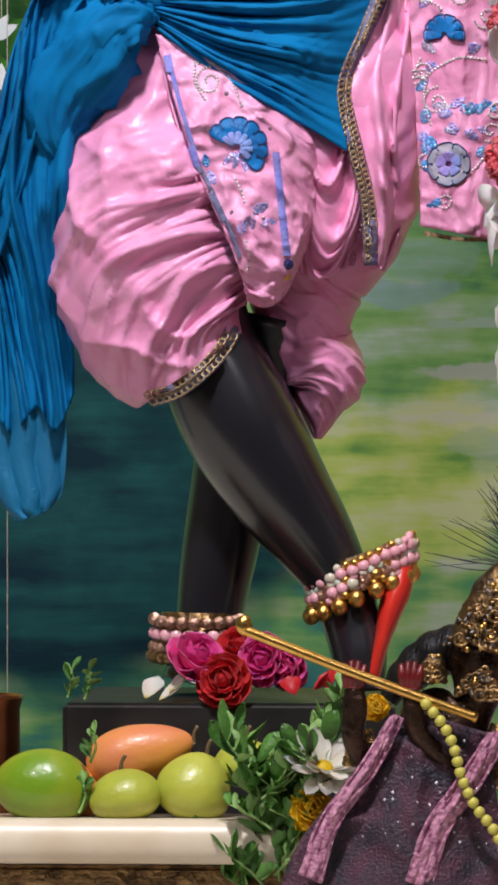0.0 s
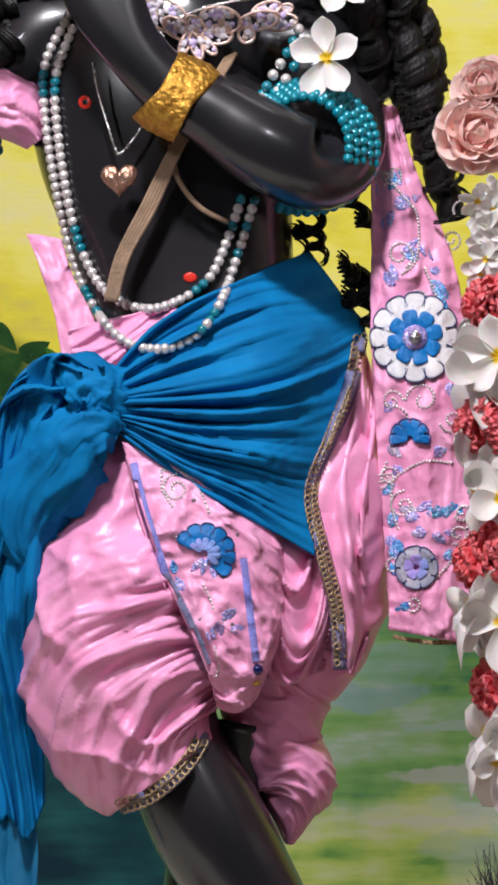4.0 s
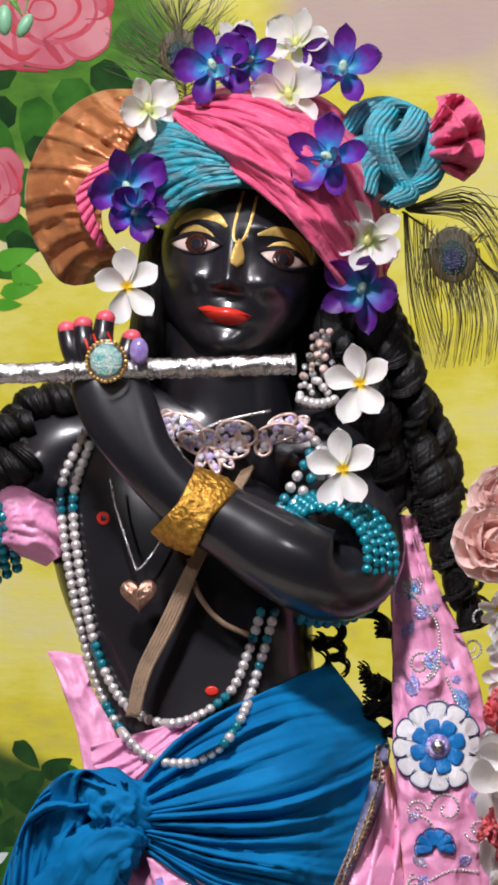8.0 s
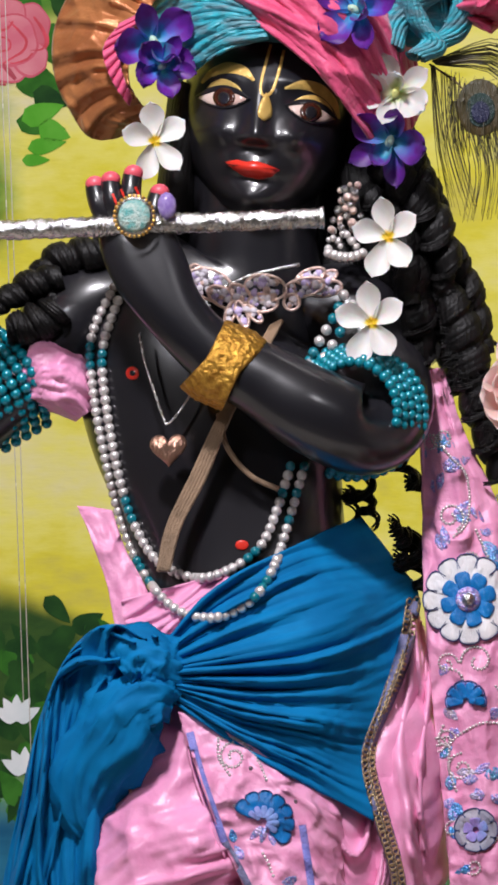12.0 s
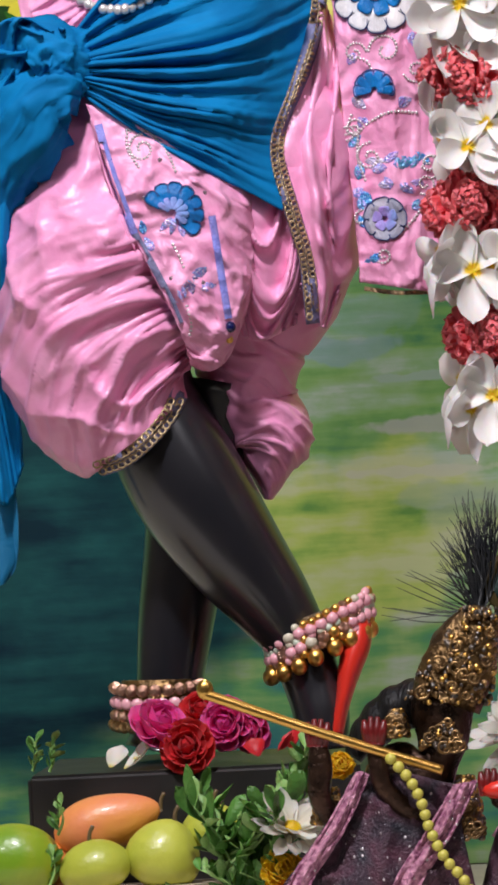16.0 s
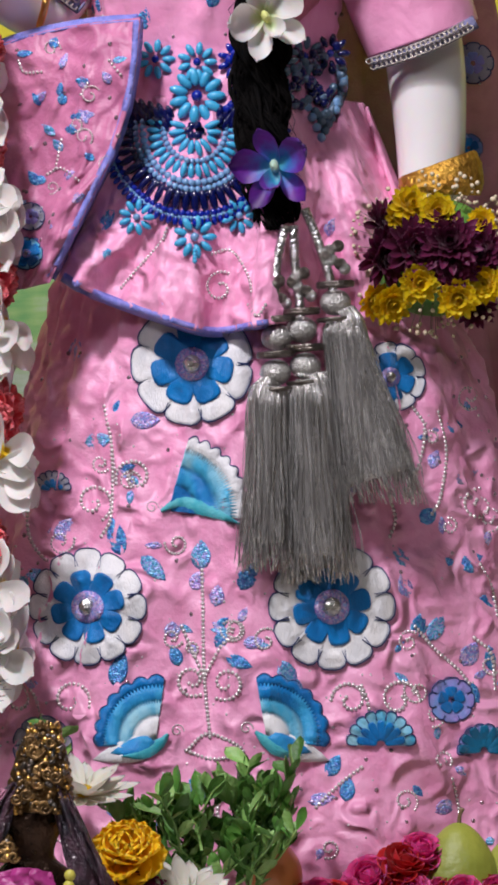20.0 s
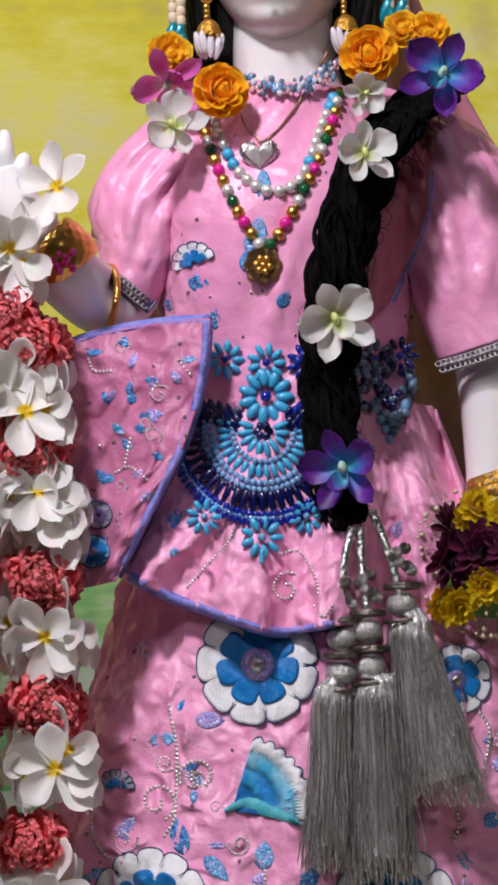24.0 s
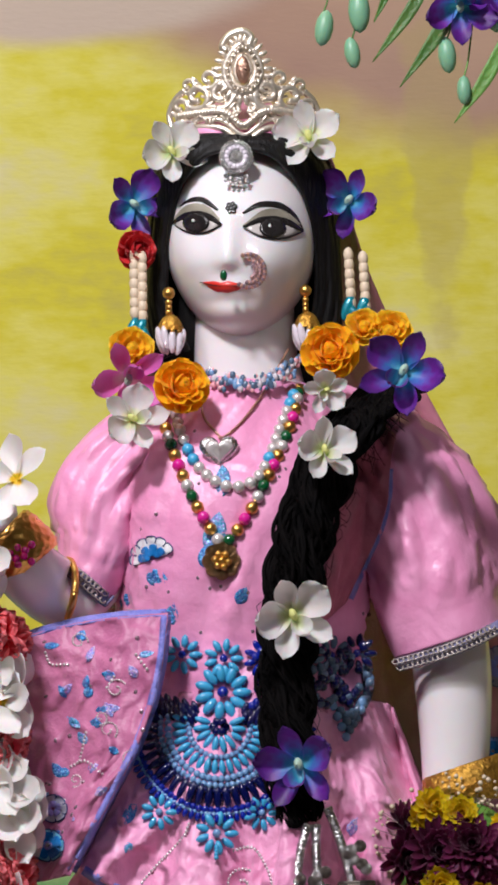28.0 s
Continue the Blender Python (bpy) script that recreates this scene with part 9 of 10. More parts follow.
def veil_front():
    """The veil's end drawn forward over the shoulder beside the braid."""
    t = trees(tunic_body, sleeve_r)
    a = even([(668, 740), (632, 800), (602, 880), (585, 960), (572, 1060), (566, 1110)], 44)
    b = even([(700, 770), (690, 830), (686, 890), (668, 950), (640, 1010), (614, 1066)], 44)
    rows = []
    for i in range(44):
        rows.append([R.hit(t, *(a[i] + (b[i] - a[i]) * k / 17), 14 + 5 * ridge(k / 17 * 3 + 0.6 * wave(i / 9, 8)) + 4 * crumple(k / 5, i / 8, 3), 100) for k in range(18)])
    bm = bmesh.new()
    skin(bm, rows)
    part("veil_fold", bm, VEIL_DENSE, head_veil, "dusty salmon silk fold over the shoulder", solid=0.001)


def veil_work():
    """Silver cords and pale flowers sewn along the veil."""
    t = trees(head_veil.children[0])
    for cam_view, p in ((R, [(800, 862), (818, 846), (838, 852)]), (R, [(815, 930), (848, 924), (882, 946)]), (R, [(822, 940), (850, 936), (880, 958)]), (L, [(815, 100), (820, 130), (850, 148)]), (L, [(812, 250), (826, 284), (850, 290)])):
        vine(head_veil, cam_view, t, p, 2.6)
    sewn_flower(head_veil, L, t, 838, 112, 36, 20, (EMB_GREY, EMB_LILAC), 8, 5, 0, 360, False)
    sewn_flower(head_veil, L, t, 830, 262, 24, 18, (EMB_LILAC, EMB_BLUE), 6, 5, 0, 360, False)


veil_work()
VEIL_DENSE = surface("dusty_salmon_silk", (0.52, 0.15, 0.22), (0.40, 0.11, 0.17), 40, 0.5, 0.3, 300, crease=0.3, cscale=24)
veil_front()


# ---- pedestal, tray, fruit, herbs and the two small statues in front ----
def box_on(name, x0, x1, cam_view, y_top, d_front, d_back, z_low, mt, label, category, bevel=0.004):
    a, b = cam_view.at(x0, y_top, d_front), cam_view.at(x1, y_top, d_front)
    bm = bmesh.new()
    bmesh.ops.create_cube(bm, size=1)
    lo, hi = Vector((a.x, -d_front * UNIT, z_low)), Vector((b.x, -d_back * UNIT, a.z))
    for v in bm.verts:
        v.co = Vector([lo[k] + (v.co[k] + 0.5) * (hi[k] - lo[k]) for k in range(3)])
    bmesh.ops.bevel(bm, geom=bm.edges[:], offset=bevel, segments=3, affect="EDGES")
    return tagged(part(name, bm, mt), label, category)


box_on("pedestal", 110, 700, Z, 1245, 300, -300, 1.03, EBONY, "black lacquered pedestal under the dark statue", "pedestal")


def tray():
    a = Z.at(0, 1452, 580)
    left, right = Z.at(-420, 1452, 580).x, Z.at(560, 1452, 580).x
    top = thing("fruit_tray", (0.5 * (left + right), -0.22, 1.03), "cream enamelled tray on a brass foot, full of fruit", "tray")
    zt, zb = a.z, Z.at(0, 1532, 580).z
    bm = bmesh.new()
    n = 10
    rows = []
    for x in np.linspace(left, right, 40):
        row = []
        for k in range(n + 1):
            q = math.pi * k / n
            row.append(Vector((x, -0.275 - 0.015 * math.sin(q), zb + (zt - zb) * (0.5 + 0.5 * math.cos(q)))))
        rows.append([Vector((x, -0.15, zt - 0.004))] + row + [Vector((x, -0.15, zb))])
    skin(bm, rows, True, True)
    part("rim", bm, CREAM, top)
    bm = bmesh.new()
    bmesh.ops.create_cube(bm, size=1)
    for v in bm.verts:
        v.co = Vector((left + 0.02 + (v.co.x + 0.5) * (right - left - 0.04), -0.265 + (v.co.y + 0.5) * 0.10, 1.03 + (v.co.z + 0.5) * (zb - 1.032)))
    bmesh.ops.bevel(bm, geom=bm.edges[:], offset=0.004, segments=2, affect="EDGES")
    part("foot", bm, BRASS, top)
    return zt


tray()


def fruit(name, cam_view, x, y, d, rx, ry, mt, label, turn=0.0, taper=0.0, squash=0.9, stalk=True):
    top = thing(name, cam_view.at(x, y + ry, d), label, name.split("_")[-1], "offered fruit")
    c = cam_view.at(x, y, d)
    bm = bmesh.new()
    rows = []
    a = math.radians(turn)
    for i in range(25):
        th = math.pi * (0.01 + 0.98 * i / 24)
        u, w = math.cos(th), math.sin(th)
        w *= 1 - taper * u
        row = []
        for j in range(28):
            ph = TAU * j / 28
            k = 1 + 0.02 * wrinkle(u * 2 + x, ph, 2)
            lx, lz, ly = rx * w * math.cos(ph) * k, ry * u, rx * squash * w * math.sin(ph) * k
            row.append(c + Vector((lx * math.cos(a) - lz * math.sin(a), ly, lx * math.sin(a) + lz * math.cos(a))) * UNIT)
        rows.append(row)
    skin(bm, rows, True, True)
    part("flesh", bm, mt, top)
    if stalk:
        bm = bmesh.new()
        tip = c + Vector((-ry * math.sin(a), 0, ry * math.cos(a))) * UNIT
        tube(bm, [tip - Vector((0, 0, 0.003)), tip + Vector((0.001, -0.002, 0.006)), tip + Vector((0.004, -0.003, 0.012))], [0.0022, 0.0016, 0.0018], 8, 6)
        part("stalk", bm, FEATHER_BROWN, top)
    return top


MANGO_GREEN = surface("green_mango_skin", (0.16, 0.30, 0.015), (0.30, 0.34, 0.02), 12, 0.32, 0.15, 200, coat=0.2)
MANGO_RIPE = surface("ripe_mango_skin", (0.80, 0.36, 0.05), (0.74, 0.24, 0.10), 14, 0.35, 0.15, 200, coat=0.2)
GUAVA = surface("green_guava_skin", (0.50, 0.52, 0.07), (0.36, 0.40, 0.04), 20, 0.38, 0.35, 90, coat=0.15)
PEAR = surface("green_pear_skin", (0.36, 0.38, 0.06), (0.22, 0.26, 0.03), 18, 0.45, 0.3, 150)
fruit("green_mango", Z, 76, 1394, 470, 66, 84, MANGO_GREEN, "large shiny green mango in the tray", 84, 0.08)
fruit("ripe_mango", Z, 248, 1334, 400, 50, 94, MANGO_RIPE, "ripe orange and pink mango on the pile", -76, 0.22)
fruit("guava", Z, 222, 1410, 490, 62, 46, GUAVA, "round yellow-green guava in the tray", 10, 0.05)
fruit("guava", Z, 345, 1394, 470, 64, 60, GUAVA, "knobbly yellow-green guava in the tray", -20, 0.18)
fruit("guava", Z, 436, 1352, 420, 56, 40, GUAVA, "yellow-green guava half hidden by herbs", 0, 0.1)
fruit("ripe_mango", Z, 120, 1400, 400, 50, 60, MANGO_RIPE, "ripe mango lying under the others", 60, 0.1)
fruit("pear", L, 812, 1552, 380, 72, 92, PEAR, "green pear with a brown bruise beside the skirt", -4, 0.28)
fruit("pear", L, 915, 1560, 360, 66, 74, PEAR, "green pear beside its neighbour", 8, 0.25)
fruit("ripe_mango", L, 482, 1540, 400, 48, 60, MANGO_RIPE, "ripe mango half hidden in the herbs", 20, 0.1)


def pot():
    c = Z.at(-40, 1230, 240)
    top = thing("copper_pot", (c.x, c.y, 1.03), "plain copper water pot with a rolled rim", "pot")
    bm = bmesh.new()
    prof = [(0.030, 1.031), (0.036, 1.04), (0.0375, 1.10), (0.037, c.z - 0.012), (0.0395, c.z - 0.004), (0.0395, c.z), (0.036, c.z), (0.0345, c.z - 0.01), (0.034, 1.05)]
    rows = [[Vector((c.x + r * math.cos(TAU * j / 40), c.y + r * math.sin(TAU * j / 40), z)) for j in range(40)] for r, z in prof]
    skin(bm, rows, True, False)
    part("body", bm, COPPER, top)


pot()

# --- herbs
LEAF_MESHES = []
for k in range(4):
    lb = petal(0.030 + 0.004 * k, 0.017 + 0.002 * k, 0.25, -0.15 + 0.1 * k, n=6, m=5, blunt=0.7, frill=0.015, seed=k)
    LEAF_MESHES.append(meshed("leaf", lb, LEAF if k % 2 else LEAF_PALE))


def sprig(cam_view, x, y, d, up, size, seed, label="sprig of fresh green basil leaves"):
    """A herb sprig that leans towards the angle up (90: straight up)."""
    r = random.Random(seed)
    top = thing("herb_sprig", cam_view.at(x, y, d), label, "herb", "herb sprigs")
    a = math.radians(up)
    way = Vector((math.cos(a), -0.35 + r.uniform(-0.3, 0.3), math.sin(a)))
    bm = bmesh.new()
    ln = 0.06 * size
    tube(bm, [Vector(top.location), Vector(top.location) + way * ln * 0.5 + Vector((0.003, 0, 0)), Vector(top.location) + way * ln], [0.0014, 0.0011, 0.0006], 10, 6)
    part("stem", bm, LEAF_PALE, top)
    for k in range(11):
        f = 0.15 + 0.85 * k / 10
        m = Matrix.Translation(way * ln * f) @ pose(0, 0, 0, r.uniform(20, 110), r.uniform(-40, 40), r.uniform(-180, 180)) @ Matrix.Scale(size * r.uniform(0.65, 1.0), 4)
        piece("leaf", LEAF_MESHES[r.randrange(4)], top, m)


r = random.Random(31)
for k in range(34):
    f = r.random()
    sprig(Z, 450 + 110 * r.random() + 20 * f, 1390 + 220 * f, 560 + r.uniform(-60, 60), r.uniform(30, 150), r.uniform(0.65, 1.0), k)
for x, y in ((560, 1320), (585, 1290), (540, 1340), (600, 1310), (510, 1370), (480, 1380)):
    sprig(Z, x, y, 520, r.uniform(50, 100), 0.6, x)
for k in range(44):
    f = r.random()
    sprig(L, 200 + 290 * r.random(), 1450 + 150 * f, 470 + r.uniform(-70, 60) + 50 * f, r.uniform(20, 150), r.uniform(0.55, 0.9), 100 + k)
for x, y in ((625, 1180), (660, 1170), (690, 1210), (640, 1230), (720, 1220), (880, 1230)):
    sprig(G, x, y, 420, r.uniform(60, 120), 0.9, x)
for x, y in ((120, 1235), (150, 1238), (160, 1350), (140, 1440), (350, 1500), (380, 1540), (330, 1550)):
    sprig(Z, x, y, 500 if y > 1300 else 280, 80, 0.42, x)

# --- loose flowers among the herbs
mari.put(Z, 552, 1436, 620, 0.9, 0, 10, -15)
mari.put(L, 225, 1522, 640, 1.45, 0, 0, -35)
mari.put(Z, 665, 1255, 560, 0.55, 0, 0, -15)
pmum.put(L, 230, 1575, 645, 1.3, 0, 0, -20, "dark purple chrysanthemum under the marigold")
wdaisy.put(Z, 572, 1365, 620, 1.35, 0, 30, -50)
wdaisy.put(G, 640, 1275, 520, 1.5, 20, -35, -40)
wdaisy.put(L, 148, 1410, 560, 1.5, 0, 10, -70)
wdaisy.put(L, 330, 1600, 640, 1.5, 0, 10, -50)
crose.put(Z, 590, 1505, 660, 0.9, 0, 0, -15, "small crimson rose pinned to the little statue")
crose.put(L, 712, 1535, 420, 0.95, 0, 20, -50, "crimson rose lying beside the pears")
mrose.put(L, 655, 1562, 420, 1.0, 0, -20, -40, "magenta rose lying beside the pears")
mrose.put(L, 745, 1515, 400, 0.9, 30, 10, -50, "magenta rose lying beside the pears")
for k in range(14):
    (crose, mrose)[k % 2].put(L, 540 + 26 * k + r.uniform(-8, 8), 1590 + r.uniform(-10, 10), 430 + r.uniform(-20, 30), 0.75, r.uniform(0, 90), r.uniform(-20, 20), -30, "small loose rose along the stand's edge")
PETAL_LOOSE = meshed("petal", petal(0.028, 0.022, 0.2, 0.1), MUM_WHITE)
PETAL_RED = meshed("petal", petal(0.022, 0.022, 0.3, 0.2), CRIMSON_PETAL)
for x, y, mesh, lab in ((258, 1222, PETAL_LOOSE, "loose white petal on the pedestal"), (282, 1226, PETAL_LOOSE, "loose white petal on the pedestal"), (300, 1210, PETAL_LOOSE, "loose white petal on the pedestal"), (522, 1216, PETAL_RED, "loose red petal on the pedestal"), (556, 1208, PETAL_RED, "loose red petal on the pedestal"), (580, 1205, PETAL_RED, "loose red petal on the pedestal")):
    ob = tagged(new("loose_petal", mesh), lab, "petal", "loose petals")
    ob.matrix_basis = Matrix.Translation(Z.at(x, y + 14, 285)) @ pose(0, 0, 0, 35, r.uniform(-20, 20), r.uniform(-80, 80)) @ Matrix.Scale(1.0, 4)

stand = box_on("flower_stand", 520, 960, L, 1606, 520, 350, 0.90, EBONY, "dark stand with a red and gold edge", "stand")
bm = bmesh.new()
bmesh.ops.create_cube(bm, size=1)
sa, sb = L.at(520, 1600, 524), L.at(960, 1600, 524)
for v in bm.verts:
    v.co = Vector((sa.x + (v.co.x + 0.5) * (sb.x - sa.x), sa.y + v.co.y * 0.006, sa.z + v.co.z * 0.008))
part("gold_edge", bm, GOLD, stand, "gilt edge strip")


# --- two small metal statues
SMALL_PINK = surface("pink_brocade", (0.72, 0.34, 0.46), (0.24, 0.05, 0.13), 170, 0.42, 1.0, 300, sheen=0.1)
SMALL_GREY = surface("slate_and_maroon_brocade", (0.011, 0.014, 0.024), (0.085, 0.024, 0.045), 20, 0.36, 0.8, 400, sheen=0.05, distort=1.2)
DARK_BRONZE = surface("dark_bronze", (0.028, 0.017, 0.012), (0.075, 0.040, 0.026), 60, 0.28, 0.5, 200, metal=0.8)
LIME_BEAD = surface("yellow_bud_bead", (0.62, 0.55, 0.10), (0.50, 0.46, 0.07), 50, 0.45)
PALM_RED = surface("dark_red_stain", (0.20, 0.010, 0.010), (0.10, 0.006, 0.006), 60, 0.35)
MAGENTA_SILK = surface("magenta_silk", (0.46, 0.05, 0.26), (0.34, 0.03, 0.18), 40, 0.35, 0.3, 300)


def small_statue(name, label, body, arms):
    bm = bmesh.new()
    loft(bm, G, body, 50, 28)
    for arm in arms:
        loft(bm, G, arm, 30, 14, slot=0)
        x, y, d = arm[-1][:3]
        for k in range(4):
            o = -15 + 10 * k
            tube(bm, [G.at(x + o * 0.7, y + 12, d + 4), G.at(x + o, y - 10, d + 10), G.at(x + o * 1.2, y - 28 - 6 * (k in (1, 2)), d + 6)], [0.0042, 0.004, 0.002], 10, 8, slot=1)
    return tagged(part(name, bm, [DARK_BRONZE, PALM_RED], None), label, "statue", "small altar statues")


small_statue("small_flute_statue", "small dark bronze statue playing a gilt flute", [(500, 1165, 720, 40, 36), (498, 1230, 725, 56, 50), (500, 1290, 725, 46, 44), (490, 1330, 720, 40, 36), (455, 1370, 715, 95, 52), (440, 1470, 715, 80, 52), (430, 1600, 715, 90, 60), (430, 1760, 715, 80, 60)],
             [[(380, 1380, 720, 26, 26), (330, 1440, 760, 24, 24), (285, 1400, 790, 20, 20), (283, 1340, 800, 22, 14), (278, 1290, 800, 14, 9)], [(520, 1390, 730, 26, 26), (460, 1420, 780, 22, 22), (400, 1380, 800, 18, 18), (385, 1330, 805, 18, 12), (378, 1285, 805, 11, 8)]])
small_statue("small_lady_statue", "small dark bronze statue of a cloaked lady", [(815, 1220, 720, 40, 36), (815, 1285, 725, 54, 48), (815, 1345, 720, 40, 40), (815, 1390, 715, 80, 48), (810, 1480, 715, 70, 50), (800, 1600, 715, 95, 60), (800, 1760, 715, 90, 60)],
             [[(745, 1420, 730, 24, 24), (690, 1460, 770, 22, 22), (640, 1420, 790, 20, 18), (605, 1385, 795, 26, 12), (585, 1375, 795, 14, 9)]])


def filigree(name, x, y, w, h, seed, label, lean=0.0):
    """A small tiered crown of brass grains and scrolls."""
    top = thing(name, G.at(x, y + h / 2, 740), label, "crown", "small brass crowns")
    rr = random.Random(seed)
    bm = bmesh.new()
    loft(bm, G, [(x - lean, y + h / 2, 735, w * 0.42, 40), (x, y, 735, w * 0.42, 36), (x + lean, y - h * 0.4, 735, w * 0.24, 24), (x + lean * 1.3, y - h / 2, 735, 6, 6)], 24, 24, lambda s, a: 0.12 * wrinkle(a * 4, s * 9, seed))
    part("cap", bm, BRASS, top)
    grains = bmesh.new()
    for k in range(300):
        f = rr.random()
        ww = w * (0.5 - 0.30 * f ** 1.5)
        a = rr.uniform(0, math.pi)
        ball(grains, G.at(x + lean * (f * 2 - 1) + ww * math.cos(a), y + h / 2 - h * f, 735 + 50 * math.sin(a) * (1 - 0.4 * f)), rr.uniform(0.0012, 0.0032), 4, 7, slot=rr.choice((0, 0, 0, 1, 2, 2)))
    part("grains", grains, [BRASS, GOLD, BRASS_DARK], top, kind="stuff")
    for k in range(12):
        bm = bmesh.new()
        f = rr.random() * 0.8
        cx, cy, q = x + lean * (f * 2 - 1) + rr.uniform(-0.4, 0.4) * w * (1 - 0.5 * f), y + h / 2 - h * f, rr.uniform(8, 15)
        tube(bm, [G.at(cx + q * (1 - t * 0.7) * math.cos(t * 8), cy + q * (1 - t * 0.7) * math.sin(t * 8), 788 - 20 * f) for t in np.linspace(0, 1, 10)], 0.0014, 24, 5)
        part("scroll", bm, BRASS, top)


filigree("filigree_headdress", 535, 1140, 150, 170, 5, "tiered brass filigree crown on the little flute statue", 30)
filigree("filigree_headdress", 832, 1190, 120, 160, 6, "pointed brass filigree crown on the little lady statue", 6)
filigree("ear_ornament", 418, 1262, 44, 44, 7, "round brass ear ornament")
filigree("ear_ornament", 500, 1275, 80, 60, 8, "brass face ornament beside the cheek")
filigree("arm_ornament", 300, 1410, 60, 60, 9, "brass arm ornament with fine grains")
filigree("arm_ornament", 420, 1385, 60, 50, 10, "brass wrist ornament with fine grains")
filigree("ear_ornament", 770, 1330, 34, 40, 11, "small round brass ear ornament")
filigree("chest_ornament", 540, 1410, 70, 110, 12, "brass chest ornament with fine grains")
feather("peacock_feather", G, (560, 1085, 730), (615, 1012, 735),
        [((560, 1085), (570, 1000), (500, 960), (560, 870), 90, (4, 0)), ((560, 1085), (600, 1000), (560, 870), (640, 900), 80, (0, 0)), ((600, 1060), (630, 990), (760, 1010), (660, 900), 90, (4, 0)), ((570, 1085), (620, 1060), (700, 1090), (760, 1020), 60, (6, 0)), ((560, 1080), (560, 1060), (395, 1075), (430, 1000), 9, (0, 0)), ((565, 1080), (575, 1040), (490, 1050), (500, 960), 26, (4, 0))],
        "short dark peacock plume on the little statue's crown", 46, 14, 0.0007, True)


def small_clothes():
    top = thing("small_hair", G.at(400, 1240, 660), "black hair tuft of the little flute statue", "hair")
    bm = bmesh.new()
    loft(bm, G, [(470, 1215, 690, 36, 40), (415, 1240, 680, 38, 40), (368, 1282, 670, 30, 34), (340, 1322, 660, 16, 20)], 24, 20, lambda s, a: 0.15 * ridge(a * 3 + s * 5))
    part("tuft", bm, HAIR, top)
    fl = thing("small_flute", G.at(290, 1280, 810), "thin gilt flute of the little statue", "flute")
    bm = bmesh.new()
    tube(bm, [G.at(75, 1212, 815), G.at(290, 1282, 815), G.at(500, 1345, 815)], 0.0042, 60, 10)
    part("pipe", bm, GOLD, fl)
    bm = bmesh.new()
    ball(bm, G.at(78, 1205, 815), 0.007, 6, 10, (1, 0.7, 1.2))
    part("knob", bm, GOLD, fl)
    robe = thing("small_robe", G.at(430, 1700, 720), "pink and slate brocade robe of the little flute statue", "garment", "small robes")
    for nm, q, mt in (("slate_panel", [[(330, 1380, 770), (420, 1350, 785), (520, 1370, 770)], [(270, 1480, 770), (400, 1460, 800), (540, 1470, 770)], [(190, 1600, 770), (400, 1600, 810), (570, 1600, 770)], [(150, 1760, 770), (400, 1780, 815), (600, 1760, 770)]], SMALL_GREY),
                      ("pink_edge", [[(346, 1350, 800), (358, 1348, 805), (370, 1353, 800)], [(298, 1440, 805), (314, 1442, 815), (330, 1447, 805)], [(232, 1540, 810), (250, 1545, 820), (267, 1552, 810)], [(200, 1640, 810), (222, 1648, 820), (242, 1655, 810)]], SMALL_PINK),
                      ("pink_edge", [[(520, 1370, 800), (541, 1366, 800), (562, 1362, 790)], [(474, 1450, 815), (496, 1450, 815), (520, 1452, 800)], [(418, 1540, 825), (440, 1546, 825), (462, 1552, 812)], [(390, 1640, 825), (414, 1648, 825), (438, 1655, 812)]], SMALL_PINK)):
        bm = bmesh.new()
        drape(bm, G, q, 40, 40, lambda u, v: (8 if nm == "slate_panel" else 3) * ridge(u * 3 + wave(v * 3, 3)) + (26 if nm == "slate_panel" else 12) * crumple(u * 2, v * 3, 4))
        part(nm, bm, mt, robe, solid=0.002)
    cloak = thing("small_cloak", G.at(800, 1700, 720), "slate and pink brocade cloak of the little lady statue", "garment", "small robes")
    for nm, q, mt in (("cloak_side", [[(770, 1225, 745), (785, 1215, 750), (800, 1220, 750)], [(700, 1310, 735), (735, 1320, 765), (765, 1330, 765)], [(610, 1420, 730), (670, 1440, 775), (740, 1450, 780)], [(560, 1600, 730), (660, 1620, 775), (740, 1640, 780)]], SMALL_GREY),
                      ("pink_edge", [[(752, 1225, 760), (775, 1228, 765)], [(670, 1300, 755), (705, 1315, 770)], [(590, 1390, 755), (620, 1405, 770)]], SMALL_PINK),
                      ("cloak_side", [[(845, 1225, 745), (860, 1220, 750), (880, 1235, 745)], [(870, 1330, 765), (900, 1330, 765), (930, 1340, 740)], [(890, 1450, 775), (930, 1450, 770), (980, 1450, 740)], [(900, 1640, 775), (960, 1640, 770), (1020, 1640, 740)]], SMALL_GREY),
                      ("bodice", [[(755, 1375, 775), (800, 1366, 785), (850, 1375, 775)], [(745, 1410, 785), (800, 1415, 795), (858, 1410, 785)], [(752, 1448, 785), (800, 1452, 800), (852, 1448, 785)]], MAGENTA_SILK),
                      ("slate_panel", [[(750, 1475, 770), (810, 1470, 785), (870, 1475, 770)], [(700, 1600, 780), (800, 1600, 810), (900, 1600, 780)], [(680, 1760, 780), (800, 1770, 810), (920, 1760, 780)]], SMALL_GREY)):
        bm = bmesh.new()
        drape(bm, G, q, 40, 40, lambda u, v: (3 if nm == "pink_edge" else 8) * ridge(u * 3 + wave(v * 3, 5)) + (6 if nm in ("bodice", "pink_edge") else 24) * crumple(u * 3, v * 4, 7))
        part(nm, bm, mt, cloak, solid=0.002)
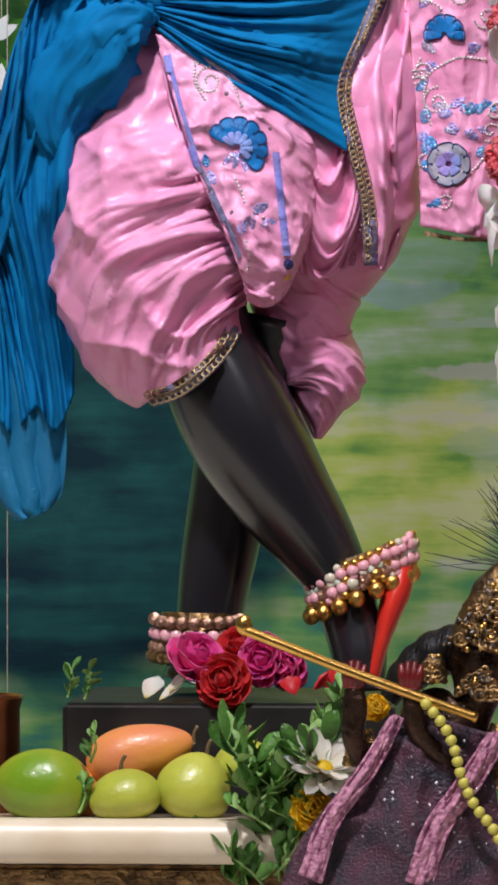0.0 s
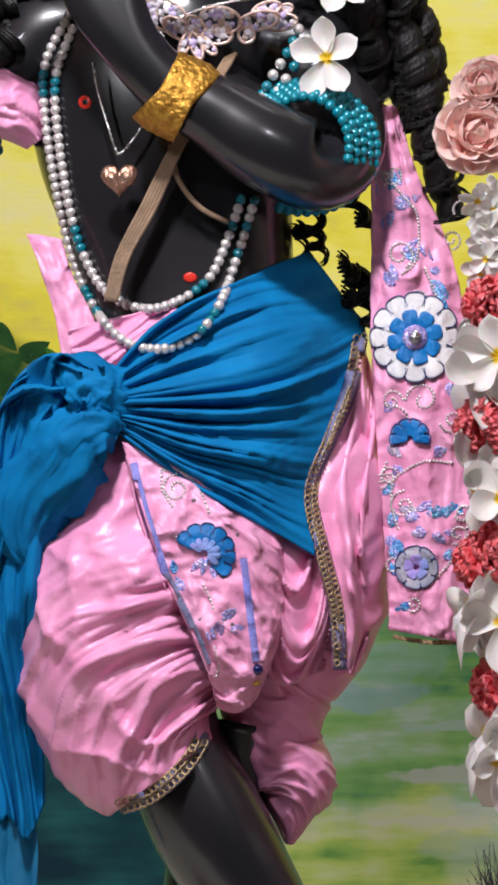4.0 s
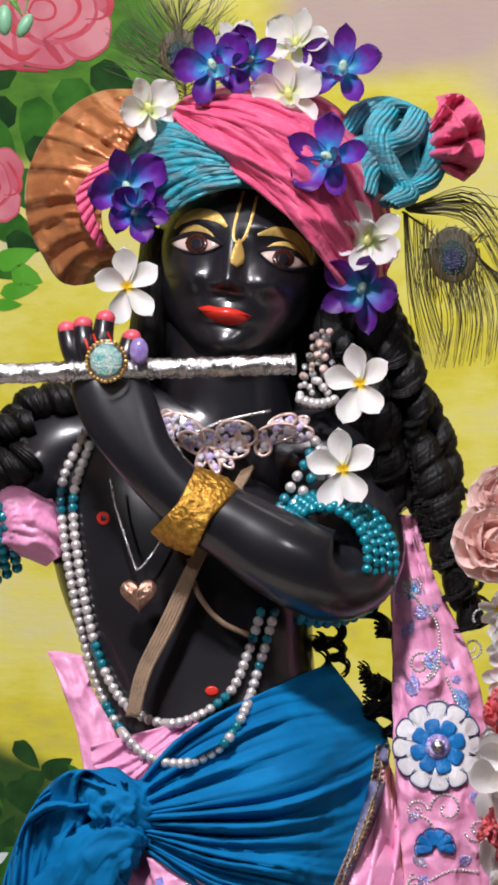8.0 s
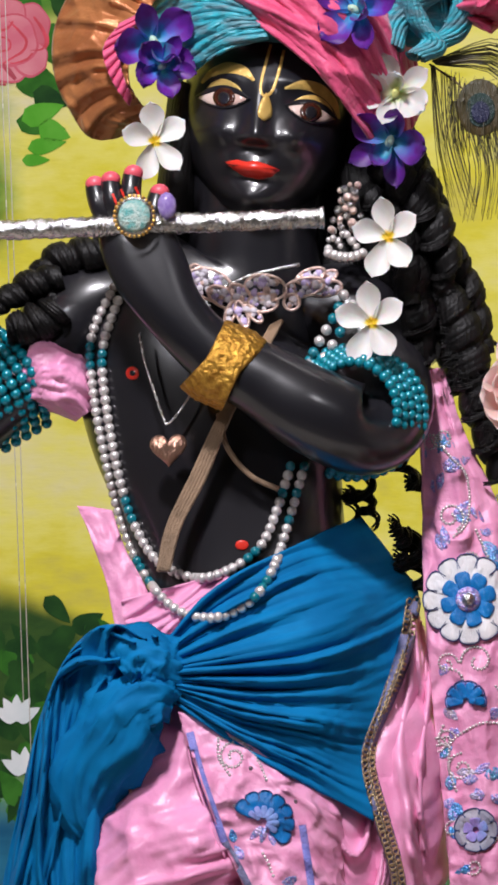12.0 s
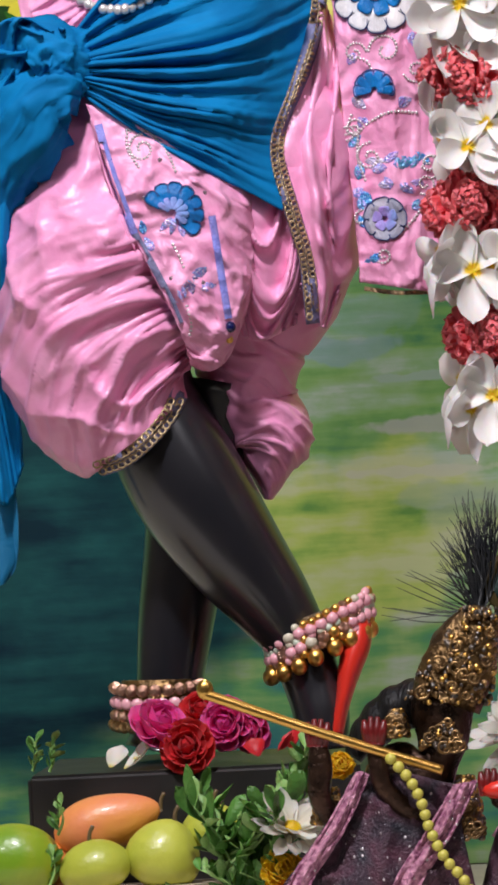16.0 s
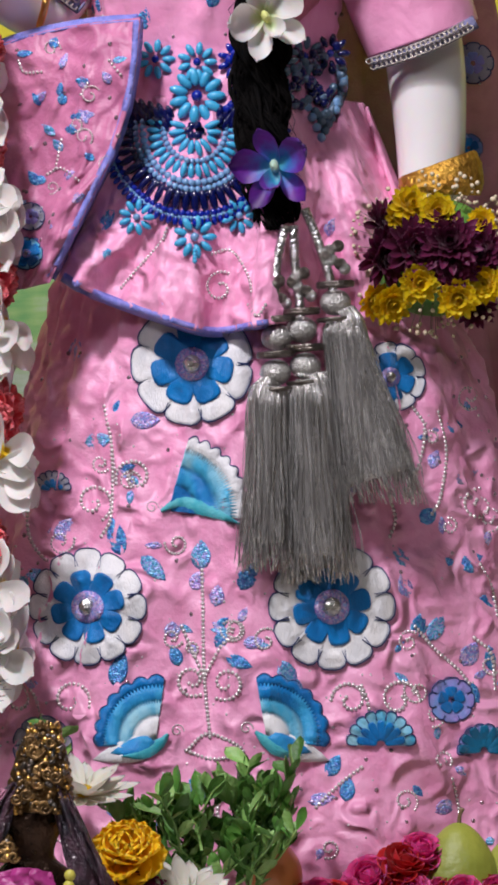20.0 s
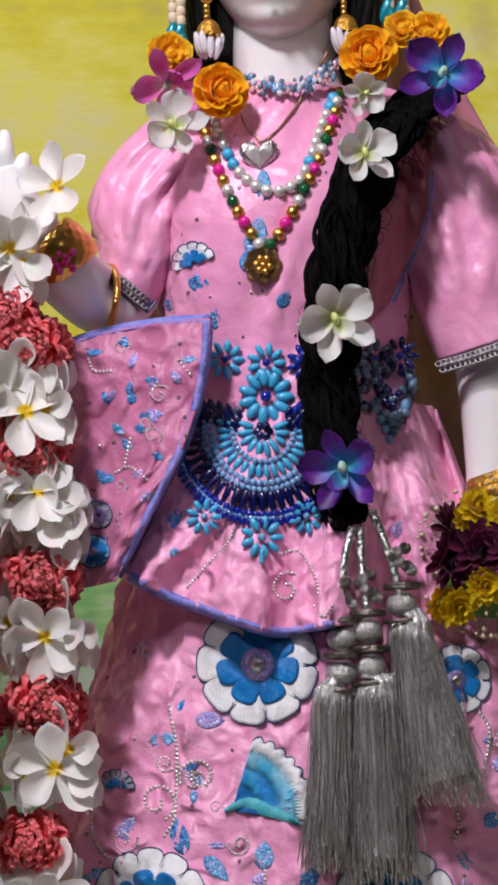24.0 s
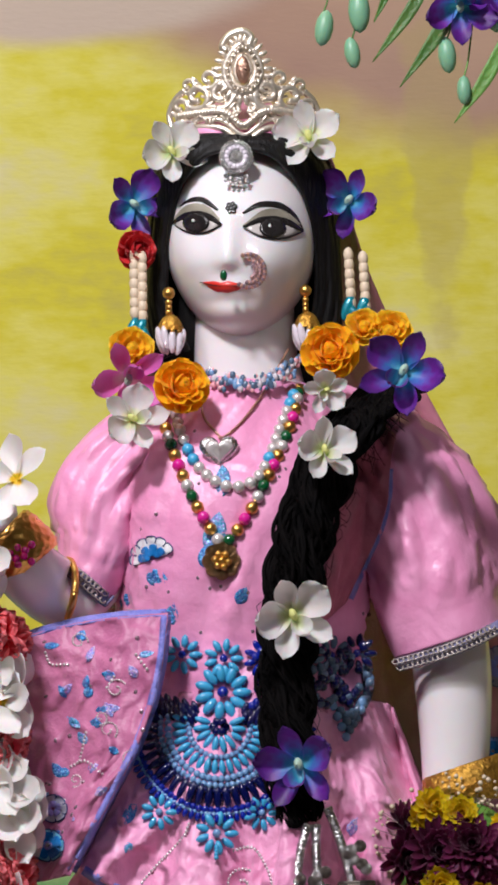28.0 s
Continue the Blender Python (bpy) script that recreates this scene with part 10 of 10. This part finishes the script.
    for pts in ([(408, 1325), (440, 1360), (462, 1400), (478, 1450), (505, 1500), (540, 1540), (570, 1590)], [(712, 1370), (712, 1430), (722, 1500), (745, 1560), (790, 1600), (840, 1570), (868, 1500), (878, 1420), (882, 1380)]):
        g = thing("bud_garland", G.at(pts[0][0], pts[0][1], 820), "string of small yellow buds on the little statue", "garland", "yellow bud garlands")
        string_of(g, [G.at(x, y, 835) for x, y in even(pts, 30)], 0.0048, lambda s, i: LIME_BEAD, "bud", 1.7)
    for body, spots in ((robe, [(x, y) for x in range(200, 580, 34) for y in range(1390, 1600, 30)]), (cloak, [(x, y) for x in range(620, 900, 34) for y in range(1300, 1600, 30)])):
        cover = trees(*[o for o in body.children if o.name.startswith(("slate", "cloak", "pink"))])
        jit = random.Random(5)
        bm = bmesh.new()
        for x, y in spots:
            x, y = x + jit.uniform(-16, 16), y + jit.uniform(-14, 14)
            if cover.ray_cast(Vector(EYE), G.way(x, y))[0] is not None:
                ball(bm, G.hit(cover, x, y, 1.5, 780), jit.uniform(0.0008, 0.0016), 4, 6, (1, 0.5, 1))
        part("sequins", bm, SILVER_BEAD, body, kind="stuff")
    palm = thing("red_palm_dish", G.at(605, 1380, 810), "red-painted open palm of the little lady statue", "ornament")
    bead(palm, G.at(605, 1378, 808), 0.013, RED_PAINT, "palm", (1.3, 0.6, 0.6))


small_clothes()


# ---- painted roses, leaves, bush and lotus on the canvas ----
def painted():
    t = tree_of(backdrop)
    rr = random.Random(77)

    def paint(o, mt, layer, name="painted_leaf"):
        bm = bmesh.new()
        decal(bm, A, t, o, 0.6 + layer * 0.35, 0, 0, 3, 0.0, False)
        part(name, bm, mt, backdrop)

    for x, y, a, ln, w in ((30, 190, 200, 90, 60), (70, 170, 260, 110, 60), (110, 140, 300, 110, 70), (160, 120, 330, 100, 60), (10, 250, 240, 110, 70), (60, 240, 290, 80, 50), (20, 300, 300, 90, 60), (-20, 380, 330, 110, 60), (10, 420, 340, 70, 40), (-20, 470, 350, 90, 40), (120, 200, 280, 70, 50), (30, 130, 180, 100, 60), (180, 150, 300, 80, 50), (200, 60, 350, 90, 60), (-30, 210, 300, 120, 60)):
        paint(leafline(x, y, a, ln, w), PAINT_GREEN if rr.random() < 0.5 else PAINT_DARK, rr.uniform(0, 2))
    for x, y, a, ln, w in ((0, 520, 10, 70, 30), (-10, 470, 20, 80, 40), (20, 480, 340, 60, 40), (-10, 540, 0, 50, 22)):
        paint(leafline(x, y, a, ln, w), PAINT_BRIGHT, 3)
    def brushed(points, width, mt, layer):
        bm = bmesh.new()
        stroke(bm, A, t, points, width, 0.6 + layer * 0.35, n=40)
        part("painted_stroke", bm, mt, backdrop)

    for cx, cy, q in ((75, 18, 1.0), (-44, 335, 0.66)):
        def at(*pts):
            return [(cx + x * q, cy + y * q) for x, y in pts]
        for k, (x, y, rx, ry, turn) in enumerate(((-60, 40, 80, 66, 10), (-70, -50, 80, 72, 0), (10, 62, 66, 44, 8), (72, -46, 58, 66, 20), (74, 38, 50, 50, -30), (0, -70, 70, 60, 0), (20, -10, 78, 74, 0))):
            rim = [(x + (1 + 0.05 * math.sin(5 * n + k)) * rx * math.cos(n), y + (1 + 0.05 * math.sin(4 * n + 2 * k)) * ry * math.sin(n)) for n in [TAU * m / 30 for m in range(30)]]
            paint(at(*rim), ROSE_MID, 4 + 0.3 * k, "painted_petal")
            paint(at(*[(x + (p - x) * 0.90 + 2, y + (v - y) * 0.90 - 2) for p, v in rim]), ROSE_PALE if k % 2 else ROSE_BLUSH, 4.15 + 0.3 * k, "painted_petal")
        for pts, w in (([(20, -62), (48, -34), (66, -8), (56, 18), (28, 36), (2, 52)], [8, 20, 24, 22, 16, 12]), ([(86, -74), (110, -38), (119, -6), (106, 14), (76, 16)], [10, 18, 18, 12, 5]), ([(82, 24), (66, 40), (36, 50), (20, 50)], [14, 18, 14, 6]),
                       ([(2, 52), (20, 74), (36, 94)], [22, 26, 16]), ([(-84, 52), (-54, 78), (-28, 84), (-4, 68)], [8, 18, 18, 8]), ([(-24, 2), (-14, -16), (8, -18), (22, -6), (20, 12), (0, 18), (-18, 12), (-26, -2)], [12, 14, 14, 15, 16, 14, 12, 9]),
                       ([(-26, -44), (4, -38), (22, -50), (30, -62)], [8, 18, 22, 14]), ([(-84, -10), (-62, 10), (-46, 40), (-14, 48)], [10, 22, 18, 6]), ([(-70, -60), (-50, -30), (-44, 0)], [8, 20, 14]), ([(-80, 96), (-40, 104), (10, 108)], [5, 9, 5])):
            brushed(at(*pts), [v * q for v in w], ROSE_RED if len(pts) != 3 else ROSE_DEEP, 7.5)
        paint(at(*oval(0, 0, 9, 7)), ROSE_BLUSH, 8.5, "painted_petal")

    def paint_m(o, mt, layer, name):
        bm = bmesh.new()
        decal(bm, M, t, o, 0.6 + layer * 0.35, 0, 0, 3, 0.0, False)
        part(name, bm, mt, backdrop)

    for k in range(26):
        a = rr.uniform(0, TAU)
        q = rr.random() ** 0.5
        paint_m(leafline(130 + 85 * q * math.cos(a), 820 - 110 * q * math.sin(a), rr.uniform(0, 360), rr.uniform(40, 70), rr.uniform(28, 44)), PAINT_DARK if k % 4 else PAINT_GREEN, rr.uniform(0, 2), "painted_leaf")
    for k in range(18):
        paint_m(leafline(60 + rr.uniform(-20, 40), 900 + rr.uniform(0, 190), rr.uniform(0, 360), rr.uniform(40, 80), rr.uniform(20, 36)), PAINT_DARK if k % 3 else PAINT_GREEN, rr.uniform(0, 2), "painted_leaf")
    for x, y in ((80, 938), (95, 1030)):
        for a in (60, 90, 120, 150, 30):
            paint_m(leafline(x, y, a, 48, 24), PAINT_WHITE, 4 + a / 100, "painted_petal")
    for cam_view, x, y0, y1 in ((Z, 13, 860, 1250), (M, 92, 730, 905)):
        th = thing("thread", cam_view.at(x, y0, -860), "thin pale hanging thread before the canvas", "thread")
        bm = bmesh.new()
        tube(bm, [Vector((cam_view.at(x, y1, -880).x, cam_view.at(x, y1, -880).y, 4.2)), cam_view.at(x, y1, -880)], 0.0005, 12, 5)
        part("line", bm, PEARL, th)


PAINT_GREEN = surface("painted_green", (0.04, 0.16, 0.02), (0.02, 0.09, 0.012), 30, 0.8, spec=0.1)
PAINT_DARK = surface("painted_dark_green", (0.008, 0.035, 0.010), (0.02, 0.07, 0.015), 30, 0.8, spec=0.1)
PAINT_BRIGHT = surface("painted_bright_green", (0.07, 0.30, 0.02), (0.11, 0.36, 0.04), 30, 0.8, spec=0.1)
PAINT_WHITE = surface("painted_white", (0.66, 0.68, 0.70), (0.52, 0.58, 0.60), 30, 0.6)
ROSE_MID = surface("painted_rose_pink", (0.50, 0.055, 0.10), (0.42, 0.03, 0.06), 30, 0.6)
ROSE_DEEP = surface("painted_rose_crimson", (0.30, 0.008, 0.03), (0.42, 0.02, 0.05), 30, 0.6)
ROSE_RED = surface("painted_rose_red", (0.56, 0.018, 0.05), (0.40, 0.012, 0.03), 40, 0.6)
ROSE_PALE = surface("painted_rose_blush", (0.54, 0.13, 0.17), (0.46, 0.07, 0.11), 22, 0.6)
ROSE_BLUSH = surface("painted_rose_light", (0.58, 0.20, 0.23), (0.50, 0.09, 0.14), 18, 0.6)
painted()


# ---- orchid sprays hanging in at the top ----
BUD_TEAL = surface("teal_green_bud", (0.10, 0.36, 0.30), (0.28, 0.46, 0.20), 60, 0.4, sub=0.1)


def spray(cam_view, buds, leaves, label):
    top = thing("orchid_spray", cam_view.at(buds[0][0], buds[0][1] - 200, 150), label, "flower spray", "hanging orchid sprays")
    for x, y, rr_, a in buds:
        bead(top, cam_view.at(x, y, 150), rr_ * UNIT, BUD_TEAL, "bud", (0.55, 0.55, 1.1), a)
        bm = bmesh.new()
        tube(bm, [cam_view.at(x, y - rr_, 150), cam_view.at(x + 8, y - 60, 146), cam_view.at(x + 20, y - 170, 140)], 0.0009, 10, 5)
        part("stalk", bm, LEAF, top)
    for x0, y0, x1, y1, w in leaves:
        bm = bmesh.new()
        dx, dy = x1 - x0, y1 - y0
        ln = math.hypot(dx, dy)
        nx, ny = -dy / ln, dx / ln
        drape(bm, cam_view, [[(x0 + nx * w * k, y0 + ny * w * k, 150 + 4 * abs(k)) for k in (-0.4, 0, 0.4)], [((x0 + x1) / 2 + nx * w * k + 8, (y0 + y1) / 2 + ny * w * k, 150 + 6 * abs(k)) for k in (-0.5, 0, 0.5)], [(x1 + nx * 1.5 * k, y1 + ny * 1.5 * k, 145) for k in (-0.5, 0, 0.5)]], 16, 5)
        part("leaf", bm, LEAF, top, solid=0.0008)


spray(R, [(574, 50, 30, 12), (636, 20, 36, 0), (624, 94, 26, -8), (792, 98, 30, -4), (822, 160, 24, 0), (870, 30, 30, -30), (600, -60, 26, 10)], [(770, -60, 660, 110, 22), (830, -40, 708, 155, 26), (900, 60, 805, 218, 24), (690, -60, 662, 40, 14), (880, -60, 810, 60, 20)], "hanging orchid spray with teal buds and narrow leaves")
orchid.put(R, 812, 8, 165, 1.1, 180, 10, 20, "dyed blue orchid bloom on the hanging spray")
orchid.put(R, 872, -30, 160, 1.0, 140, -10, 10, "dyed blue orchid bloom on the hanging spray")
spray(A, [(44, 46, 22, 30), (8, 36, 26, 0), (-30, 10, 26, 10)], [(-20, -40, 40, 30, 12)], "hanging orchid spray with teal buds at the canvas's side")
